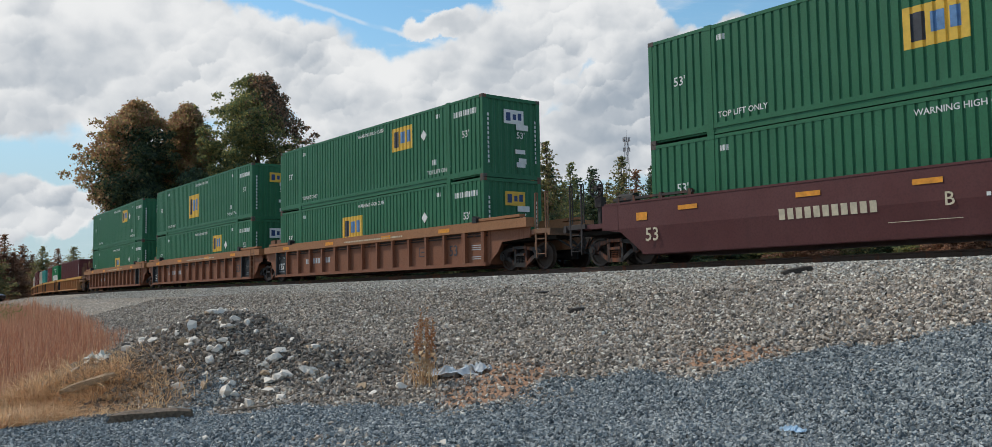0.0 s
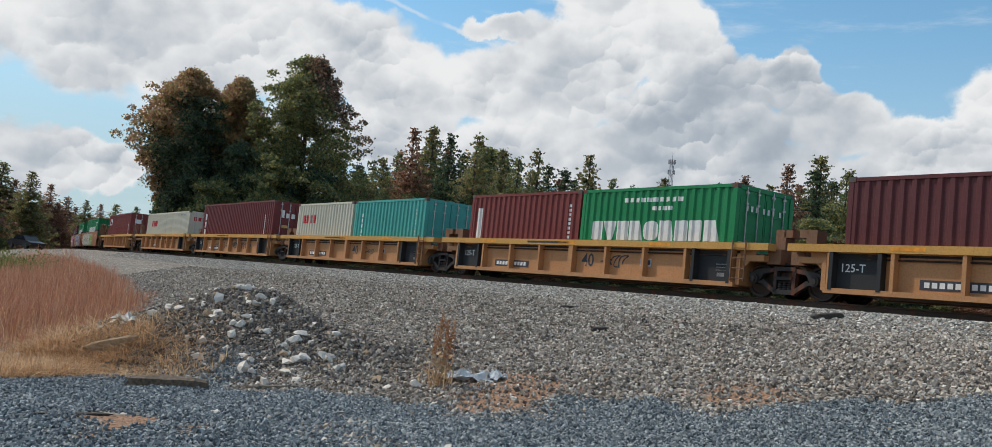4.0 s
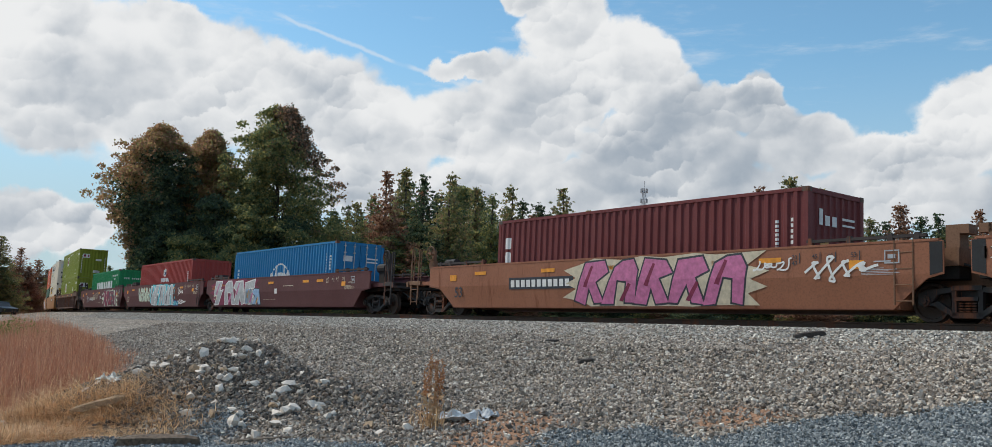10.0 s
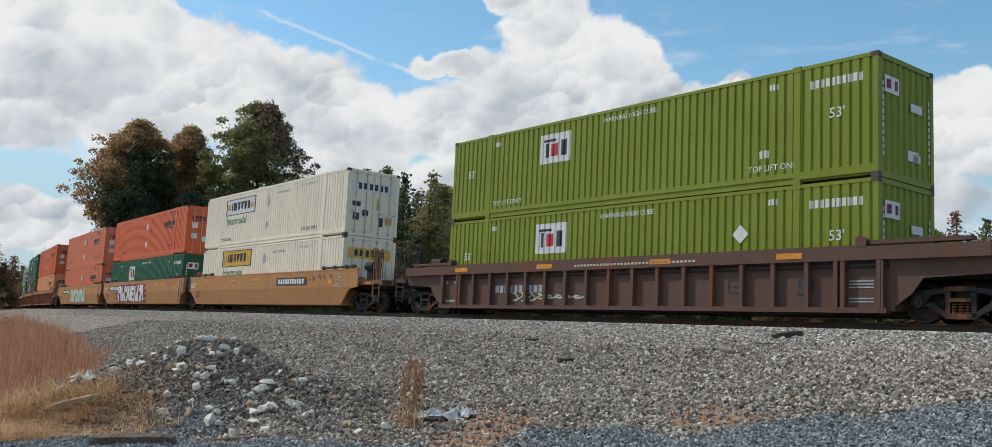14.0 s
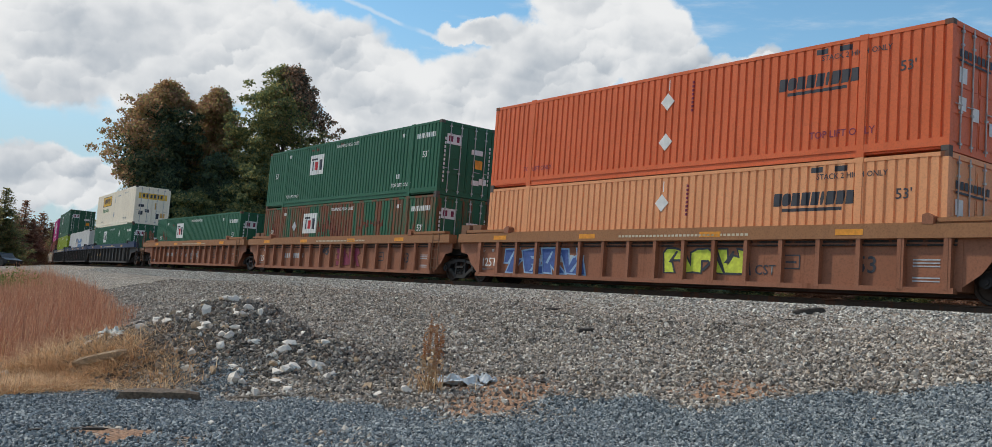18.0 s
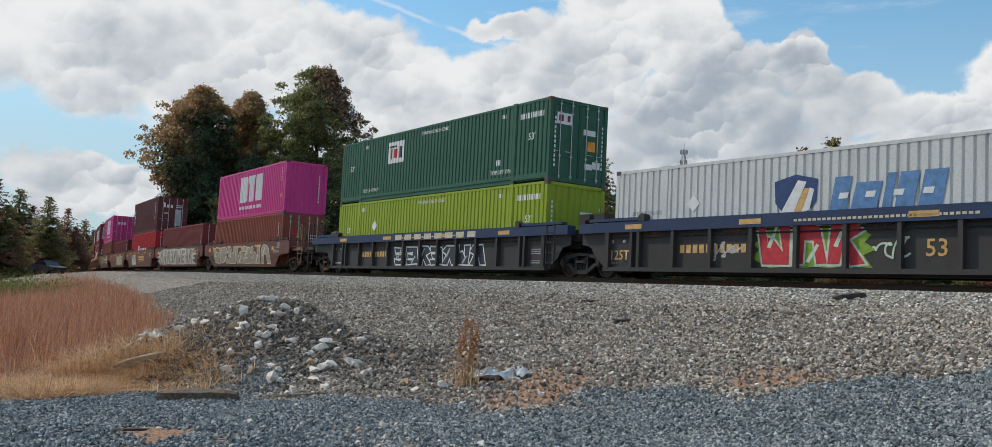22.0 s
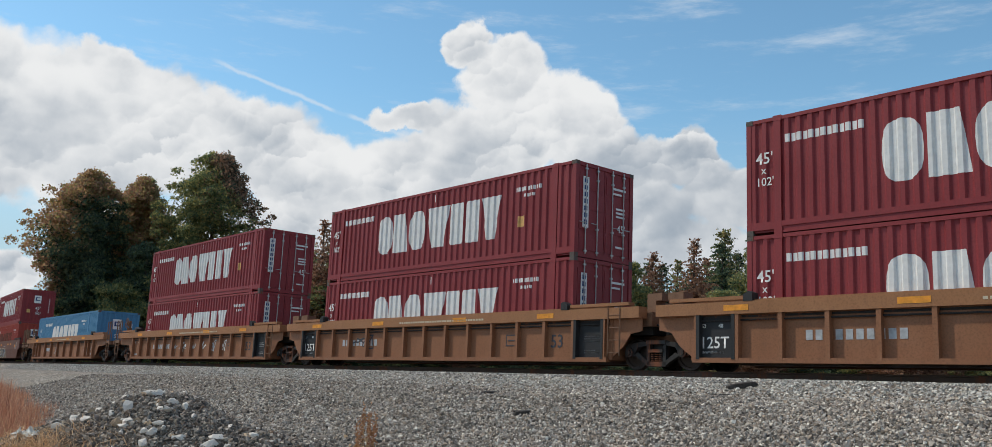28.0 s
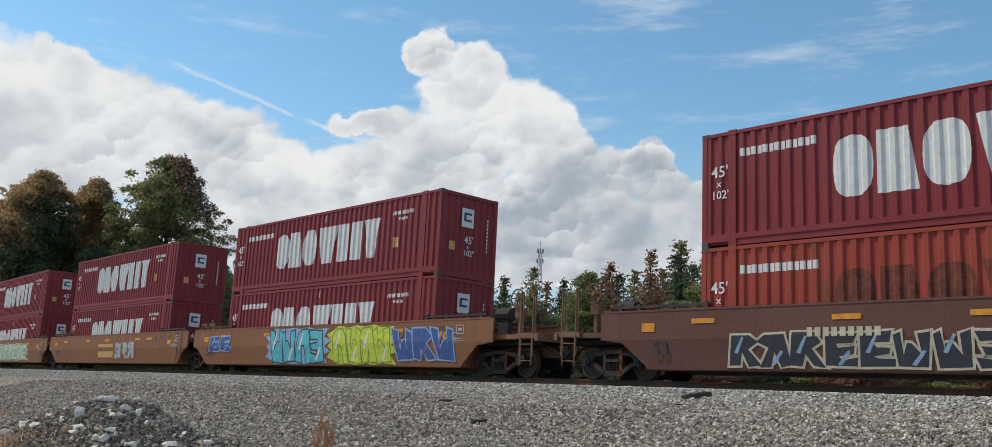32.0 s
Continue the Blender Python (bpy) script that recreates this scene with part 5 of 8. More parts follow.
# blue, red and magenta boxes
arc = [(x, x + 0.1, 2.0 - 0.42 * (abs(x + 0.05) / 1.0) ** 2, 2.08 - 0.42 * (abs(x + 0.05) / 1.0) ** 2) for x in np.arange(-1.0, 0.95, 0.1)]
mark("13", arc + [(x, x + 0.08, 1.62, 1.95) for x in (-0.5, 0.4)] + [], "white", "emblem", 1, "white arc emblem")
shapes("13", -1.2, 1.2, 1.2, 1.62, "oosoo", (1, 1, 1, 1, 1), "white", "white round shapes in a row", 0.16)
mark("13", column(-5.5, 1.0, 2.0, 5, 0.2) + column(5.1, 1.1, 2.4, 10, 0.09) + column(5.5, 1.6, 2.3, 5, 0.09), "white", "serial_mark")
end_mark("13", [(-0.85, -0.4, 2.0, 2.25), (0.3, 0.9, 2.15, 2.22), (0.3, 0.9, 2.0, 2.06)], "white", "notice", 3)
mark("14", [(-0.22, 0.38, 2.0, 2.38), (-0.12, 0.28, 2.38, 2.46), (-0.12, 0.28, 1.92, 2.0)], "white", "emblem")
mark("14", [(-0.02, 0.06, 2.02, 2.36), (0.1, 0.22, 2.02, 2.22)], "navy", "emblem", 2)
shapes("14", -0.82, 1.0, 1.56, 1.82, "fosssbwn", (0.9, 0.9, 0.8, 0.8, 0.7, 0.35, 0.9, 0.9), "white", "", 0.16)
for key in ("26b", "30b"):
    shapes(key, -1.75, 2.3, 0.92, 2.5, "sws", (1.1, 1.0, 0.95), "white", "large white shapes in a row", 0.16)
    mark(key, small_bars(-1.7, 2.3, 0.48, 0.68, 20, 0.25), "white", "serial_mark")
    mark(key, column(5.05, 0.9, 2.6, 12, 0.08) + column(5.45, 1.8, 2.6, 5, 0.08), "white", "serial_mark")
    mark(key, [(5.35, 5.55, 0.9, 1.1)], "gold", "notice")
    end_mark(key, [(-0.7, -0.45, 1.9, 2.2), (-0.35, -0.15, 1.9, 2.2), (-0.05, 0.12, 1.9, 2.2)] if key == "30b" else column(0.75, 0.7, 2.3, 10, 0.07), "white", "emblem", 3)
for key in ("26a", "30a"):
    mark(key, column(5.05, 0.9, 2.5, 12, 0.08) + column(5.45, 1.6, 2.4, 6, 0.08), "white", "serial_mark")
    end_mark(key, [(-0.7, -0.3, 1.7, 2.0)], "red", "notice", 3)
    end_mark(key, [(0.3, 0.8, 1.7, 1.76), (0.3, 0.8, 1.55, 1.6), (0.3, 0.8, 1.4, 1.45)], "white", "notice", 3)
shapes("28a", -2.5, -1.55, 1.05, 1.78, "n", (1,), "white", "white shapes in a row")
shapes("28a", -1.2, 1.8, 1.05, 1.55, "sbns", (0.8, 0.4, 1.0, 0.9), "white")
mark("28a", column(5.3, 0.9, 2.4, 10, 0.09), "white", "serial_mark")
mark("28b", column(4.9, 1.4, 2.5, 10, 0.09), "white", "serial_mark")
mark("28b", [(4.85, 5.1, 1.0, 1.25)], "gold", "notice")

# the pale grey box with shield and slanted word
ob = BOX["24"]
yy = -SHAPES[ob.name][1] / 2 + 0.002
bm = bmesh.new()
prism(bm, [(-2.16, 2.15), (-1.52, 2.3), (-0.88, 2.15), (-0.92, 1.6), (-1.2, 1.3), (-1.52, 1.2), (-1.84, 1.3), (-2.12, 1.6)], yy - 0.006, yy)
part("emblem", bm, INK["navy"], ob, "dark blue shield emblem")
bm = bmesh.new()
prism(bm, [(-1.95, 1.35), (-1.45, 2.15), (-1.2, 2.1), (-1.6, 1.28)], yy - 0.012, yy - 0.007)
prism(bm, [(-1.35, 1.32), (-1.1, 1.95), (-0.98, 1.9), (-1.1, 1.4)], yy - 0.012, yy - 0.007)
part("emblem", bm, INK["white"], ob)
bm = bmesh.new()
prism(bm, [(-1.6, 1.28), (-1.25, 1.95), (-1.1, 1.92), (-1.35, 1.3)], yy - 0.012, yy - 0.007)
part("emblem", bm, INK["gold"], ob)
bm = bmesh.new()
for i, (w0, hh) in enumerate(((0.5, 1), (0.75, 0.8), (0.25, 1), (0.5, 1), (0.6, 1))):
    x = -0.55 + (0, 0.56, 1.36, 1.68, 2.24)[i]
    prism(bm, [(x, 1.3), (x + w0 * 0.9, 1.3), (x + w0 * 0.9 + 0.16, 1.3 + 0.85 * hh), (x + 0.16, 1.3 + 0.85 * hh)], yy - 0.006, yy)
part("emblem", bm, INK["steel"], ob, "blue slanted painted shapes")
bm = bmesh.new()
for i in range(4):
    x = -0.3 + i * 0.7
    prism(bm, [(x, 1.62), (x + 0.24, 1.62), (x + 0.28, 1.76), (x + 0.04, 1.76)], yy - 0.012, yy - 0.007)
prism(bm, [(-0.62, 1.22), (2.5, 1.22), (2.52, 1.27), (-0.62, 1.27)], yy - 0.006, yy)
part("emblem", bm, INK["white"], ob)
mark("24", small_bars(-7.3, -5.9, 1.5, 1.62, 9), "grey", "serial_mark")
diamond("24", -4.9, 1.75, 0.24)
end_mark("24", [(-0.85, -0.5, 1.75, 2.2)], "navy", "emblem", 3)
end_mark("24", [(-0.3, 0.9, 1.8, 2.1)], "steel", "emblem", 3)

# wine-red boxes and the sky-blue one
for key in ("31a", "31b", "32a", "32b", "33a", "33b", "35a", "35b", "36a", "36b", "37a", "37b", "38a", "38b", "34"):
    up = key[-1] == "b"
    z0 = 0.84 if up else 0.74
    if key == "35a":
        r = word_rects(-3.45, 3.5, 0.95, 2.05, "4557344", 0.14)
        mark(key, [(a + 0.1, a + 0.32, c + 0.1, c + 0.45) for a, b, c, d in r[::2]], "white", "emblem", 2, "worn remains of white paint")
        shapes(key, -3.45, 3.5, 0.95, 2.15, "onowssf", (1.0, 0.95, 1.05, 1.35, 0.75, 0.8, 1.05), "rust", "worn-off shapes in a row", 0.1)
    else:
        shapes(key, -3.45, 3.52, z0, z0 + 1.42, "onowssf", (1.0, 0.95, 1.05, 1.35, 0.75, 0.8, 1.05), "white", "large white shapes in a row", 0.1)
    e = 7.35 if key == "34" else 6.6
    mark(key, small_bars(-5.8, -3.8, 2.2, 2.4, 13, 0.22), "white", "emblem")
    side_text(key, "53'" if key == "34" else "45'", 0.3, -e, 1.75)
    side_text(key, "x", 0.2, -e + 0.15, 1.5)
    side_text(key, '102"', 0.22, -e, 1.2)
    mark(key, small_bars(4.2, 5.4, 2.25, 2.38, 9) + small_bars(4.6, 5.1, 2.05, 2.15, 4), "white", "serial_mark")
    mark(key, [(-0.04, 0.04, 2.45, 2.7)], "white", "stencil")
    if up:
        mark(key, [(4.35, 4.65, 1.1, 1.45)], "gold", "notice")
    if key[:2] in ("31", "32", "33"):
        end_mark(key, [(-0.98, -0.72, 0.9, 2.45)], "white", "sign_panel", 3)
        end_mark(key, [(-0.92, -0.78, z, z + 0.14) for z in (1.0, 1.21, 1.42, 1.63, 1.84, 2.05, 2.26)], "navy", "emblem", 4)
        end_text(key, "45'", 0.24, 0.55, 0.95)
        end_mark(key, [(0.35, 0.95, 2.25, 2.32), (0.35, 0.75, 2.1, 2.16)] + [(0.5, 0.9, z, z + 0.06) for z in (0.45, 1.4, 1.52, 1.64)], "white", "serial_mark", 3)
    else:
        end_mark(key, [(-0.35, 0.2, 1.75, 2.4)], "white", "sign_panel")
        end_mark(key, [(-0.25, 0.1, 1.95, 2.02), (-0.25, 0.1, 2.18, 2.25), (-0.25, -0.15, 2.02, 2.18)], "navy", "emblem", 2)
        end_text(key, "45'" if key != "34" else "53'", 0.26, -0.2, 1.2)
        end_text(key, "x", 0.16, -0.08, 1.02)
        end_text(key, '102"', 0.2, -0.22, 0.78)
        end_mark(key, column(0.85, 1.0, 2.2, 9, 0.06), "white", "serial_mark")
        end_mark(key, [(-0.85, -0.6, 0.9, 1.2)], "gold", "notice")

# ---- marks and spray on the railcars ----
DEPTH = {"R": 0.155, "Y": 0.215, "S": -0.006, "s": -0.006}
SKIN = {"R": 1.50, "Y": 1.46, "S": 1.50, "s": 1.48}


def skin_y(st, z, lift):
    y = -SKIN[st] + DEPTH[st] - 0.003 * lift
    if st in "Ss":
        y += np.interp(z, [0.27, 0.65, 1.05, 2.0], [0.10, 0.05, 0.0, 0.0]) - 0.006
    return y


def car_mark(u, rects, ink, name="painted_mark", lift=1, y=None):
    car, st = WELLS[u]
    bm = bmesh.new()
    for x0, x1, z0, z1 in rects:
        bm.faces.new([bm.verts.new((a, skin_y(st, b, lift) if y is None else y, b)) for a, b in ((x0, z0), (x1, z0), (x1, z1), (x0, z1))])
    p = part(name, bm, INK[ink], car)
    return tagged(p, kind="stuff") if len(rects) > 1 else p


def car_text(u, s, h, x, z, ink="white", y=None):
    car, st = WELLS[u]
    return write(car, s, h, pose(x, skin_y(st, z + 0.9 * h, 1.5) if y is None else y, z), ink)


# angular sprayed shapes, two high and two wide
SLABS = [
    [(-0.5, 1), (0.65, 1), (0.15, 0.15), (0.75, 0.15), (-0.2, -1), (-0.9, -1), (-0.3, -0.2), (-0.85, -0.2)],
    [(-0.95, -1), (-0.6, 0.7), (-0.15, 1), (0.5, 1), (0.8, 0.6), (0.95, -1), (0.4, -1), (0.3, 0.05), (-0.2, 0.05), (-0.35, -1)],
    [(-0.9, -0.9), (-0.65, 1), (0.5, 1), (0.9, 0.45), (0.3, 0.1), (0.95, -1), (0.3, -1), (-0.1, -0.2), (-0.3, -1)],
    [(-0.8, 1), (-0.25, 0.9), (-0.3, -0.35), (0.15, 0.3), (0.4, 0.3), (0.45, -0.3), (0.55, 1), (0.95, 0.8), (0.75, -1), (-0.6, -0.95)],
    [(-0.7, 0.85), (0.85, 1), (0.7, 0.45), (-0.1, 0.4), (-0.05, 0.1), (0.7, 0.15), (0.6, -0.25), (-0.1, -0.3), (0.0, -0.55), (0.9, -0.5), (0.75, -1), (-0.85, -0.9)]]


def swell(poly, d):
    """The outline moved outwards by d."""
    n, out = len(poly), []
    area = sum(poly[k][0] * poly[(k + 1) % n][1] - poly[(k + 1) % n][0] * poly[k][1] for k in range(n))
    sg = 1 if area > 0 else -1
    for k in range(n):
        (ax, az), (bx, bz), (cx, cz) = poly[k - 1], poly[k], poly[(k + 1) % n]
        n1, n2 = Vector((bz - az, ax - bx)).normalized(), Vector((cz - bz, bx - cx)).normalized()
        m = n1 + n2
        m = m / max(0.35, m.length_squared) * 2
        out.append((bx + sg * m.x * d, bz + sg * m.y * d))
    return out


def sprayed(car, st, poly, z0, z1, lift, ink, name):
    """A patch of sprayed paint that follows the car's side."""
    bm = bmesh.new()
    bm.faces.new([bm.verts.new((px, 0, min(z1, max(z0, pz)))) for px, pz in poly])
    for zc in (0.45, 0.65, 0.85, 1.05):
        bmesh.ops.bisect_plane(bm, geom=bm.verts[:] + bm.edges[:] + bm.faces[:], plane_co=(0, 0, zc), plane_no=(0, 0, 1))
    for v in bm.verts:
        v.co.y = skin_y(st, v.co.z, lift)
    bmesh.ops.triangulate(bm, faces=bm.faces)
    return part(name, bm, INK[ink], car)


def spray(u, x0, x1, z0, z1, fill, line, inner, n, seed, back=None):
    """Graffiti: a row of slanted angular shapes with outlines and shading, no words."""
    car, st = WELLS[u]
    rr = random.Random(seed)
    w, zc, hh = (x1 - x0) / n, (z0 + z1) / 2, (z1 - z0) / 2
    lean = rr.uniform(-0.25, 0.25)
    if back:
        rim = []
        for k in range(26):
            a = 2 * math.pi * k / 26
            r = 1.08 + (0.16 if k % 2 else -0.06) * rr.uniform(0.4, 1.3)
            sq = 1 / max(abs(math.cos(a)), abs(math.sin(a))) ** 0.8
            rim.append(((x0 + x1) / 2 + (x1 - x0) / 2 * r * sq * math.cos(a) * 0.99, zc + hh * r * sq * math.sin(a)))
        sprayed(car, st, rim, z0 - 0.04, z1 + 0.08, 1.0, back, "graffiti_ground")
    for i in range(n):
        cx = x0 + (i + 0.5) * w
        base = SLABS[(rr.randrange(5) + i) % 5]
        flip = rr.choice((-1, 1))
        poly = []
        for px, pz in base:
            px, pz = px * flip + rr.uniform(-0.08, 0.08) + lean * pz, pz + rr.uniform(-0.08, 0.08)
            poly.append((cx + 0.56 * w * px, zc + 0.94 * hh * pz))
        k = 1.6 + 0.25 * (i % 3)
        sprayed(car, st, swell(poly, 0.055), z0 - 0.03, z1 + 0.05, k, line, "graffiti_outline")
        sprayed(car, st, poly, z0, z1, k + 0.9, fill, "graffiti")
        if i % 2 == 0:
            sprayed(car, st, [(cx - 0.3 * w, zc - 0.15 * hh), (cx - 0.18 * w, zc - 0.2 * hh), (cx + 0.05 * w, zc + 0.75 * hh), (cx - 0.02 * w, zc + 0.8 * hh)], z0, z1, k + 1.8, inner, "graffiti_shading")
        else:
            sprayed(car, st, [(cx - 0.1 * w, zc - 0.8 * hh), (cx + 0.02 * w, zc - 0.85 * hh), (cx + 0.3 * w, zc - 0.1 * hh), (cx + 0.22 * w, zc - 0.02 * hh)], z0, z1, k + 1.8, inner, "graffiti_shading")


def scrawl(u, x0, x1, z0, z1, ink, seed, th=0.035):
    """A thin sprayed line, looping as it goes."""
    car, st = WELLS[u]
    rr = random.Random(seed)
    n = 90
    turns_n, ph, back = rr.uniform(3.0, 4.6) * max(0.7, (x1 - x0) / 1.3), rr.uniform(0, 6.3), rr.uniform(0.07, 0.13)
    zc, hh = (z0 + z1) / 2, (z1 - z0) / 2
    pts = []
    for k in range(n):
        t = k / (n - 1)
        a = 2 * math.pi * turns_n * t + ph
        amp = 0.55 + 0.4 * math.sin(5.1 * t + ph) + 0.12 * math.sin(17 * t + seed)
        pts.append((x0 + (x1 - x0) * t + back * min(1.5, x1 - x0) * math.sin(2 * a + ph) + 0.1 * math.sin(a), zc + hh * amp * math.sin(a) + 0.12 * hh * math.sin(3 * a)))
    bm = bmesh.new()
    prev = None
    for k, (px, pz) in enumerate(pts):
        qx, qz = pts[min(n - 1, k + 1)]
        rx, rz = pts[max(0, k - 1)]
        m = Vector((-(qz - rz), qx - rx)).normalized() * th / 2
        y = skin_y(st, pz, 1.2 + 0.012 * k)
        row = (bm.verts.new((px + m.x, y, pz + m.y)), bm.verts.new((px - m.x, y, pz - m.y)))
        if prev:
            bm.faces.new((prev[0], prev[1], row[1], row[0]))
        prev = row
    return part("graffiti_line", bm, INK[ink], car)


for u, (car, st) in WELLS.items():
    if st == "R":
        slate = 474 < u < 522
        if ENDS[u][0] == "A":
            car_text(u, "125T", 0.3, -8.2, 0.55, "white" if not slate else "gold")
        car_text(u, "53", 0.4, 6.05 if not slate else 1.9, 0.6, "dark" if not slate else "gold")
        car_mark(u, [(-8.15, -7.5, 0.42, 0.48)] + [(7.4, 8.0, z, z + 0.03) for z in (0.75, 0.82, 0.89, 0.5, 0.43)], "grey", "stencil")
        car_text(u, "48", 0.1, -7.65, 1.05)
        car_text(u, "53", 0.1, -8.15, 1.05)
        car_mark(u, [(x, x + 0.7, 1.44, 1.58) for x in (-7.4, -3.1, 1.6, 5.6)], "orange" if not slate else "gold", "reflector", 1, -1.506)
        car_mark(u, small_bars(-5.3, -2.9, 0.72, 0.95, 10), "grey" if not slate else "gold", "serial_mark")
        car_mark(u, small_bars(-1.4, 3.2, 1.46, 1.52, 34), "cream", "stencil", 1, -1.506)
        if not slate:
            car_mark(u, [(4.1, 4.6, 0.65, 0.68), (4.1, 4.6, 0.97, 1.0), (4.1, 4.13, 0.68, 0.97), (4.57, 4.6, 0.68, 0.97), (4.2, 4.5, 0.8, 0.84)], "dark", "stencil")
    elif st == "Y":
        if ENDS[u][0] == "A":
            car_text(u, "125-T", 0.2, -6.15, 0.72)
        car_text(u, "40", 0.42, 0.35, 0.55, "dark")
        car_mark(u, [(x, x + 0.8, 1.21, 1.30) for x in (-4.8, -0.6, 3.4)], "orange", "reflector", 1, -1.466)
        car_mark(u, [(-2.2, -0.1, 1.22, 1.28)], "dark", "stencil", 1, -1.466)
        car_mark(u, [(-4.2, -2.3, 0.4, 0.62)], "dark", "number_plate")
        car_mark(u, small_bars(-4.1, -2.4, 0.45, 0.57, 10), "white", "serial_mark", 2)
        car_mark(u, [(2.9, 3.35, 0.62, 0.85), (5.7, 6.2, 0.6, 0.63), (5.7, 6.2, 0.68, 0.71), (5.7, 6.1, 0.76, 0.79), (5.75, 6.0, 0.45, 0.55)], "grey", "stencil")
        car_mark(u, [(2.95, 3.3, 0.67, 0.8)], "dark", "stencil", 2)
        scrawl(u, 1.3, 2.3, 0.5, 0.95, "dark", int(u))
        if 140 < u < 150:
            for i in range(4):
                scrawl(u, -2.9 + 1.5 * i, -1.9 + 1.5 * i, 0.5, 0.95, "dark", i + 3)
    else:
        half = 5.6 if st == "s" else 7.6
        car_text(u, "53" if st == "S" else "40", 0.38, -half - 0.6, 0.62, "cream" if 255 < u < 310 or u < 20 else "dark")
        car_mark(u, [(x, x + 0.65, 1.38, 1.5) for x in (-half + 0.6, -half * 0.45, -0.6, half * 0.45, half - 2.7)], "orange", "reflector")
        if st == "S" and ENDS[u][0] == "A" and 190 < u < 260:
            car_text(u, "125 T", 0.26, -9.3, 1.3, "white")
        car_mark(u, [(half - 0.25, half + 0.12, 1.16, 1.36), (-half - 0.9, -half - 0.5, 1.2, 1.42)], "orange", "reflector")
        tone = "cream" if 255 < u < 310 or u < 20 else "dark"
        for word, f in (("20", 1.75), ("40", 1.75), ("45", 1.2), ("48", 0.8), ("53", 0.2)):
            car_text(u, word, 0.11, half - f, 1.30 if word == "40" else 1.44, tone)
            if word != "40":
                car_mark(u, [(half - f + 0.2, half - f + 0.225, 1.34, 1.58)], tone, "load_line")
        car_mark(u, [(half + 0.05, half + w, z, z + 0.014) for z, w in ((1.02, 0.8), (1.055, 0.95), (1.09, 0.7), (1.125, 0.9), (1.16, 0.6))] + [(half + 0.35, half + 0.75, 1.3, 1.33), (1.2, 2.4, 1.25, 1.28), (-1.2, 0.4, 0.62, 0.635)], tone if tone == "cream" else "grey", "stencil")
        car_mark(u, [(half + 0.6, half + 0.95, 1.26, 1.29), (half + 0.6, half + 0.95, 1.53, 1.56), (half + 0.6, half + 0.63, 1.29, 1.53), (half + 0.92, half + 0.95, 1.29, 1.53), (half + 0.68, half + 0.86, 1.37, 1.46)], "grey", "notice")
car_mark(12.67, small_bars(-3.9, -1.35, 0.88, 1.14, 11), "cream", "serial_mark")
car_mark(12.67, small_bars(0.9, 2.4, 1.02, 1.1, 12) + small_bars(1.2, 2.2, 1.28, 1.38, 9), "white", "serial_mark")
car_text(12.67, "B", 0.3, 0.05, 0.9, "cream")
car_mark(12.67, [(3.1, 3.5, 0.75, 1.05)], "white", "stencil")
car_mark(12.67, [(3.14, 3.46, 0.79, 1.01)], "wine", "stencil", 2)
for u in (263.97, 283.52, 303.09):
    car_mark(u, small_bars(-4.6, -2.1, 0.87, 1.1, 11), "cream", "serial_mark")
    car_mark(u, [(0.2, 0.5, 0.9, 1.15)], "white", "stencil")
for u, x in ((350.82, 2.19), (389.96, -6.9), (370.39, -7.5)):
    car_mark(u, [(x, x + 3.1, 1.14, 1.49)], "dark", "number_plate")
    car_mark(u, small_bars(x + 0.2, x + 2.9, 1.2, 1.42, 11), "white", "serial_mark", 2)
car_text(370.39, "125T", 0.26, -9.1, 1.15)
car_text(350.82, "125T", 0.26, -9.1, 1.15)
car_text(220.28, "125 T", 0.26, -9.3, 1.3)
car_mark(239.85, [(-5.06, -1.9, 0.86, 1.24)], "dark", "number_plate")
car_mark(239.85, small_bars(-4.95, -2.0, 0.93, 1.16, 11), "white", "serial_mark", 2)
spray(200.72, -7.0, 0.7, 0.33, 1.55, "silver", "dark", "cream", 7, 11, "cream")
spray(200.72, 0.8, 4.5, 0.33, 1.5, "leaf", "dark", "cream", 4, 12, "mint")
spray(220.28, -5.0, 4.2, 0.32, 1.6, "violet", "dark", "sky", 8, 13, "cream")
spray(220.28, -4.8, 3.9, 1.0, 1.55, "sky", "violet", "cream", 8, 14)
scrawl(220.28, 4.8, 6.2, 0.5, 1.2, "wine", 5)
scrawl(220.28, 6.3, 7.6, 0.45, 0.95, "cream", 6, 0.05)
spray(239.85, -1.7, 4.5, 0.35, 1.65, "pink", "dark", "wine", 5, 15, "cream")
scrawl(239.85, 6.3, 7.9, 0.85, 1.5, "white", 8, 0.06)
scrawl(239.85, 4.8, 5.8, 1.1, 1.5, "white", 9, 0.04)
spray(263.97, -8.2, -2.2, 0.36, 1.66, "silver", "white", "pink", 4, 16, "wine")
spray(263.97, -3.6, -1.6, 0.36, 1.2, "sky", "dark", "gold", 2, 17)
spray(283.52, -5.1, -2.2, 0.6, 1.58, "mint", "taupe", "dark", 4, 18)
spray(283.52, -1.9, 3.4, 0.36, 1.66, "silver", "white", "dark", 5, 19, "cyan")
spray(283.52, 3.4, 4.3, 0.72, 1.5, "rust", "dark", "cyan", 1, 20)
spray(283.52, 3.3, 4.4, 0.34, 0.62, "cyan", "blue", "white", 2, 21)
scrawl(283.52, 4.5, 5.6, 0.9, 1.5, "white", 22, 0.05)
scrawl(283.52, 4.4, 5.9, 0.4, 0.7, "white", 23, 0.04)
spray(303.09, 1.7, 7.2, 0.34, 1.55, "wine", "dark", "mint", 4, 24, "mint")
spray(303.09, 3.0, 6.2, 0.36, 1.5, "dark", "cream", "red", 3, 25)
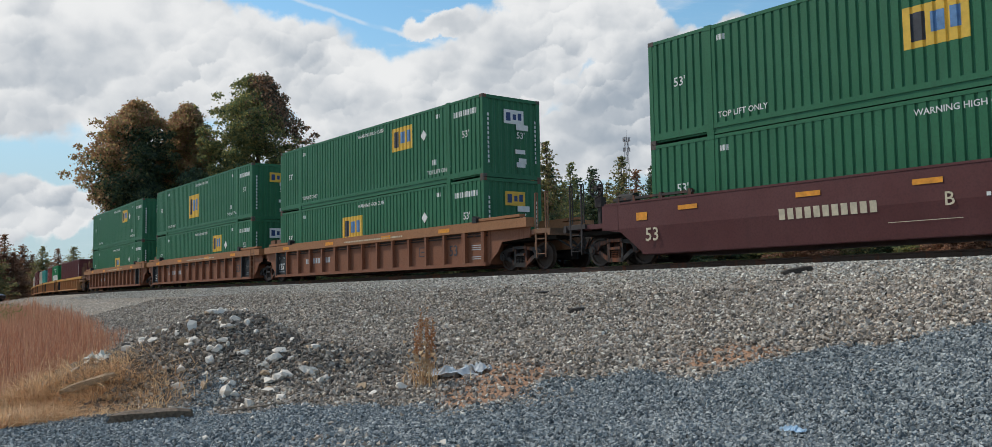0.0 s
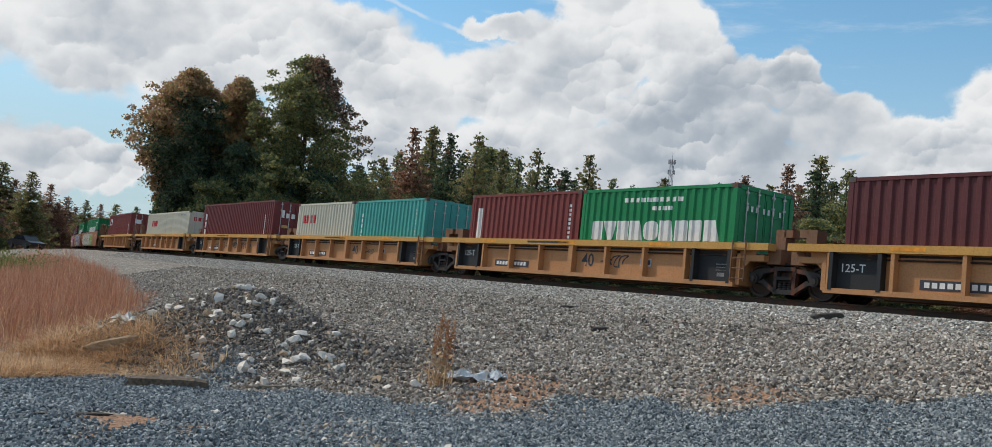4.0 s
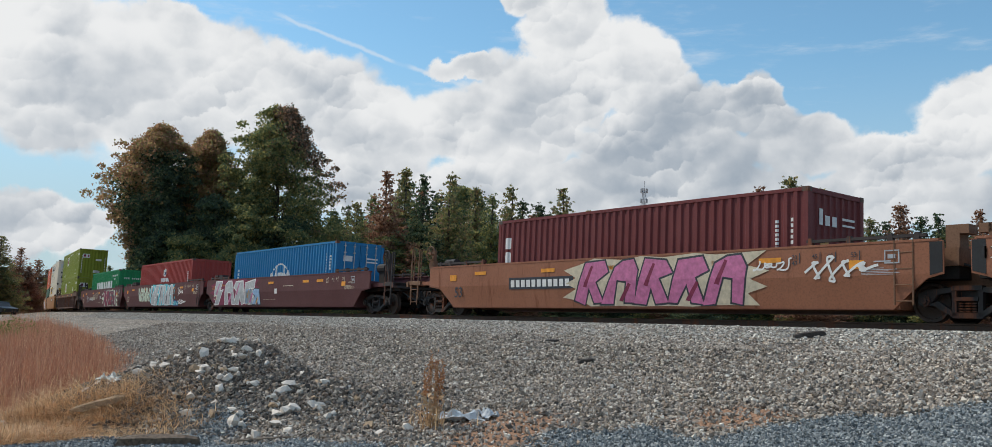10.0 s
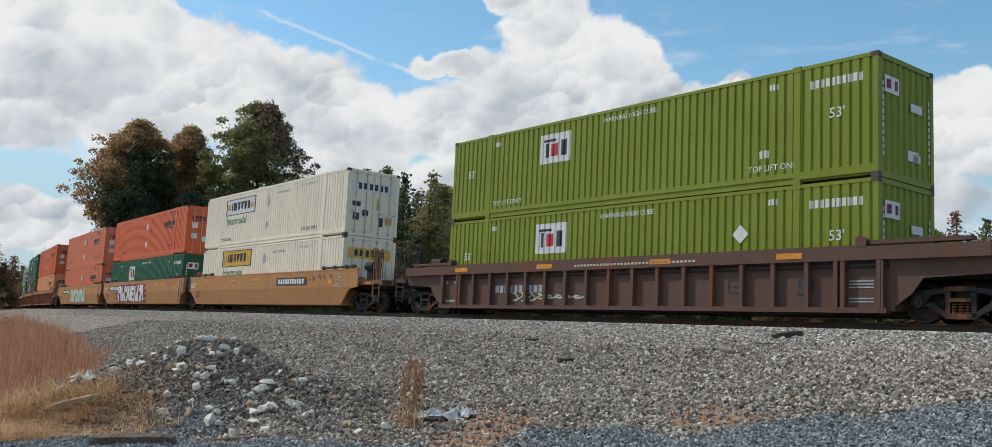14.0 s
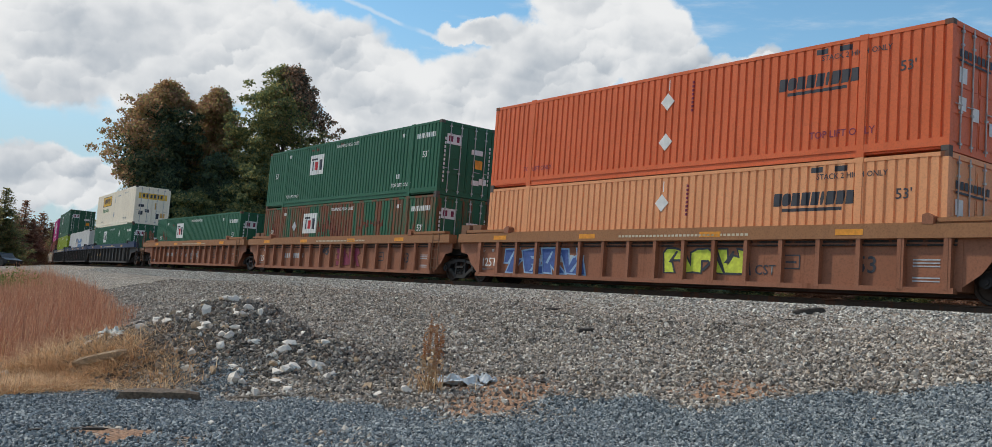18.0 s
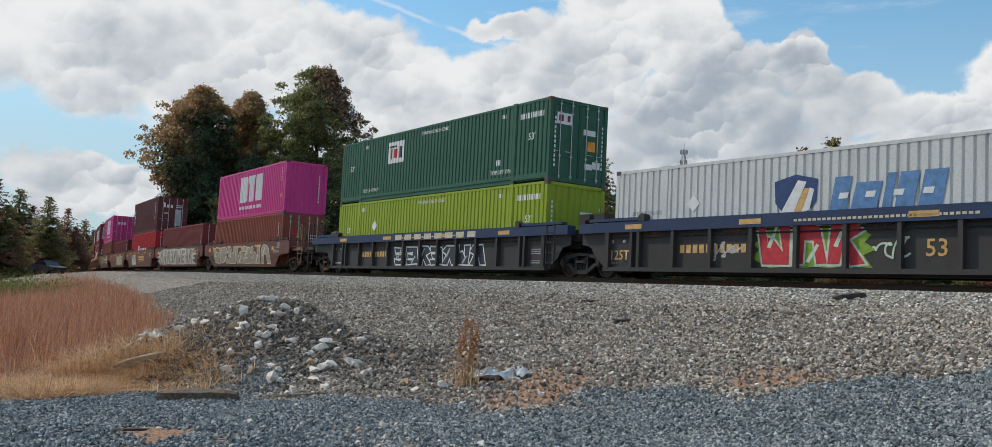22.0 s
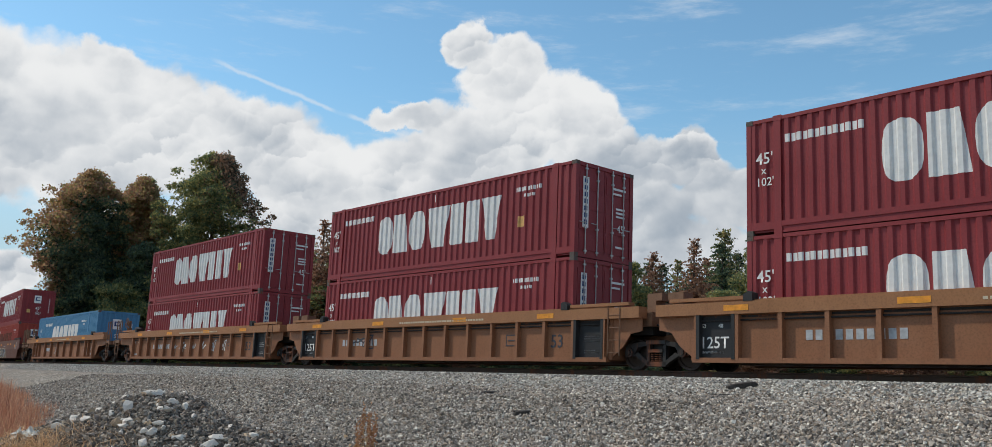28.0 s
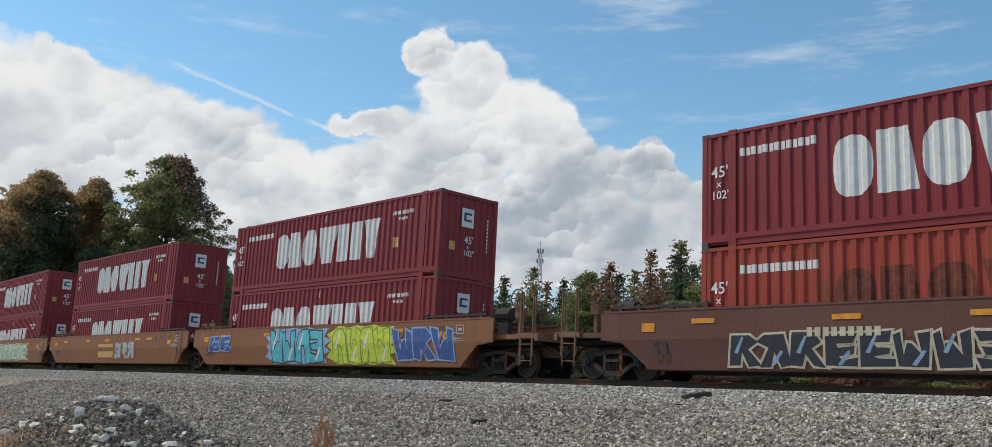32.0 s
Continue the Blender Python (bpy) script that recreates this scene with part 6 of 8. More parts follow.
scrawl(303.09, -6.5, -3.2, 0.6, 1.3, "silver", 26, 0.04)
scrawl(303.09, -3.0, -0.6, 0.9, 1.5, "taupe", 27, 0.05)
scrawl(326.95, -4.4, -1.1, 0.42, 0.75, "mint", 28, 0.04)
spray(370.39, -5.2, 1.2, 0.38, 1.5, "white", "wine", "wine", 6, 29, "wine")
spray(389.96, -3.2, 3.2, 0.38, 1.45, "mint", "silver", "leaf", 5, 30)
spray(413.85, -6.9, -3.0, 0.35, 1.15, "blue", "sky", "sky", 4, 31)
spray(413.85, 0.25, 3.1, 0.5, 1.15, "lime", "dark", "dark", 3, 32)
car_text(413.85, "CST", 0.26, 3.3, 0.5, "dark")
scrawl(433.41, -1.2, -0.2, 0.9, 1.25, "dark", 33, 0.07)
spray(433.41, 0.4, 2.6, 0.4, 1.2, "wine", "rust", "wine", 3, 34)
for i in range(5):
    scrawl(452.98, -3.5 + 1.1 * i, -2.9 + 1.1 * i, 0.5, 1.15, "silver", 35 + i, 0.05)
spray(496.36, -2.5, 0.4, 0.36, 1.5, "red", "mint", "mint", 3, 41, "leaf")
scrawl(496.36, -4.2, -3.2, 0.5, 1.1, "silver", 42, 0.05)
scrawl(496.36, 0.7, 1.6, 0.5, 1.1, "mint", 43, 0.05)
spray(515.93, -2.2, 4.6, 0.36, 1.12, "dark", "white", "silver", 7, 44)
car_mark(515.93, [(-2.0 + i * 0.8, -1.45 + i * 0.8, 1.40, 1.62) for i in range(8)], "cream", "graffiti", 1, -1.508)
spray(537.61, -5.4, 5.0, 0.42, 1.45, "taupe", "cream", "cream", 7, 45)
spray(553.13, -5.4, 4.9, 0.42, 1.5, "taupe", "cream", "dark", 9, 46, "silver")
spray(568.64, -3.8, -1.7, 0.4, 1.3, "mint", "silver", "dark", 3, 47)
car_mark(568.64, small_bars(-0.1, 2.7, 0.8, 1.15, 4, 0.1) + [(-0.1, 2.9, 0.7, 0.74)], "gold", "emblem")
spray(584.16, 0.0, 4.6, 0.45, 1.35, "cream", "taupe", "dark", 5, 48)
car_mark(599.67, small_bars(0.95, 3.6, 0.78, 1.22, 4, 0.08) + [(0.7, 3.9, 0.62, 0.67), (0.8, 3.2, 1.27, 1.31)], "gold", "emblem")
spray(599.67, 3.75, 5.35, 0.68, 1.45, "taupe", "white", "white", 3, 49)
spray(599.67, -3.2, 0.7, 0.7, 1.5, "taupe", "dark", "dark", 4, 50)
spray(621.36, 2.15, 2.95, 0.3, 1.1, "white", "cream", "dark", 1, 51)
for i in range(6):
    scrawl(660.47, -2.7 + 1.2 * i, -2.0 + 1.2 * i, 0.5, 1.1, "white" if i % 2 else "silver", 52 + i, 0.06)
scrawl(621.36, -1.0, 0.4, 0.5, 1.1, "silver", 60, 0.05)
scrawl(640.91, -4.4, -3.2, 0.6, 1.2, "dark", 61, 0.05)
car_mark(684.37, small_bars(-5.2, -3.2, 0.75, 0.95, 10), "grey", "serial_mark", 2)
scrawl(684.37, -2.0, -1.0, 0.5, 1.1, "silver", 62, 0.04)
car_mark(708.21, small_bars(-4.0, -2.3, 1.02, 1.22, 9), "cream", "serial_mark", 6)
spray(708.21, -6.0, 2.6, 0.34, 1.12, "dark", "cream", "sky", 11, 63)
spray(732.02, -8.0, -6.1, 0.8, 1.45, "blue", "sky", "sky", 2, 64)
spray(732.02, -2.9, 0.9, 0.34, 1.6, "cyan", "dark", "white", 4, 65, "sky")
spray(732.02, 1.45, 4.9, 0.34, 1.6, "lime", "leaf", "white", 4, 66, "lime")
spray(732.02, 5.0, 8.1, 0.45, 1.5, "blue", "sky", "violet", 3, 67)
car_mark(751.59, [(-1.5, 0.6, 0.55, 1.25)], "gold", "emblem")
spray(751.59, 0.9, 3.4, 0.5, 1.3, "silver", "taupe", "taupe", 3, 68)
spray(771.15, -3.0, 5.0, 0.4, 1.45, "mint", "leaf", "cyan", 7, 69, "silver")

# ---- the ground ----
def mound(x, y):
    """The rubble heap beside the lane, metres over the slope."""
    s, r = (x + 15.2) * 0.38 + (y - 6.1) * 0.92, -(x + 15.2) * 0.92 + (y - 6.1) * 0.38
    a = (s / np.where(s < 0, 1.25, 1.5)) ** 2 + (r / np.where(r < 0, 1.5, 1.3)) ** 2
    b = ((s - 1.3) / 1.6) ** 2 + ((r + 1.5) / 1.2) ** 2
    c = ((x + 15.4) / 1.4) ** 2 + ((y - 4.35) / 1.1) ** 2
    return 1.02 * np.exp(-a) + 0.42 * np.exp(-b) + 0.50 * np.exp(-c)


def waves(x, y, s, seed):
    return np.sin(x * s + seed) * np.cos(y * s * 1.3 + seed * 2.1) + 0.5 * np.sin(x * s * 2.3 + y * s * 1.7 + seed * 3.3)


def to_track(x, y):
    """Distance to the track's line, positive on the near side."""
    q = np.clip(-x, -380, 950)
    for _ in range(2):
        tx, ty, th = np.interp(q, QS, TX), np.interp(q, QS, TY), np.interp(q, QS, TH)
        q = np.clip(q + (-(x - tx) * np.cos(th) + (y - ty) * np.sin(th)), -390, 990)
    tx, ty, th = np.interp(q, QS, TX), np.interp(q, QS, TY), np.interp(q, QS, TH)
    return -((x - tx) * np.sin(th) + (y - ty) * np.cos(th))


def near_bank(x, y):
    """The fresh blue-grey stone tipped along the lane, rising to the right."""
    edge = 6.4 + 0.35 * waves(x, y * 0, 0.55, 1.0) + 0.10 * np.clip(x + 9, 0, 9)
    return np.clip((edge - y) / 0.9, 0, 1) * np.clip((y - 2.0) / 2.5, 0, 1)


def ground_z(x, y):
    d = to_track(x, y)
    z = np.interp(d, [-60, -8, -4.2, -2.4, -1.5, 1.5, 2.5, 4.2, 7.6, 10.5, 13.0, 15.5, 19.0, 60.0],
                  [1.2, 1.3, 1.55, 2.08, 2.10, 2.10, 2.06, 1.66, 1.52, 0.85, 0.32, 0.06, 0.0, 0.0])
    near = np.exp(-(((x + 14) / 24) ** 2)) * np.clip((d - 2.8) / 2, 0, 1)
    z = z + near * (0.05 * waves(x, y, 0.8, 0.4) + 0.02 * waves(x, y, 2.7, 2.0))
    z = z + mound(x, y) + 0.16 * near_bank(x, y) * np.clip((x + 13) / 6, 0, 1)
    return z


def axis(lo, hi, step, far):
    mid = np.arange(lo, hi + step / 2, step)
    g = step * 1.25 ** np.arange(1, 60)
    up, dn = hi + np.cumsum(g), lo - np.cumsum(g)
    return np.concatenate([dn[dn > -far][::-1], mid, up[up < far]])


GX, GY = axis(-62, 8, 0.3, 4000), axis(-4, 30, 0.25, 4000)
XX, YY = np.meshgrid(GX, GY)
ZZ = ground_z(XX, YY)
nx, ny = len(GX), len(GY)
ii = np.arange(nx * ny).reshape(ny, nx)
quads = np.stack([ii[:-1, :-1], ii[:-1, 1:], ii[1:, 1:], ii[1:, :-1]], -1).reshape(-1, 4)

# ---- ground cover ----
rng = np.random.default_rng(5)


def blue_edge(x):
    """How far towards the track the fresh blue-grey stone reaches."""
    return np.interp(x, [-30, -13.3, -12.6, -12.2, -11.0, -10.1, -9.7, -9.2, -8.9, -8.1, -7.0, -6.4, -5.4, -3.0, 8],
                     [1.5, 2.2, 3.6, 4.7, 5.6, 6.5, 7.3, 7.0, 8.2, 8.6, 8.9, 9.8, 10.7, 12.2, 13.0])


def zones(x, y):
    """Shares of blue-grey stone, clay and brown gravel, and grass soil at a place."""
    w = 0.25 * waves(x, y, 1.9, 0.7)
    blue = np.clip((blue_edge(x) + w - y) / 0.35, 0, 1)
    up = np.exp(-(((x + 12.9) / 0.75) ** 2 + ((y - 4.85) / 0.55) ** 2) ** 2) * (0.75 + 0.3 * waves(x, y, 3.1, 0.4))
    blue = np.maximum(blue, up)
    hole = np.exp(-(((x + 9.2) / 0.75) ** 2 + ((y - 7.0) / 0.55) ** 2)) + 0.64 * np.exp(-(((x + 9.2) / 0.9) ** 2 + ((y - 2.5) / 0.85) ** 2)) * (0.8 + 0.5 * waves(x, y, 3.7, 1.3)) + 0.35 * np.exp(-(((x + 8.6) / 0.5) ** 2 + ((y - 3.6) / 1.3) ** 2)) * (0.5 + 0.5 * waves(x, y, 2.6, 0.3)) + 0.5 * np.exp(-(((x + 6.2) / 1.5) ** 2 + ((y - 3.8) / 0.5) ** 2))
    blue = np.clip(blue - 1.6 * hole, 0, 1)
    clay = np.clip(1.3 * hole + 1.0 * np.exp(-(((x + 9.7) / 1.0) ** 2 + ((y - 8.0) / 0.7) ** 2)) + 0.75 * np.exp(-(((x + 7.3) / 1.3) ** 2 + ((y - 9.5) / 0.7) ** 2)) + 0.8 * np.exp(-(((x + 13.3) / 1.0) ** 2 + ((y - 2.3) / 0.5) ** 2)) + 0.5 * np.exp(-(((x + 11.5) / 1.2) ** 2 + ((y - 7.6) / 0.9) ** 2)), 0, 1) * (1 - blue)
    d = to_track(x, y)
    soil = np.clip((x + 12.8) / -0.8, 0, 1) * np.clip((d - 11.3 - 0.06 * np.clip(-x - 20, -6, 30)) / 0.8, 0, 1) * np.clip((5.6 - 0.17 * (x + 14) - y) / 0.8, 0, 1)
    far = np.clip((np.hypot(x + 15, y - 8) - 75) / 40, 0, 1)
    soil = np.clip(np.maximum(soil, np.maximum(far, np.clip((-d - 6) / 3, 0, 1))) - np.clip(1 - d / 9, 0, 1) * (d > -3), 0, 1)
    return blue, clay, soil


def oil_and_shade(x, y):
    """Strip under the cars: grease and the train's shade, both put in as colour."""
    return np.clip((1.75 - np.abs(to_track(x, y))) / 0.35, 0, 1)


def ground_material():
    m, nt, b, N, L = nodes_of("trackside ground")
    tc, at = N("ShaderNodeTexCoord"), N("ShaderNodeAttribute")
    at.attribute_name = "zones"
    v = tc.outputs["Object"]
    sep = N("ShaderNodeSeparateColor")
    L(at.outputs["Color"], sep.inputs[0])
    vor = N("ShaderNodeTexVoronoi")
    vor.inputs["Scale"].default_value = 19.0
    L(v, vor.inputs["Vector"])
    vor2 = N("ShaderNodeTexVoronoi")
    vor2.inputs["Scale"].default_value = 27.0
    L(v, vor2.inputs["Vector"])
    cell = N("ShaderNodeSeparateColor")
    L(vor.outputs["Color"], cell.inputs[0])
    big, mid = noise_tex(N, L, v, 0.6, 6), noise_tex(N, L, v, 5.0, 5)
    grey = ramp(N, [(0.0, (0.06, 0.052, 0.044)), (0.4, (0.21, 0.185, 0.155)), (0.8, (0.42, 0.375, 0.32)), (1.0, (0.66, 0.60, 0.52))])
    L(cell.outputs[0], grey.inputs[0])
    tan = mix_rgb(N, L, mid.outputs[0], (0.15, 0.112, 0.082), (0.32, 0.25, 0.185))
    r0 = ramp(N, [(0.42, (0, 0, 0)), (0.68, (0.55, 0.55, 0.55))])
    L(big.outputs[0], r0.inputs[0])
    base = mix_rgb(N, L, r0.outputs[0], grey.outputs[0], tan)
    # ground darker than its blue-grey stones, shade of their gaps put into colour
    blue = ramp(N, [(0.0, (0.03, 0.036, 0.04)), (0.6, (0.09, 0.102, 0.108)), (1.0, (0.23, 0.25, 0.255))])
    L(cell.outputs[1], blue.inputs[0])
    clay = mix_rgb(N, L, mid.outputs[0], (0.24, 0.125, 0.07), (0.46, 0.27, 0.16))
    soil = mix_rgb(N, L, mid.outputs[0], (0.13, 0.075, 0.045), (0.32, 0.19, 0.11))

    def zone(ch):
        a = math_node(N, L, "ADD", sep.outputs[ch], math_node(N, L, "MULTIPLY", math_node(N, L, "SUBTRACT", mid.outputs[0], 0.5), 1.1))
        s = N("ShaderNodeMapRange")
        s.interpolation_type = "SMOOTHSTEP"
        s.inputs["From Min"].default_value, s.inputs["From Max"].default_value = 0.38, 0.62
        L(a, s.inputs["Value"])
        return s.outputs[0]
    rough_n = noise_tex(N, L, v, 1.7, 7)
    base = mix_rgb(N, L, 1.0, base, mix_rgb(N, L, rough_n.outputs[0], (0.45, 0.43, 0.41), (1.5, 1.48, 1.45)), "MULTIPLY")
    c = mix_rgb(N, L, zone(0), base, blue.outputs[0])
    c = mix_rgb(N, L, zone(1), c, clay)
    c = mix_rgb(N, L, zone(2), c, soil)
    # near-black between the rails, for oil and the cars' painted-in shade
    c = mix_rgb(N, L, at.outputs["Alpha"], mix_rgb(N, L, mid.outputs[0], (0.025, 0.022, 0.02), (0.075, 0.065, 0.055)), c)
    L(c, b.inputs["Base Color"])
    b.inputs["Roughness"].default_value = 0.92
    h = math_node(N, L, "ADD", vor.outputs["Distance"], math_node(N, L, "MULTIPLY", vor2.outputs["Distance"], 0.5))
    bp = N("ShaderNodeBump")
    bp.invert = True
    bp.inputs["Strength"].default_value, bp.inputs["Distance"].default_value = 0.9, 0.05
    L(h, bp.inputs["Height"])
    L(bp.outputs[0], b.inputs["Normal"])
    return m


ground = ob_from("ground", np.stack([XX, YY, ZZ], -1).reshape(-1, 3), quads, ground_material(), True)
tagged(ground, kind="structure")
zr, zg, zb = zones(XX.ravel(), YY.ravel())
layer = ground.data.color_attributes.new("zones", "FLOAT_COLOR", "POINT")
layer.data.foreach_set("color", np.stack([zr, zg, zb, 1 - oil_and_shade(XX.ravel(), YY.ravel())], -1).astype(np.float32).ravel())


def island_material(name, cols, rough=0.85, bump=0.0, through=0.0):
    """Colours picked piece by piece."""
    m, nt, b, N, L = nodes_of(name)
    geo, tc = N("ShaderNodeNewGeometry"), N("ShaderNodeTexCoord")
    r = ramp(N, [(i / (len(cols) - 1), c) for i, c in enumerate(cols)])
    L(geo.outputs["Random Per Island"], r.inputs[0])
    n = noise_tex(N, L, tc.outputs["Object"], 30.0, 4)
    dk = mix_rgb(N, L, n.outputs[0], (0.7, 0.7, 0.7), (1.25, 1.25, 1.25))
    L(mix_rgb(N, L, 1.0, r.outputs[0], dk, "MULTIPLY"), b.inputs["Base Color"])
    b.inputs["Roughness"].default_value = rough
    if through:
        b.inputs["Subsurface Weight"].default_value = 0.0
        tr, ad, out = N("ShaderNodeBsdfTranslucent"), N("ShaderNodeMixShader"), nt.nodes["Material Output"]
        L(r.outputs[0], tr.inputs[0])
        ad.inputs[0].default_value = through
        L(b.outputs[0], ad.inputs[1])
        L(tr.outputs[0], ad.inputs[2])
        L(ad.outputs[0], out.inputs[0])
    return m


def fast_mesh(name, verts, faces, mat, label, category):
    """One object of stuff from arrays: verts (n, 3), faces (m, k)."""
    me = bpy.data.meshes.new(name)
    k = faces.shape[1]
    me.vertices.add(len(verts))
    me.vertices.foreach_set("co", verts.astype(np.float32).ravel())
    me.loops.add(faces.size)
    me.loops.foreach_set("vertex_index", faces.astype(np.int32).ravel())
    me.polygons.add(len(faces))
    me.polygons.foreach_set("loop_start", np.arange(0, faces.size, k, dtype=np.int32))
    me.update(calc_edges=True)
    me.shade_flat()
    me.materials.append(mat)
    return tagged(new(name, me), label, category, kind="stuff")


CUBE_V = np.array([(-1, -1, -1), (1, -1, -1), (1, 1, -1), (-1, 1, -1), (-1, -1, 1), (1, -1, 1), (1, 1, 1), (-1, 1, 1)], float)
CUBE_F = np.array([(0, 3, 2, 1), (4, 5, 6, 7), (0, 1, 5, 4), (1, 2, 6, 5), (2, 3, 7, 6), (3, 0, 4, 7)])


def turns(n):
    q = rng.normal(size=(n, 4))
    q /= np.linalg.norm(q, axis=1)[:, None]
    w, x, y, z = q.T
    return np.stack([1 - 2 * (y * y + z * z), 2 * (x * y - z * w), 2 * (x * z + y * w), 2 * (x * y + z * w), 1 - 2 * (x * x + z * z), 2 * (y * z - x * w), 2 * (x * z - y * w), 2 * (y * z + x * w), 1 - 2 * (x * x + y * y)], -1).reshape(n, 3, 3)


OCTA_V = np.array([(1, 0.2, 0), (-1, -0.1, 0.1), (0.1, 1, 0), (0, -1, -0.1), (0.15, 0, 1), (0, 0.1, -1)], float)
OCTA_F = np.array([(0, 2, 4), (2, 1, 4), (1, 3, 4), (3, 0, 4), (2, 0, 5), (1, 2, 5), (3, 1, 5), (0, 3, 5)])


def pebbles(name, x, y, size, mat, label, category):
    """Small broken stones of eight faces each, heaped loosely."""
    n = len(x)
    v = OCTA_V[None] * (1 + rng.uniform(-0.35, 0.3, (n, 6, 3)))
    v *= (size[:, None] * rng.uniform(0.65, 1.1, (n, 3)))[:, None, :] * 0.58
    v = np.einsum("nij,nkj->nki", turns(n), v)
    v += np.stack([x, y, ground_z(x, y) + size * rng.uniform(0.0, 0.4, n)], -1)[:, None, :]
    f = (OCTA_F[None] + 6 * np.arange(n)[:, None, None]).reshape(-1, 3)
    return fast_mesh(name, v.reshape(-1, 3), f, mat, label, category)


def stones(name, x, y, size, mat, label, category, sink=0.1):
    """Broken stones lying at x, y: chipped blocks turned every way."""
    n = len(x)
    v = CUBE_V[None] * (1 + rng.uniform(-0.5, 0.2, (n, 8, 3)))
    v *= (size[:, None] * rng.uniform(0.62, 1.1, (n, 3)))[:, None, :] * 0.42
    v = np.einsum("nij,nkj->nki", turns(n), v)
    v[..., 2] *= 0.8
    v += np.stack([x, y, ground_z(x, y) + size * (0.22 - sink)], -1)[:, None, :]
    f = (CUBE_F[None] + 8 * np.arange(n)[:, None, None]).reshape(-1, 4)
    return fast_mesh(name, v.reshape(-1, 3), f, mat, label, category)


def scatter(n, x0, x1, y0, y1, keep):
    x, y = rng.uniform(x0, x1, n), rng.uniform(y0, y1, n)
    k = rng.random(n) < keep(x, y)
    return x[k], y[k]


BLUE_STONE = island_material("blue-grey crushed stone", [(0.07, 0.083, 0.09), (0.165, 0.185, 0.19), (0.275, 0.295, 0.295), (0.48, 0.49, 0.47)])
GREY_STONE = island_material("grey ballast stone", [(0.07, 0.058, 0.049), (0.29, 0.25, 0.207), (0.52, 0.455, 0.385), (0.13, 0.105, 0.083), (0.43, 0.335, 0.25), (0.82, 0.76, 0.66)])
PALE_STONE = island_material("pale ballast stone", [(0.14, 0.13, 0.115), (0.44, 0.41, 0.365), (0.60, 0.565, 0.50), (0.27, 0.245, 0.21), (0.82, 0.78, 0.70)])
x, y = scatter(310000, -15.5, -1.5, 0.0, 12.5, lambda x, y: zones(x, y)[0] * (np.hypot(x, y) > 7.5) * (y > -0.10 * x) * (y < -3.2 * x))
pebbles("blue_gravel", x, y, rng.uniform(0.024, 0.047, len(x)) * rng.choice([1, 1, 1, 1.3], len(x)), BLUE_STONE, "loose blue-grey crushed stone spread along the lane", "gravel")
x, y = scatter(300000, -40, -2.0, 4.0, 17.0, lambda x, y: (y > -0.13 * x) * (y < -3.2 * x) * np.clip(1.3 - 2.5 * mound(x, y), 0, 1) * (1 - zones(x, y)[0]) * (1 - 0.75 * zones(x, y)[1]) * (1 - zones(x, y)[2]) * (to_track(x, y) > 3.6) * np.clip(1.3 - (np.hypot(x, y) - 10) / 16, 0.26, 1))
pebbles("brown_gravel", x, y, rng.uniform(0.03, 0.062, len(x)) * rng.choice([1, 1, 1, 1.4], len(x)), GREY_STONE, "loose grey-brown gravel on the slope below the track", "gravel")
q, o = rng.uniform(-3, 75, 42000), -rng.uniform(1.6, 4.4, 42000)
k = rng.random(42000) < np.clip(1.15 - q / 75, 0.12, 1)
q, o = q[k], o[k]
th = np.interp(q, QS, TH)
stones("ballast", np.interp(q, QS, TX) + np.sin(th) * o, np.interp(q, QS, TY) + np.cos(th) * o, rng.uniform(0.045, 0.085, len(q)), PALE_STONE, "pale grey track ballast heaped beside the rails", "ballast")

# ---- the track itself ----
RAIL_STEEL = paint("rusty rail", (0.085, 0.05, 0.035), 0.6, 0.4, 0.4)
TIE_WOOD = plain("creosoted wood", (0.055, 0.042, 0.033), 0.85, 0, 0.5, 14.0)
PROFILE = [(-0.075, 0), (0.075, 0), (0.075, 0.015), (0.012, 0.035), (0.012, 0.135), (0.036, 0.145), (0.036, 0.18), (-0.036, 0.18), (-0.036, 0.145), (-0.012, 0.135), (-0.012, 0.035), (-0.075, 0.015)]


def rail(off):
    qs = np.arange(-160, 420, 2.0)
    verts, faces, n = [], [], len(PROFILE)
    for i, qq in enumerate(qs):
        for dx, dz in PROFILE:
            px, py, _ = track(qq, off + dx)
            verts.append((px, py, RAIL_Z - 0.18 + dz))
        if i:
            for j in range(n):
                k2 = (j + 1) % n
                faces.append(((i - 1) * n + j, (i - 1) * n + k2, i * n + k2, i * n + j))
    return ob_from("rail", verts, faces, RAIL_STEEL)


bed = new("railway_track")
tagged(bed, "single railway track with rusty rails on dark ties", "railway", kind="structure")
for off in (-0.755, 0.755):
    rail(off).parent = bed
for i in range(290):
    qq = -28 + i * 0.56
    px, py, th = track(qq)
    piece("tie", ("tie",), lambda bm: box(bm, -0.115, 0.115, -1.3, 1.3, -0.17, 0.0), TIE_WOOD, bed, Matrix.Translation((px, py, RAIL_Z - 0.175)) @ Matrix.Rotation(-th + rng.uniform(-0.01, 0.01), 4, "Z"))
for i in range(60):
    qq = -28 + i * 1.68
    px, py, th = track(qq, -0.755)
    piece("tie_plate", ("tie_plate",), lambda bm: box(bm, -0.09, 0.09, -0.17, 0.17, 0, 0.015), RAIL_STEEL, bed, Matrix.Translation((px, py, RAIL_Z - 0.174)) @ Matrix.Rotation(-th, 4, "Z"))

# ---- plants ----
BARK = plain("bark", (0.10, 0.078, 0.06), 0.9, 0, 0.5, 5.0)


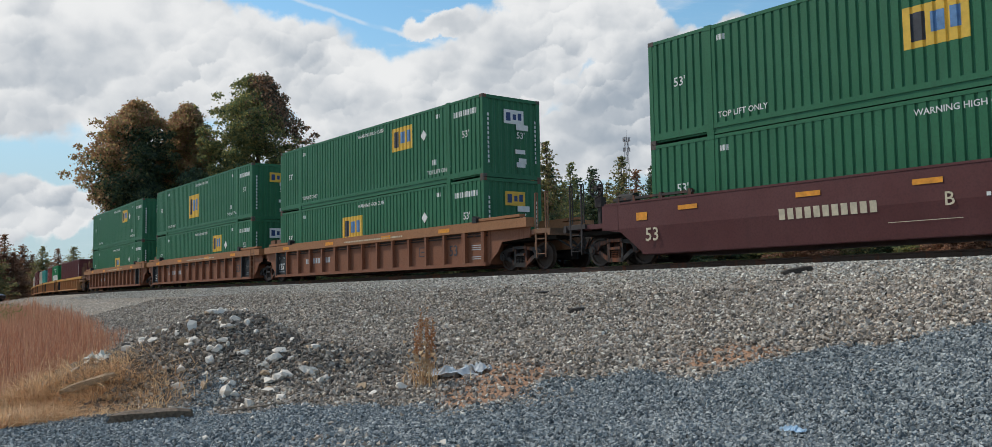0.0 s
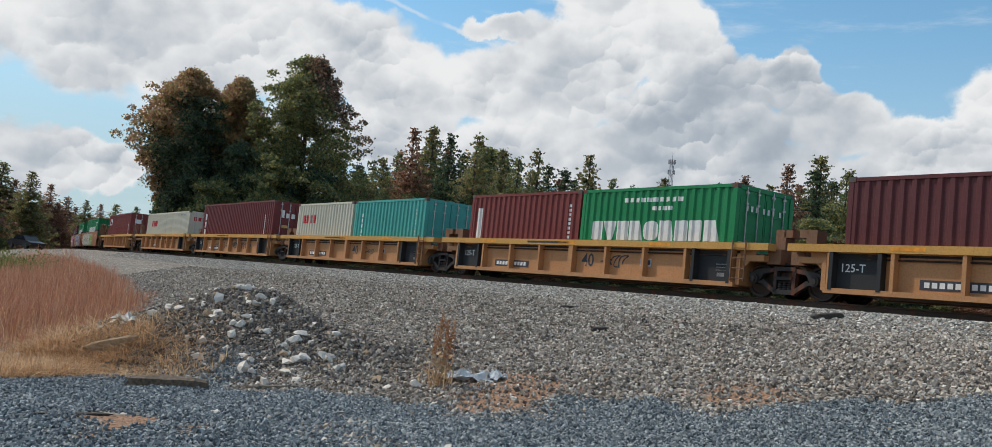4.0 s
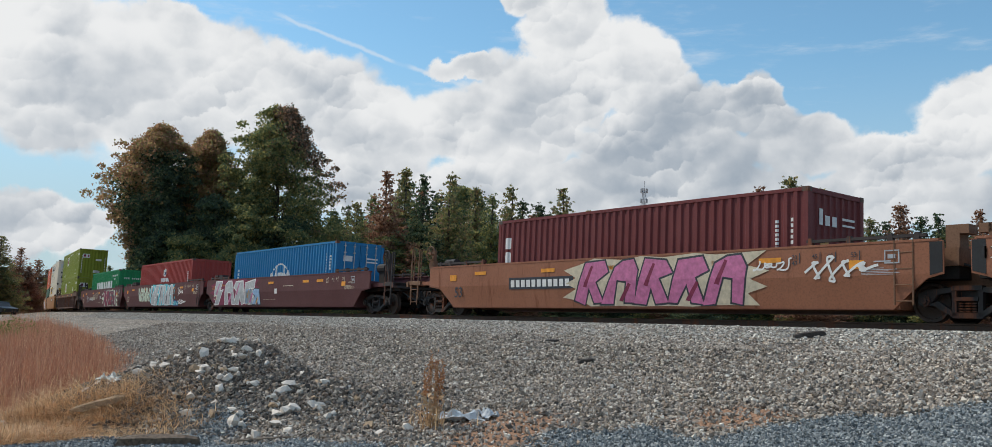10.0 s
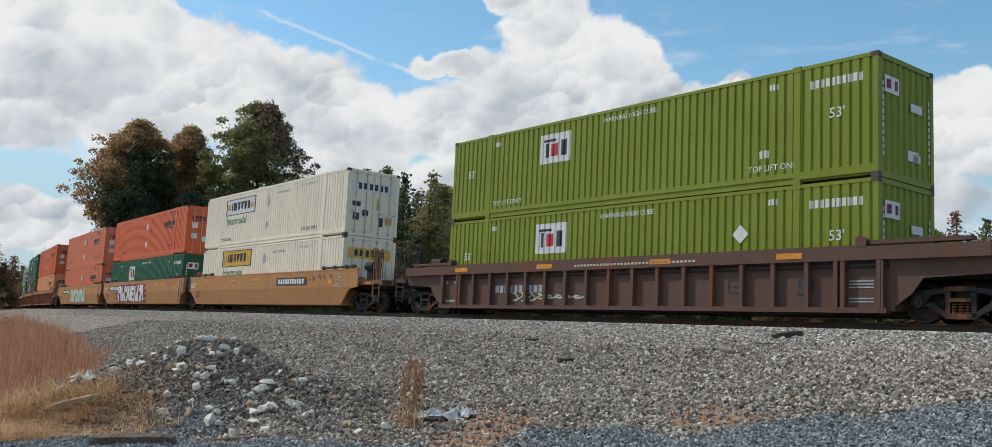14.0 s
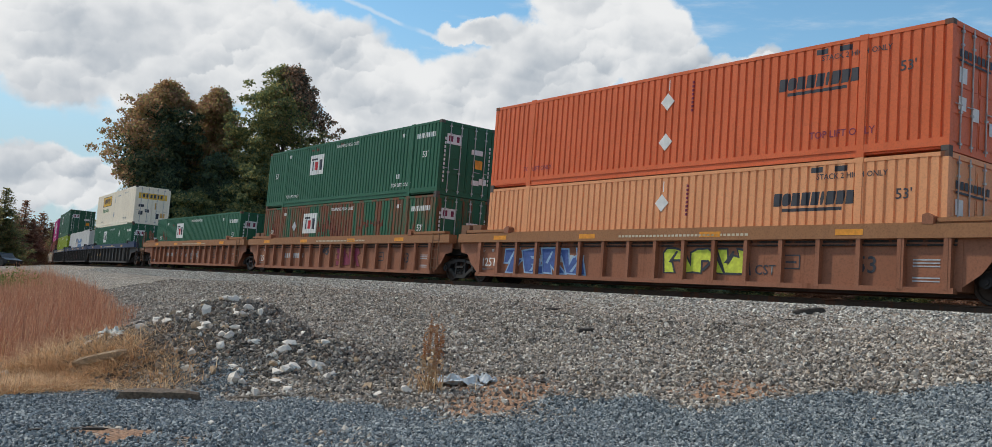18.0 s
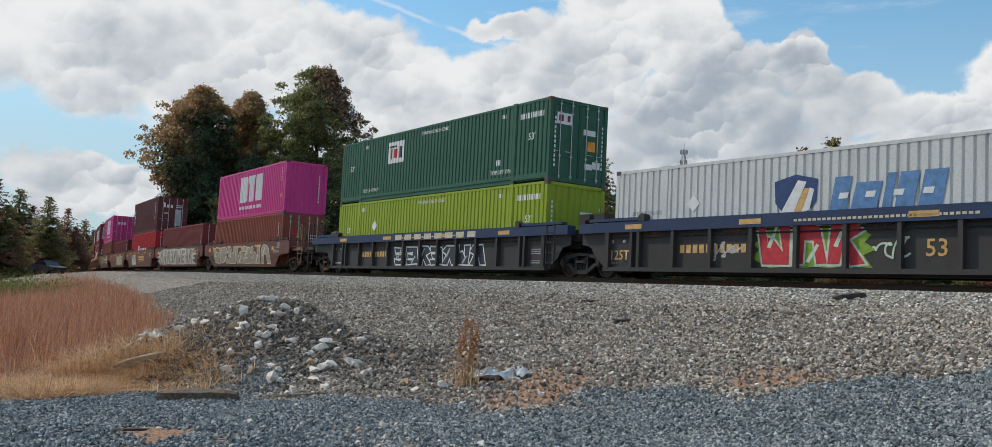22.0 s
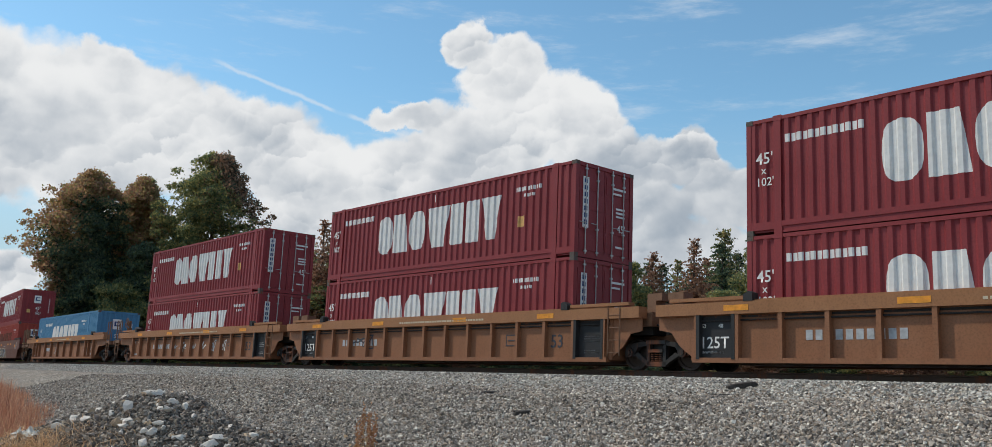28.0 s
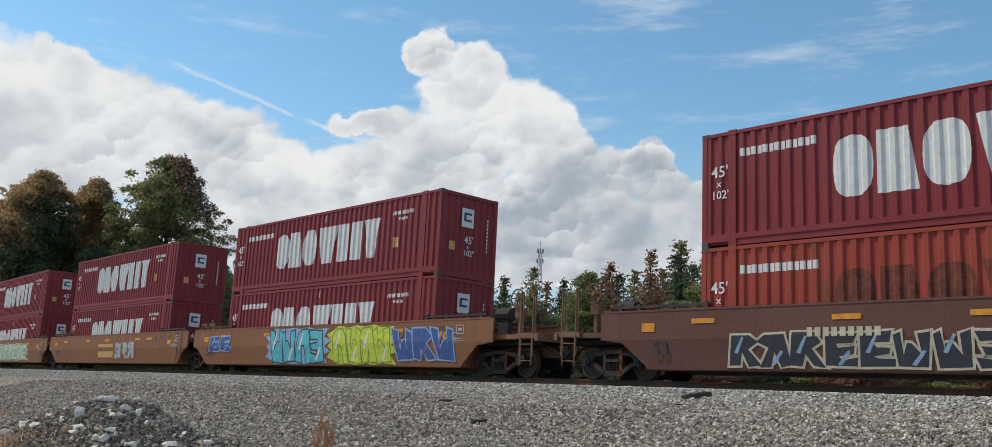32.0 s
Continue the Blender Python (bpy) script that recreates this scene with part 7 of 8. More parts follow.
def leaf_mesh(name, centres, size, mats, pick=None):
    """Leaf tufts as small three-cornered leaves, one island each; pick chooses among the materials."""
    n = len(centres)
    base = np.array([(-0.55, 0, 0), (0.3, -0.48, 0.1), (0.35, 0.5, 0.06)])
    v = base[None] * (size * rng.uniform(0.6, 1.4, n))[:, None, None]
    v = np.einsum("nij,nkj->nki", turns(n), v) + centres[:, None, :]
    me = bpy.data.meshes.new(name)
    me.vertices.add(3 * n)
    me.vertices.foreach_set("co", v.astype(np.float32).ravel())
    me.loops.add(3 * n)
    me.loops.foreach_set("vertex_index", np.arange(3 * n, dtype=np.int32))
    me.polygons.add(n)
    me.polygons.foreach_set("loop_start", np.arange(0, 3 * n, 3, dtype=np.int32))
    for m in mats if isinstance(mats, tuple) else (mats,):
        me.materials.append(m)
    if pick is not None:
        me.polygons.foreach_set("material_index", pick.astype(np.int32))
    me.update(calc_edges=True)
    me.shade_flat()
    return me


def shell(n):
    d = rng.normal(size=(n, 3))
    d[:, 2] = np.where(rng.random(n) < 0.7, np.abs(d[:, 2]), d[:, 2])
    far = np.where(rng.random((n, 1)) < 0.10, rng.uniform(1.0, 1.4, (n, 1)), rng.uniform(0.35, 1.05, (n, 1)) ** 0.6)
    return d / np.linalg.norm(d, axis=1)[:, None] * far


def clumps(centres, radii, n, squash=0.8):
    """Leaf places on the outsides of many small clumps, more on the larger."""
    w = radii ** 2
    k = rng.choice(len(radii), n, p=w / w.sum())
    return centres[k] + shell(n) * radii[k][:, None] * (1, 1, squash)


def limbs(bm, tips, h, thick=0.0045):
    """Limbs that rise from the stem to some of the clumps."""
    for c in tips:
        z = max(0.12 * h, c[2] - 0.5 * math.hypot(c[0], c[1]) - 0.06 * h)
        mid = (c[0] * 0.45, c[1] * 0.45, z + (c[2] - z) * 0.35)
        tube(bm, (0.05, 0.05, z), mid, thick * h, 6, thick * 0.7 * h)
        tube(bm, mid, tuple(c), thick * 0.7 * h, 5, thick * 0.2 * h)


def tree_meshes(h, centres, radii, n, mats, size, pick=None, squash=0.8, stems=9, top=0.9):
    """Trunk and crown meshes of a tree that stands at the origin."""
    bm = bmesh.new()
    tube(bm, (0, 0, -0.3), (0.1, 0.05, h * 0.5), 0.017 * h, 9, 0.011 * h)
    tube(bm, (0.1, 0.05, h * 0.5), (0.0, 0.1, h * top), 0.011 * h, 7, 0.003 * h)
    limbs(bm, [c for c in centres[rng.choice(len(centres), stems, False)] if c[2] > 0.15 * h], h)
    me = bpy.data.meshes.new("trunk")
    bmesh.ops.recalc_face_normals(bm, faces=bm.faces)
    bm.to_mesh(me)
    bm.free()
    me.materials.append(BARK)
    p = clumps(centres, radii, n, squash)
    return me, leaf_mesh("crown", p, size, mats, None if pick is None else pick(p))


def broad_tree(h, r, n, mats, size, count=70):
    """A round-headed broadleaf with an uneven outline."""
    t = 0.08 + 0.90 * rng.random(count)
    wide = np.clip(np.sin((0.16 + 0.84 * t) * math.pi), 0.12, 1) ** 0.6 * r
    a, q = rng.uniform(0, 2 * math.pi, count), rng.random(count) ** 0.5 * rng.uniform(0.75, 1.08, count)
    c = np.stack([np.cos(a) * wide * q, np.sin(a) * wide * q, t * h], -1)
    c[0] = (0, 0, 0.965 * h)
    rad = rng.uniform(0.20, 0.34, count) * r * (0.6 + 0.4 * wide / r)
    return tree_meshes(h, c, rad, n, mats, size)


def spire_tree(h, r, n, mats, size, slim=0.8):
    """A narrow forest tree: sprays of foliage all up the stem, shorter upwards, over a ragged pointed top."""
    cs, rs = [], []
    t = 0.04
    lean = rng.uniform(-0.02, 0.02) * h
    while t < 0.97:
        reach = r * (1.03 - t) ** slim * rng.uniform(0.8, 1.1)
        a0 = rng.uniform(0, 6.28)
        k = 7 if t < 0.7 else 5
        for j in range(k):
            a, f = a0 + 6.283 * j / k + rng.uniform(-0.4, 0.4), reach * rng.uniform(0.6, 1.25)
            for q in (0.35, 0.7, 1.0):
                cs.append((math.cos(a) * f * q + lean * t, math.sin(a) * f * q, h * (t + 0.018 * q) + rng.uniform(-0.3, 0.3)))
                rs.append(max(0.26, reach * 0.21) * rng.uniform(0.7, 1.25) * (1.15 - 0.35 * q))
        t += rng.uniform(0.020, 0.034)
    cs += [(lean, 0, 0.985 * h), (lean + 0.1, 0, 0.955 * h), (lean - 0.1, 0.1, 0.93 * h)]
    rs += [0.22, 0.34, 0.45]
    return tree_meshes(h, np.array(cs), np.array(rs), n, mats, size, None, 0.7, 9, 0.97)


def plant_tree(parts, label, m, group=""):
    t = thing("tree", label, "tree", group, m)
    for nm, me in zip(("trunk", "crown"), parts):
        ob = new(nm, me)
        ob.parent = t
    return t


DKG, MDG, OLV, YEL_L = (0.078, 0.124, 0.080), (0.135, 0.195, 0.096), (0.28, 0.28, 0.11), (0.52, 0.44, 0.16)
RUS, BRN_L, ORA = (0.50, 0.28, 0.165), (0.32, 0.20, 0.135), (0.62, 0.38, 0.19)
LEAF_RUST = island_material("rusty leaves", [BRN_L, RUS, OLV, ORA, OLV, RUS, BRN_L], 0.75, 0, 0.55)
LEAF_VINE = island_material("dark vine leaves", [DKG, MDG, (0.022, 0.040, 0.028), DKG, OLV], 0.75, 0, 0.45)
LEAF_GREEN = island_material("green leaves with yellow", [DKG, MDG, OLV, MDG, OLV, YEL_L, OLV], 0.75, 0, 0.55)
LEAF_TOP = island_material("dull red-brown leaves", [(0.10, 0.062, 0.045), BRN_L, RUS, DKG, (0.13, 0.07, 0.045)], 0.75, 0, 0.45)
LEAF_P = island_material("pine needles", [DKG, (0.018, 0.030, 0.017), MDG, DKG, OLV], 0.75, 0, 0.42)
LEAF_Q = island_material("mixed autumn leaves", [MDG, OLV, BRN_L, YEL_L, DKG, OLV], 0.75, 0, 0.55)
LEAF_R = island_material("red-brown leaves", [BRN_L, RUS, (0.15, 0.06, 0.04), BRN_L], 0.75, 0, 0.55)


def stand(az, dist):
    """A place dist metres off, az degrees round from -x towards +y."""
    x, y = -dist * math.cos(radians(az)), dist * math.sin(radians(az))
    return x, y, float(ground_z(np.array([x]), np.array([y]))[0]) - 0.05


def top_at(el, dist, z):
    return 1.6 + math.tan(radians(el)) * dist - z


# the three tall trees behind the track: outline of each crown as height, reach to one side and to the other (metres)
TALL = [
    (16.9, 98, "tall hardwood with rusty leaves and dark vines on its trunk", (LEAF_RUST, LEAF_VINE),
     [(1, 1.8, 4.0), (4, 1.7, 4.0), (7.5, 2.3, 4.0), (10, 4.0, 3.9), (12.3, 5.9, 3.8), (14.5, 5.3, 3.9), (16.3, 4.3, 4.1), (17.5, 3.5, 3.4), (18.6, 1.6, 2.4), (19.6, 0.4, 1.3)],
     lambda p, f: (f > -0.25 - 0.11 * np.clip(13.5 - p[:, 2], -9, 9)) & (p[:, 2] < 17)),
    (19.8, 101, "tall russet-leaved hardwood with a pointed top", (LEAF_RUST, LEAF_GREEN),
     [(1, 4.2, 4.2), (6, 4.3, 4.2), (10, 4.4, 4.2), (13, 4.2, 4.0), (16, 3.2, 3.6), (18.2, 2.2, 2.7), (19.6, 1.2, 1.9), (20.4, 0.4, 0.8)],
     lambda p, f: ((p[:, 2] < 12) & (f > -0.3)) | (f > 0.75)),
    (23.9, 97, "tall green tree with yellowing sides and a dull red top", (LEAF_GREEN, LEAF_TOP),
     [(1, 6.4, 9.2), (6, 6.2, 9.0), (8.5, 6.0, 8.6), (11, 5.8, 7.9), (14, 5.7, 7.0), (17, 5.3, 5.9), (19.5, 4.7, 4.0), (21, 3.8, 3.0), (22.1, 2.6, 2.0), (22.9, 1.0, 1.3)],
     lambda p, f: (p[:, 2] > 19.5 - 6.5 * f) & (f > -0.1) & (p[:, 2] > 12))]
for az_t, dist, words, mats, outline, rule in TALL:
    x, y, z = stand(az_t, dist)
    hs, lo, hi = (np.array(q) for q in zip(*outline))
    hs = hs + (2.0 - 0.05 - z) * 0.35
    n_c = 560
    zz = rng.uniform(hs[0], hs[-1], n_c) 
    zz[:len(hs)] = hs
    side = rng.uniform(-1, 1, n_c)
    side = np.where(rng.random(n_c) < 0.45, side * 0.6, np.sign(side) * np.abs(side) ** 0.6)
    side[-len(hs):] = 1.0
    zz[-len(hs):] = hs
    side[:len(hs)] = -1.0
    w = np.where(side < 0, np.interp(zz, hs, lo), np.interp(zz, hs, hi))
    rad = np.clip(np.where(np.abs(side) > 0.75, rng.uniform(0.3, 0.95, n_c), rng.uniform(0.6, 1.5, n_c)), 0.3, 0.3 + 0.5 * w)
    lat = side * np.maximum(0, w * rng.uniform(0.74, 1.16, n_c) - rad * 0.7)
    deep = rng.uniform(-0.8, 0.8, n_c) * w * np.sqrt(np.clip(1.05 - side ** 2, 0.05, 1))
    c = np.stack([lat, deep, zz - rad * 0.6], -1)

    def pick(p, hs=hs, lo=lo, hi=hi, rule=rule):
        f = p[:, 0] / np.where(p[:, 0] < 0, np.interp(p[:, 2], hs, lo), np.interp(p[:, 2], hs, hi)) + rng.normal(0, 0.25, len(p)) + 0.25 * np.sin(p[:, 2] * 0.9 + p[:, 0])
        return rule(p, f)
    plant_tree(tree_meshes(hs[-1], c, rad, 125000, mats, 0.22, pick, 0.8, 40), words, pose(x, y, z, 0, 0, 90 - az_t), "tall trees behind the track")
# lower growth at the foot of the three
for i, (az_t, el_t, dist, mat) in enumerate(((17.4, 6.2, 94, LEAF_VINE), (19.0, 5.0, 92, LEAF_GREEN), (20.4, 7.4, 94, LEAF_P), (22.0, 7.0, 93, LEAF_GREEN), (24.6, 6.6, 94, LEAF_VINE), (26.4, 5.8, 95, LEAF_Q), (27.6, 6.4, 102, LEAF_Q))):
    x, y, z = stand(az_t, dist)
    h = top_at(el_t, dist, z)
    plant_tree(broad_tree(h, 2.6 if i == 0 else 3.6, 20000, mat, 0.22, 80), "younger tree with dense low foliage beside the track", pose(x, y, z), "young trees at the wood's edge")

# the wood's edge beyond
KINDS = {"P": (LEAF_P, "dark green pine at the wood's edge"), "Q": (LEAF_Q, "slender tree with yellowing leaves"), "R": (LEAF_R, "red-brown autumn tree at the wood's edge"), "G": (LEAF_GREEN, "green broadleaf tree at the wood's edge")}
MODELS = {}
for k, (mat, _) in KINDS.items():
    MODELS[k] = [broad_tree(20.0, 4.6 + 0.8 * i, 27000, mat, 0.29, 120) if k == "G" and i < 1 else spire_tree(20.0, 4.8 + 0.5 * i, 32000, mat, 0.27, 0.72 + 0.08 * i) for i in range(3)]
EDGE = [(28.8, 7.9, "Q"), (29.7, 8.5, "G"), (30.6, 9.9, "R"), (31.8, 10.2, "Q"), (32.9, 9.8, "P"), (34.5, 10.1, "Q"), (36.2, 9.3, "Q"), (37.3, 8.9, "G"), (38.5, 9.5, "Q"), (40.2, 8.5, "P"),
        (41.7, 9.4, "Q"), (43.2, 8.0, "G"), (44.6, 7.8, "P"), (46.3, 8.3, "Q"), (48.2, 7.8, "P"), (49.6, 8.0, "G"), (51.1, 8.8, "R"), (53.6, 9.7, "R"), (55.4, 10.3, "Q"),
        (56.9, 9.6, "G"), (58.9, 8.6, "Q"), (61.5, 8.7, "R"), (63.4, 8.0, "P"), (65.5, 8.2, "R"), (68.0, 8.5, "Q"), (70.5, 8.4, "G"), (73.5, 8.8, "Q"), (77.0, 8.5, "P"), (81.0, 8.8, "Q")]
EAZ, EEL = [e[0] for e in EDGE], [e[1] for e in EDGE]
for i, (az_t, el_t, k) in enumerate(EDGE):
    dist = 118 + (i * 37 % 23)
    x, y, z = stand(az_t, dist)
    s = top_at(el_t, dist, z) / 20.0
    plant_tree(MODELS[k][i % 3], KINDS[k][1], pose(x, y, z, 0, 0, i * 77 % 360) @ Matrix.Diagonal((s, s, s, 1)), "trees along the wood's edge")
for i in range(62):      # the second row fills between
    az_t, dist, k = 27.4 + i * 0.9, 136 + (i * 53 % 31), "PGPPQPRP"[i % 8]
    x, y, z = stand(az_t, dist)
    s = top_at(np.interp(az_t, EAZ, EEL) - 0.5 - (i * 29 % 13) / 12.0, dist, z) / 20.0
    plant_tree(MODELS[k][(i + i // 3) % 3], KINDS[k][1], pose(x, y, z, 0, 0, i * 111 % 360) @ Matrix.Diagonal((s * 1.1, s * 1.1, s, 1)), "trees along the wood's edge")
for i in range(40):      # low growth that closes the wood's foot
    az_t, dist, k = 27.0 + i * 1.35, 114 + (i * 31 % 17), "GQPGRP"[i % 6]
    x, y, z = stand(az_t, dist)
    s = top_at(np.interp(az_t, EAZ, EEL) * 0.62 - (i * 17 % 7) / 6.0, dist, z) / 20.0
    plant_tree(MODELS[k][i % 3], "low tree filling the wood's edge", pose(x, y, z, 0, 0, i * 67 % 360) @ Matrix.Diagonal((s * 1.7, s * 1.7, s, 1)), "trees along the wood's edge")
# far trees where the track bends away
for i, (az_t, el_t, k) in enumerate(((3.0, 5.2, "G"), (5.0, 4.8, "G"), (6.6, 4.4, "G"), (7.8, 4.0, "G"), (9.3, 3.7, "Q"), (10.3, 3.2, "R"), (11.2, 2.7, "R"), (12.2, 2.6, "Q"), (13.0, 2.5, "G"), (13.8, 2.6, "G"), (14.9, 2.6, "G"), (16.0, 2.6, "G"),
                                     (5.8, 3.6, "G"), (1.0, 5.0, "G"), (-1.5, 5.2, "G"), (-4, 5.2, "Q"), (7.2, 3.2, "G"), (8.5, 3.2, "G"), (9.9, 2.4, "Q"), (10.8, 2.3, "R"), (11.7, 2.2, "G"), (4.0, 4.2, "R"))):
    k = "QGR"[i % 3] if k == "G" else k
    dist = (120 if az_t < 9.5 else 200) + (i * 41 % 25)
    x, y, z = stand(az_t, dist)
    s = top_at(el_t * 1.1 + 0.2, dist, z) / 20.0
    plant_tree(MODELS[k][i % 3], KINDS[k][1], pose(x, y, z, 0, 0, i * 140 % 360) @ Matrix.Diagonal((s * 1.4, s * 1.4, s, 1)), "far trees at the bend")


def blades(name, x, y, height, lean, width, mat, label, category):
    """Grass stalks, each a bent tapering strip."""
    n = len(x)
    a = rng.uniform(0, 2 * math.pi, n)
    b = rng.uniform(0, 2 * math.pi, n)
    ln = np.abs(rng.normal(0, lean, n)) * height
    z = ground_z(x, y) - 0.02
    w = width * rng.uniform(0.6, 1.3, n)
    v = np.zeros((n, 6, 3))
    for j, (f, ww) in enumerate(((0.0, 1.0), (0.55, 0.75), (1.0, 0.15))):
        cx, cy = x + np.cos(b) * ln * f * f, y + np.sin(b) * ln * f * f
        cz = z + height * (f - 0.35 * f * f * np.minimum(1, ln / height))
        for s, sg in ((0, -1), (1, 1)):
            v[:, 2 * j + s] = np.stack([cx + sg * np.cos(a) * w * ww / 2, cy + sg * np.sin(a) * w * ww / 2, cz], -1)
    f = np.array([(0, 1, 3, 2), (2, 3, 5, 4)])
    return fast_mesh(name, v.reshape(-1, 3), (f[None] + 6 * np.arange(n)[:, None, None]).reshape(-1, 4), mat, label, category)


RED_GRASS = island_material("red-brown dry grass", [(0.36, 0.15, 0.09), (0.56, 0.26, 0.155), (0.72, 0.42, 0.27), (0.44, 0.19, 0.115)], 0.8, 0, 0.3)
STRAW = island_material("straw", [(0.58, 0.34, 0.18), (0.84, 0.57, 0.33), (0.92, 0.70, 0.45), (0.34, 0.20, 0.11), (0.72, 0.46, 0.25)], 0.8, 0, 0.45)
GRASS_X, GRASS_Y = [-60, -29, -23, -20, -17.5, -15.8, -13.2, -12.6], [13.0, 8.5, 6.9, 5.9, 4.6, 3.2, 1.9, 0.5]
x, y = scatter(170000, -60, -12.6, -4.0, 11.0, lambda x, y: np.clip((np.interp(x, GRASS_X, GRASS_Y) + 0.4 * waves(x, y, 1.3, 2.0) - y) / 0.9, 0, 1) * np.clip(1.15 - (-x - 16) / 55, 0.35, 1) * np.clip(0.9 + 0.5 * waves(x, y, 0.7, 4.0), 0.25, 1))
tall = np.clip(0.72 + 0.22 * waves(x, y, 0.9, 3) + 0.14 * waves(x, y, 2.9, 1.0), 0.35, 1.15) * np.clip((np.interp(x, GRASS_X, GRASS_Y) + 0.6 - y) / 1.6, 0.3, 1) * np.clip((-x - 11.6) / 5, 0.25, 1)
k = rng.random(len(x)) < 0.13
blades("red_grass", x[~k], y[~k], rng.uniform(0.45, 1.25, (~k).sum()) * tall[~k], 0.24, 0.015, RED_GRASS, "tall red-brown dry grass beside the lane", "grass")
blades("pale_grass", x[k], y[k], rng.uniform(0.35, 1.05, k.sum()) * tall[k], 0.35, 0.014, STRAW, "pale dry stalks among the red-brown grass", "grass")
x, y = scatter(170000, -18.0, -12.0, 1.3, 6.4, lambda x, y: np.exp(-(((x + 13.9) / 1.45) ** 2 + ((y - 3.3 + 0.12 * (x + 14.2)) / 1.35) ** 2) ** 2) * (x < -12.55 + 0.25 * waves(x, y, 2.0, 1.0)) * (0.62 + 0.38 * np.clip(waves(x, y, 2.2, 1), -1, 1)))
blades("straw_grass", x, y, rng.uniform(0.07, 0.30, len(x)) * np.clip(0.85 + 0.5 * waves(x, y, 1.7, 2.2), 0.35, 1.5), 2.6, 0.012, STRAW, "matted straw-coloured dead grass in front of the rubble", "grass")


# a green bush at the lane's far side
bush = thing("shrub", "low yellow-green shrub among the dry grass", "shrub", m=pose(*stand(8.0, 44.0)))
LEAF_S = island_material("yellow-green leaves", [(0.16, 0.20, 0.05), (0.24, 0.28, 0.08), (0.11, 0.14, 0.04)], 0.8, 0, 0.35)
pts = rng.normal(size=(9000, 3)) * (1.3, 1.3, 0.32) + (0, 0, 0.6)
ob = new("crown", leaf_mesh("crown", pts[pts[:, 2] > 0], 0.075, LEAF_S))
ob.parent = bush
bm = bmesh.new()
for i in range(7):
    tube(bm, (0, 0, -0.1), (math.cos(i * 0.9), math.sin(i * 0.9), 0.9), 0.03, 5, 0.01)
part("stems", bm, BARK, bush)

# ---- rubble and litter ----
PALE = island_material("pale broken concrete", [(0.66, 0.63, 0.57), (0.76, 0.73, 0.67), (0.84, 0.81, 0.76), (0.68, 0.58, 0.47)], 0.85)
TANSTONE = plain("tan stone", (0.42, 0.30, 0.19), 0.85, 0, 0.3, 8)
GREYWOOD = plain("weathered wood", (0.17, 0.135, 0.10), 0.85, 0, 0.5, 18)
DARKWOOD = plain("dark wet wood", (0.05, 0.042, 0.036), 0.8, 0, 0.4, 18)
PLASTIC = plain("grey-white plastic sheet", (0.55, 0.58, 0.60), 0.4, 0, 0.2, 9)
RAG = plain("blue-grey cloth", (0.20, 0.30, 0.36), 0.8, 0, 0.25, 7)
WEED_STEM = island_material("brown dock stems", [(0.42, 0.26, 0.14), (0.55, 0.36, 0.20), (0.62, 0.44, 0.26)], 0.8, 0, 0.2)
SEEDS = island_material("rusty seed heads", [(0.40, 0.18, 0.085), (0.52, 0.27, 0.13), (0.32, 0.13, 0.065)], 0.85, 0, 0.2)


def gz(x, y):
    return float(ground_z(np.array([x]), np.array([y]))[0])


def rock_mesh(seed, flat):
    rr = random.Random(seed)
    bm = bmesh.new()
    bmesh.ops.create_icosphere(bm, subdivisions=1, radius=0.5)
    for _ in range(8):           # cut flat facets
        n = Vector((rr.gauss(0, 1), rr.gauss(0, 1), rr.gauss(0, 1))).normalized()
        cut = rr.uniform(0.17, 0.33)
        for v in bm.verts:
            h = v.co.dot(n)
            if h > cut:
                v.co -= n * (h - cut)
    for v in bm.verts:
        v.co = Vector((v.co.x * rr.uniform(0.97, 1.03), v.co.y * 0.8, v.co.z * flat))
    me = bpy.data.meshes.new("stone")
    bm.to_mesh(me)
    bm.free()
    return me


ROCKS = [rock_mesh(i, 0.55 + 0.08 * (i % 4)) for i in range(9)]


def stone(i, x, y, s, mat, label="pale broken stone lying on the rubble heap"):
    me = ROCKS[i % 9]
    if not me.materials:
        me.materials.append(None)
    ob = new("stone", me)
    ob.material_slots[0].link = "OBJECT"
    ob.material_slots[0].material = mat
    ob.matrix_basis = pose(x, y, gz(x, y) + 0.14 * s, (i * 37) % 50 - 25, (i * 53) % 50 - 25, i * 71 % 360) @ Matrix.Diagonal((s, s, s, 1))
    return tagged(ob, label, "stone", "pale stones on the rubble heap")


HEAP = [(-14.7, 2.6, 0.34), (-15.9, 4.3, 0.28), (-15.6, 4.7, 0.25), (-15.7, 5.1, 0.3), (-15.5, 5.5, 0.26), (-15.3, 6.0, 0.42), (-15.1, 6.5, 0.36), (-14.6, 5.4, 0.34), (-14.2, 5.2, 0.3), (-13.8, 5.4, 0.3), (-13.0, 5.0, 0.34),
        (-12.5, 5.9, 0.3), (-12.9, 6.3, 0.24), (-12.2, 5.6, 0.3), (-11.8, 5.6, 0.26), (-11.9, 5.2, 0.34), (-11.3, 6.6, 0.26), (-10.9, 6.5, 0.22), (-10.8, 6.9, 0.3), (-12.4, 6.4, 0.26), (-13.6, 4.9, 0.3), (-13.2, 4.7, 0.28), (-14.4, 5.8, 0.24)]
for i, (x, y, s) in enumerate(HEAP):
    stone(i, x, y, s * 0.9, TANSTONE if i % 6 == 4 else PALE)
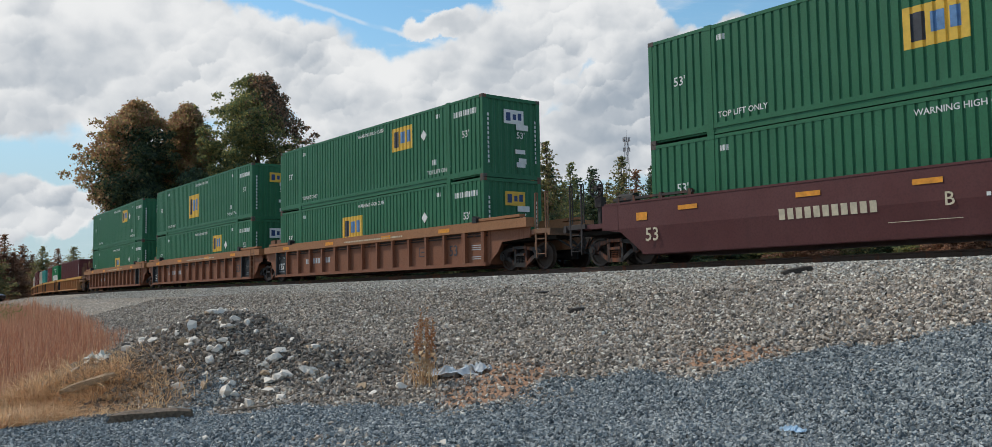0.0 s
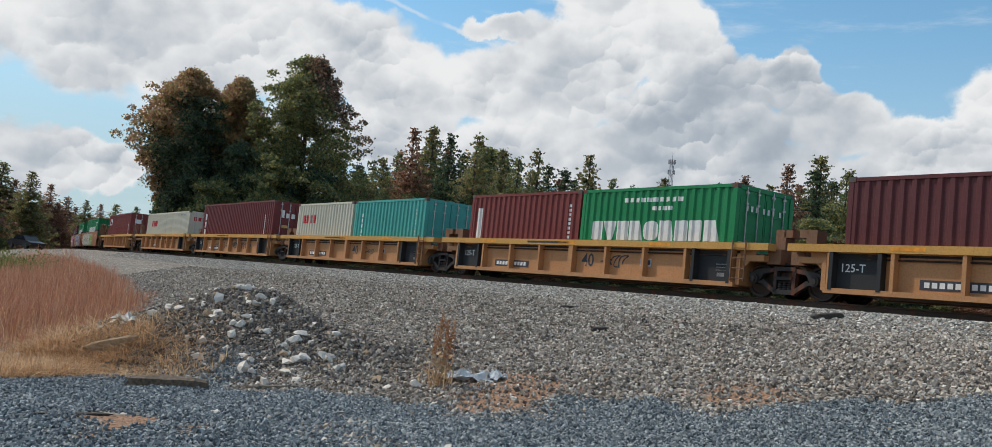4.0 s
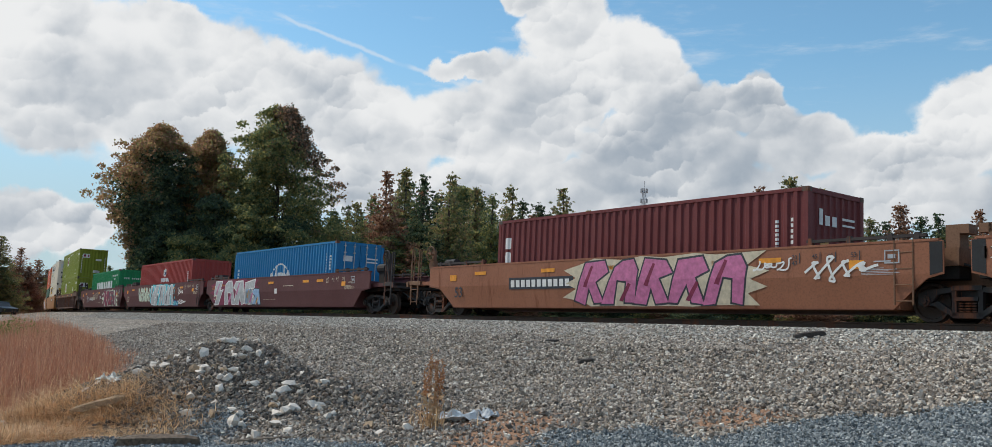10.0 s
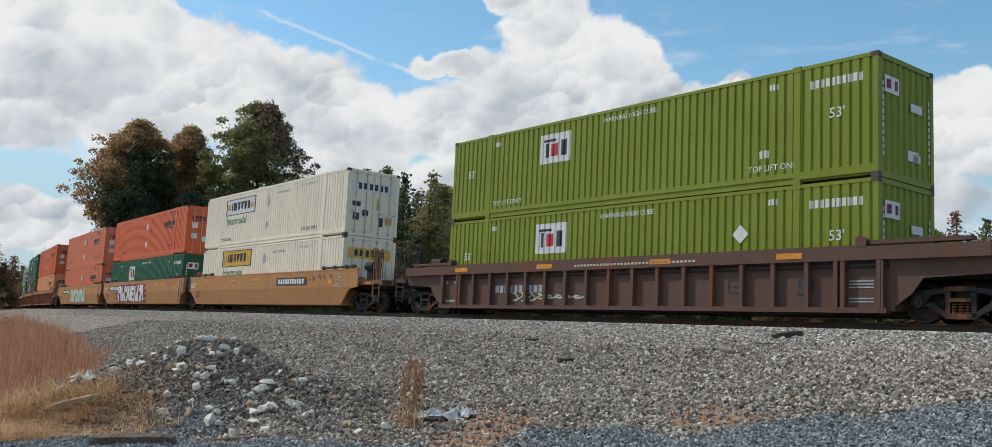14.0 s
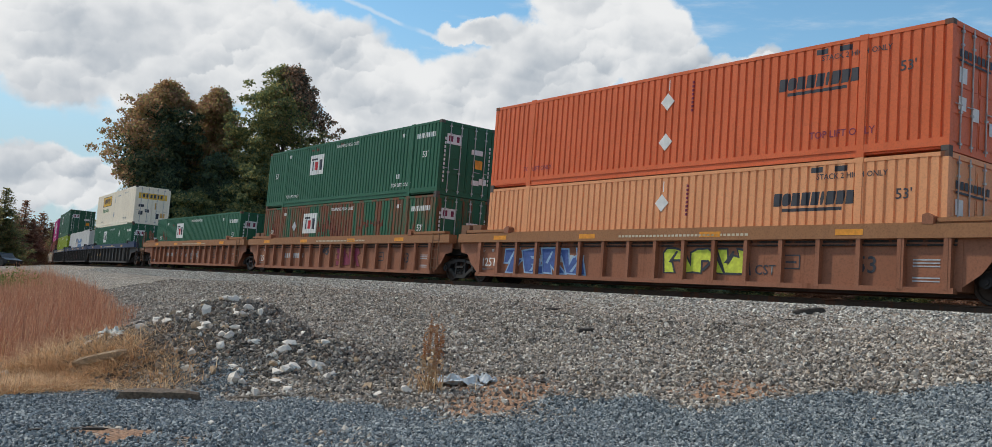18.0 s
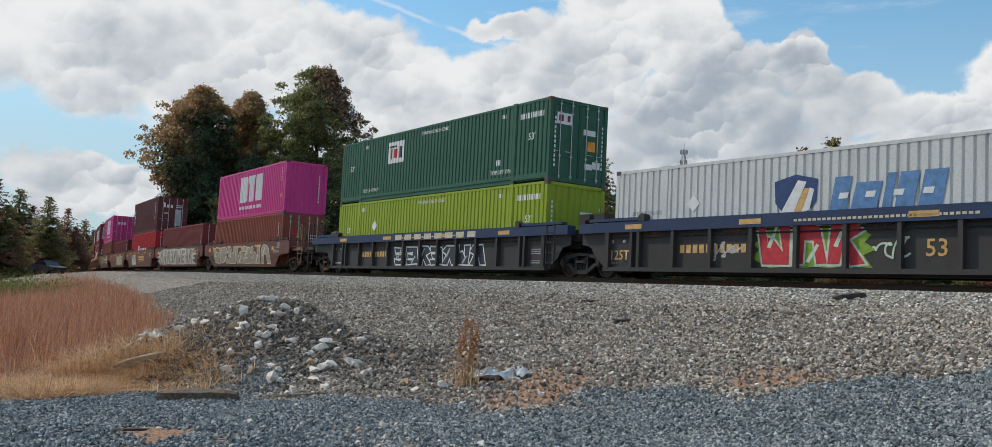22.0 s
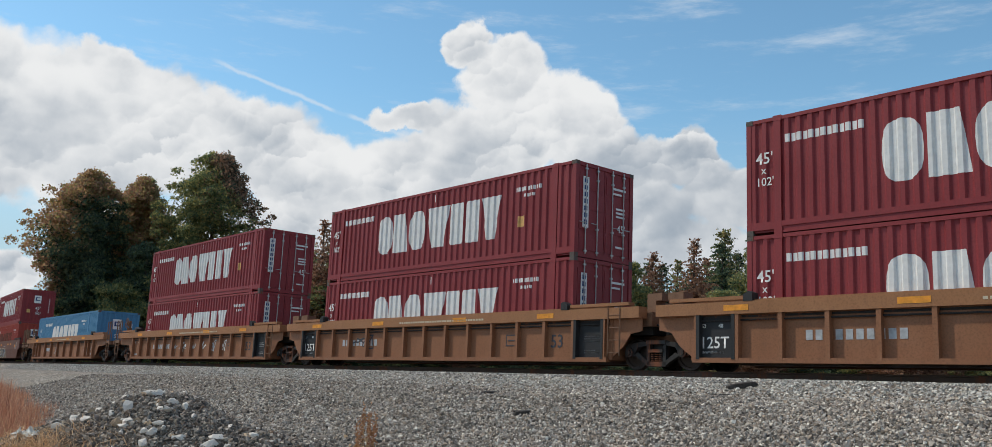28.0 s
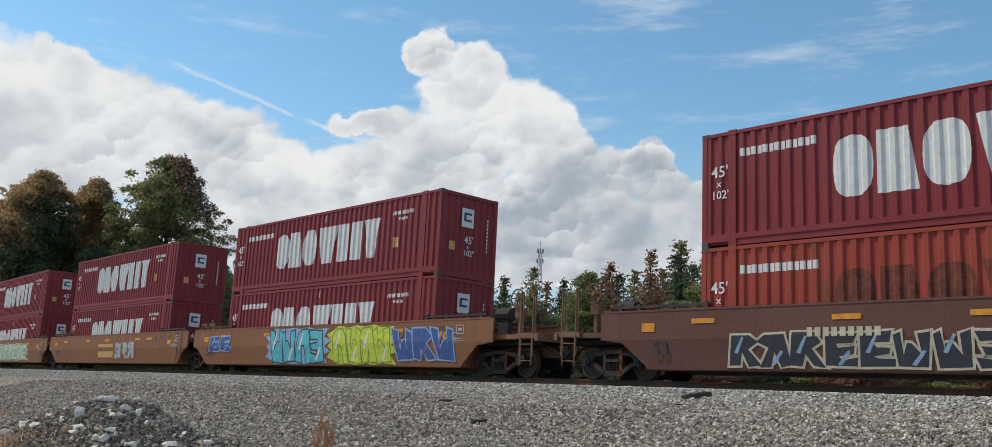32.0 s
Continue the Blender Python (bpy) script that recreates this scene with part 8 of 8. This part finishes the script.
for i in range(26):
    f = i / 25
    x, y = -15.35 + 0.5 * f + rng.uniform(-0.25, 0.25), 3.5 + 3.2 * f + rng.uniform(-0.15, 0.15)
    stone(i + 130, x, y, rng.uniform(0.13, 0.29), TANSTONE if i % 5 == 2 else PALE)
for i in range(44):
    f, g = rng.random(), rng.random()
    x, y = -14.75 + 2.4 * g + rng.uniform(-0.2, 0.2), 4.7 + 1.3 * f + 0.55 * g + rng.uniform(-0.2, 0.2)
    stone(i + 170, x, y, rng.uniform(0.10, 0.30) * rng.choice([1, 1, 1.25]), TANSTONE if i % 6 == 3 else PALE)
for i in range(60):
    a, r = rng.uniform(0, 6.28), rng.uniform(0.2, 1.0) ** 0.6
    x, y = -14.2 + 2.3 * r * math.cos(a) + 0.7 * r * math.sin(a), 6.0 + 1.6 * r * math.sin(a)
    stone(i + 30, x, y, rng.uniform(0.11, 0.25), TANSTONE if i % 4 == 0 else PALE, "small pale stone lying on the rubble heap")
for i in range(16):
    x, y = rng.uniform(-13, -5), rng.uniform(3.5, 9.5)
    stone(i + 90, x, y, rng.uniform(0.08, 0.14), TANSTONE if i % 3 == 0 else PALE, "small pale stone lying on the gravel")
# dark broken stone over the heap
x, y = scatter(105000, -18, -10.5, 3.4, 9.0, lambda x, y: np.clip(mound(x, y) * 1.8, 0, 1) * (1 - zones(x, y)[0]))
HEAP_STONE = island_material("dark mixed rubble", [(0.038, 0.032, 0.027), (0.145, 0.12, 0.098), (0.245, 0.195, 0.145), (0.48, 0.41, 0.33), (0.085, 0.074, 0.064), (0.19, 0.13, 0.09), (0.36, 0.315, 0.265), (0.045, 0.04, 0.036)])
pebbles("rubble", x, y, rng.uniform(0.026, 0.058, len(x)) * rng.choice([1, 1, 1, 1, 1.8], len(x)), HEAP_STONE, "dark broken rubble piled in a low heap", "rubble")


def rough_bar(x0, y0, x1, y1, w, h, mat, name, label, category, seed, lift=0.0):
    """A weathered timber lying on the ground, its ends broken."""
    rr = random.Random(seed)
    bm = bmesh.new()
    n = 7
    L = math.hypot(x1 - x0, y1 - y0)
    rings = []
    for i in range(n):
        t = (i / (n - 1) - 0.5) * L
        k = 0.55 if i in (0, n - 1) else 1.0
        rings.append([bm.verts.new((t + rr.uniform(-0.04, 0.04), sy * w / 2 * k * rr.uniform(0.85, 1.1), sz * h / 2 * k * rr.uniform(0.8, 1.15))) for sy, sz in ((-1, -1), (1, -1), (1, 1), (-0.3, 1.1), (-1, 0.7))])
    for a, b in zip(rings, rings[1:]):
        for j in range(5):
            bm.faces.new((a[j], a[(j + 1) % 5], b[(j + 1) % 5], b[j]))
    bm.faces.new(rings[0])
    bm.faces.new(rings[-1][::-1])
    ob = part(name, bm, mat, None)
    za, zb = gz(x0, y0), gz(x1, y1)
    ob.matrix_basis = pose((x0 + x1) / 2, (y0 + y1) / 2, (za + zb) / 2 + h * 0.42 + lift, 0, -math.degrees(math.atan2(zb - za, L)), math.degrees(math.atan2(y1 - y0, x1 - x0)))
    return tagged(ob, label, category)


rough_bar(-12.05, 3.45, -11.75, 4.35, 0.26, 0.14, plain("split brown wood", (0.13, 0.092, 0.062), 0.85, 0, 0.55, 22), "plank", "weathered brown plank lying on blue-grey gravel", "plank", 1)
rough_bar(-14.3, 3.4, -14.0, 4.1, 0.16, 0.1, plain("tan timber", (0.36, 0.25, 0.15), 0.8, 0, 0.3, 14), "timber", "tan timber offcut in the matted straw", "timber", 2, 0.1)
rough_bar(-11.9, 4.8, -11.5, 5.5, 0.05, 0.045, GREYWOOD, "branch", "thin bare branch lying on the gravel", "branch", 3)
rough_bar(-12.9, 8.7, -12.5, 9.4, 0.05, 0.05, GREYWOOD, "branch", "thin bare branch lying beside the dry weed", "branch", 4)
rough_bar(-12.6, 8.8, -12.5, 9.7, 0.04, 0.04, GREYWOOD, "branch", "thin bare branch lying beside the dry weed", "branch", 5)
rough_bar(-15.6, 13.5, -15.85, 14.2, 0.14, 0.07, DARKWOOD, "board", "dark broken board on the pale ballast", "board", 6)
rough_bar(-11.7, 17.1, -11.25, 17.55, 0.16, 0.12, DARKWOOD, "tie_stub", "dark tie stub lying on the ballast shoulder", "timber", 7)
rough_bar(-12.0, 16.0, -11.2, 16.6, 0.05, 0.04, DARKWOOD, "board", "thin dark board on the ballast shoulder", "board", 8)
rough_bar(-12.2, 11.3, -12.0, 11.5, 0.13, 0.1, DARKWOOD, "timber", "short dark timber offcut on the gravel", "timber", 9)
rough_bar(-16.9, 13.3, -17.0, 13.9, 0.05, 0.04, DARKWOOD, "board", "thin dark board on the gravel bench", "board", 10)
rough_bar(-9.8, 2.0, -9.4, 2.6, 0.05, 0.04, DARKWOOD, "branch", "short dark branch lying on the gravel", "branch", 12)


def crumple(name, x, y, sx, sy, sz, mat, label, category, seed, turn):
    """A crumpled sheet, folded and uneven."""
    bm = bmesh.new()
    bmesh.ops.create_grid(bm, x_segments=16, y_segments=10, size=0.5)
    for v in bm.verts:
        p = v.co * 5 + Vector((seed, seed * 2, 0))
        v.co = Vector((v.co.x * sx + 0.08 * sx * noise.noise(p + Vector((3, 0, 0))), v.co.y * sy + 0.1 * sy * noise.noise(p + Vector((0, 7, 0))), sz * (0.45 + noise.noise(p) + 0.4 * noise.noise(p * 2.3)) * (1 - 1.6 * v.co.length_squared)))
        v.co.z = max(v.co.z, 0.004)
    ob = part(name, bm, mat, None)
    md = ob.modifiers.new("thick", "SOLIDIFY")
    md.thickness = 0.006
    ob.matrix_basis = pose(x, y, gz(x, y) + 0.01, 0, 0, turn)
    return tagged(ob, label, category)


crumple("plastic_sheet", -10.9, 7.8, 0.95, 0.4, 0.16, PLASTIC, "crumpled grey-white plastic sheet beside the weed", "litter", 3.0, 40)
crumple("plastic_bottle_bag", -10.55, 8.05, 0.32, 0.26, 0.16, PLASTIC, "crumpled clear plastic bag beside the weed", "litter", 5.0, 10)
crumple("cloth_rag", -16.1, 4.9, 0.6, 0.4, 0.2, RAG, "blue-grey rag draped over the rubble", "litter", 7.0, 70)
crumple("plastic_wrap", -15.2, 4.2, 0.5, 0.25, 0.15, plain("pale wrap", (0.60, 0.60, 0.55), 0.5), "pale plastic wrap caught in the dead grass", "litter", 9.0, 20)
crumple("plastic_wrapper", -4.9, 7.2, 0.22, 0.12, 0.06, plain("blue-white wrapper", (0.35, 0.5, 0.65), 0.4), "small blue and white wrapper on the gravel", "litter", 11.0, 5)

# the dry weed with rusty seed heads
weed = thing("weed", "dry brown weed with rusty seed heads", "weed", m=pose(-10.75, 7.25, gz(-10.75, 7.25)))
for i in range(9):
    a, r, h = i * 0.75, 0.03 + 0.012 * (i % 4), 0.62 + 0.09 * (i % 5)
    x0, y0, x1, y1 = r * math.cos(a), r * math.sin(a), (r + 0.075) * math.cos(a), (r + 0.075) * math.sin(a)
    bm = bmesh.new()
    tube(bm, (x0, y0, 0), (x1, y1, h), 0.009, 5, 0.004)
    part("stem", bm, WEED_STEM, weed)
    k = rng.normal(size=(90, 3)) * (0.018, 0.018, 0.11) + (x1, y1, h * 0.86)
    ob = new("seed_head", leaf_mesh("seed_head", k, 0.028, SEEDS))
    ob.parent = weed
    tagged(ob, kind="stuff")
k = rng.normal(size=(120, 3)) * (0.09, 0.09, 0.16) + (0, 0, 0.25)
ob = new("leaves", leaf_mesh("leaves", k[k[:, 2] > 0], 0.07, WEED_STEM))
ob.parent = weed
x, y = scatter(380, -11.4, -10.1, 6.7, 7.9, lambda x, y: np.exp(-((x + 10.75) ** 2 + (y - 7.25) ** 2) / 0.08))
blades("weed_tuft", x, y, rng.uniform(0.15, 0.5, len(x)), 0.4, 0.012, STRAW, "straw-coloured grass tuft round the dry weed", "grass")
# scattered tufts at the lane's edge
x, y = scatter(5000, -20, -8, 1.5, 9.5, lambda x, y: np.clip(waves(x, y, 1.1, 5.0) - 1.05, 0, 1) * (1 - zones(x, y)[0]))
blades("loose_grass", x, y, rng.uniform(0.08, 0.25, len(x)), 0.6, 0.012, STRAW, "thin dead grass growing through the gravel", "grass")

# ---- the radio mast over the trees ----
MAST = paint("galvanised mast", (0.30, 0.31, 0.33), 0.6)
x, y, z = stand(46.7, 305.0)
mast = thing("radio_mast", "grey lattice radio mast rising behind the wood", "mast", m=pose(x, y, z))
H = top_at(9.45, 305.0, z)
for i in range(4):
    a = i * math.pi / 2 + 0.4
    bm = bmesh.new()
    tube(bm, (1.5 * math.cos(a), 1.5 * math.sin(a), 0), (0.6 * math.cos(a), 0.6 * math.sin(a), H), 0.12, 6, 0.08)
    part("leg", bm, MAST, mast)
for k in range(16):
    z0, z1 = H * k / 16, H * (k + 1) / 16
    r0, r1 = 1.5 - 0.9 * k / 16, 1.5 - 0.9 * (k + 1) / 16
    for i in range(4):
        a, b = i * math.pi / 2 + 0.4, (i + 1) * math.pi / 2 + 0.4
        if k % 2:
            a, b = b, a
        bm = bmesh.new()
        tube(bm, (r0 * math.cos(a), r0 * math.sin(a), z0), (r1 * math.cos(b), r1 * math.sin(b), z1), 0.05, 4)
        part("brace", bm, MAST, mast)
for zz, n in ((H - 0.8, 8), (H - 4.2, 6)):
    for i in range(n):
        a = 2 * math.pi * i / n
        bm = bmesh.new()
        box(bm, 1.1 * math.cos(a) - 0.1, 1.1 * math.cos(a) + 0.1, 1.1 * math.sin(a) - 0.1, 1.1 * math.sin(a) + 0.1, zz - 0.7, zz + 0.7)
        part("antenna", bm, MAST, mast)
bm = bmesh.new()
tube(bm, (0, 0, H - 0.5), (0, 0, H + 2.5), 0.06, 5)
part("rod", bm, MAST, mast)

# ---- a dark car parked under the far trees ----
CAR_PAINT = paint("near-black car paint", (0.018, 0.018, 0.022), 0.35)
CAR_GLASS = plain("dark car glass", (0.02, 0.024, 0.028), 0.1)
x, y, z = stand(9.5, 112.0)
auto = thing("car", "near-black car parked under the far trees", "car", m=pose(x, y, z, 0, 0, 20))
bm = bmesh.new()
prism(bm, [(-2.2, 0.35), (2.2, 0.35), (2.25, 0.75), (1.2, 0.95), (-1.5, 1.0), (-2.2, 0.9)], -0.88, 0.88)
part("body", bm, CAR_PAINT, auto)
bm = bmesh.new()
prism(bm, [(-1.6, 0.96), (1.1, 0.93), (0.45, 1.42), (-0.9, 1.44)], -0.74, 0.74)
part("cabin", bm, CAR_GLASS, auto)
bm = bmesh.new()
prism(bm, [(-0.95, 1.43), (0.5, 1.41), (0.4, 1.47), (-0.85, 1.49)], -0.72, 0.72)
part("roof", bm, CAR_PAINT, auto)
for wx in (-1.4, 1.4):
    for wy in (-0.85, 0.85):
        bm = bmesh.new()
        tube(bm, (wx, wy - 0.1, 0.33), (wx, wy + 0.1, 0.33), 0.33, 14)
        w_ob = part("wheel", bm, RUBBER, auto)
motions()
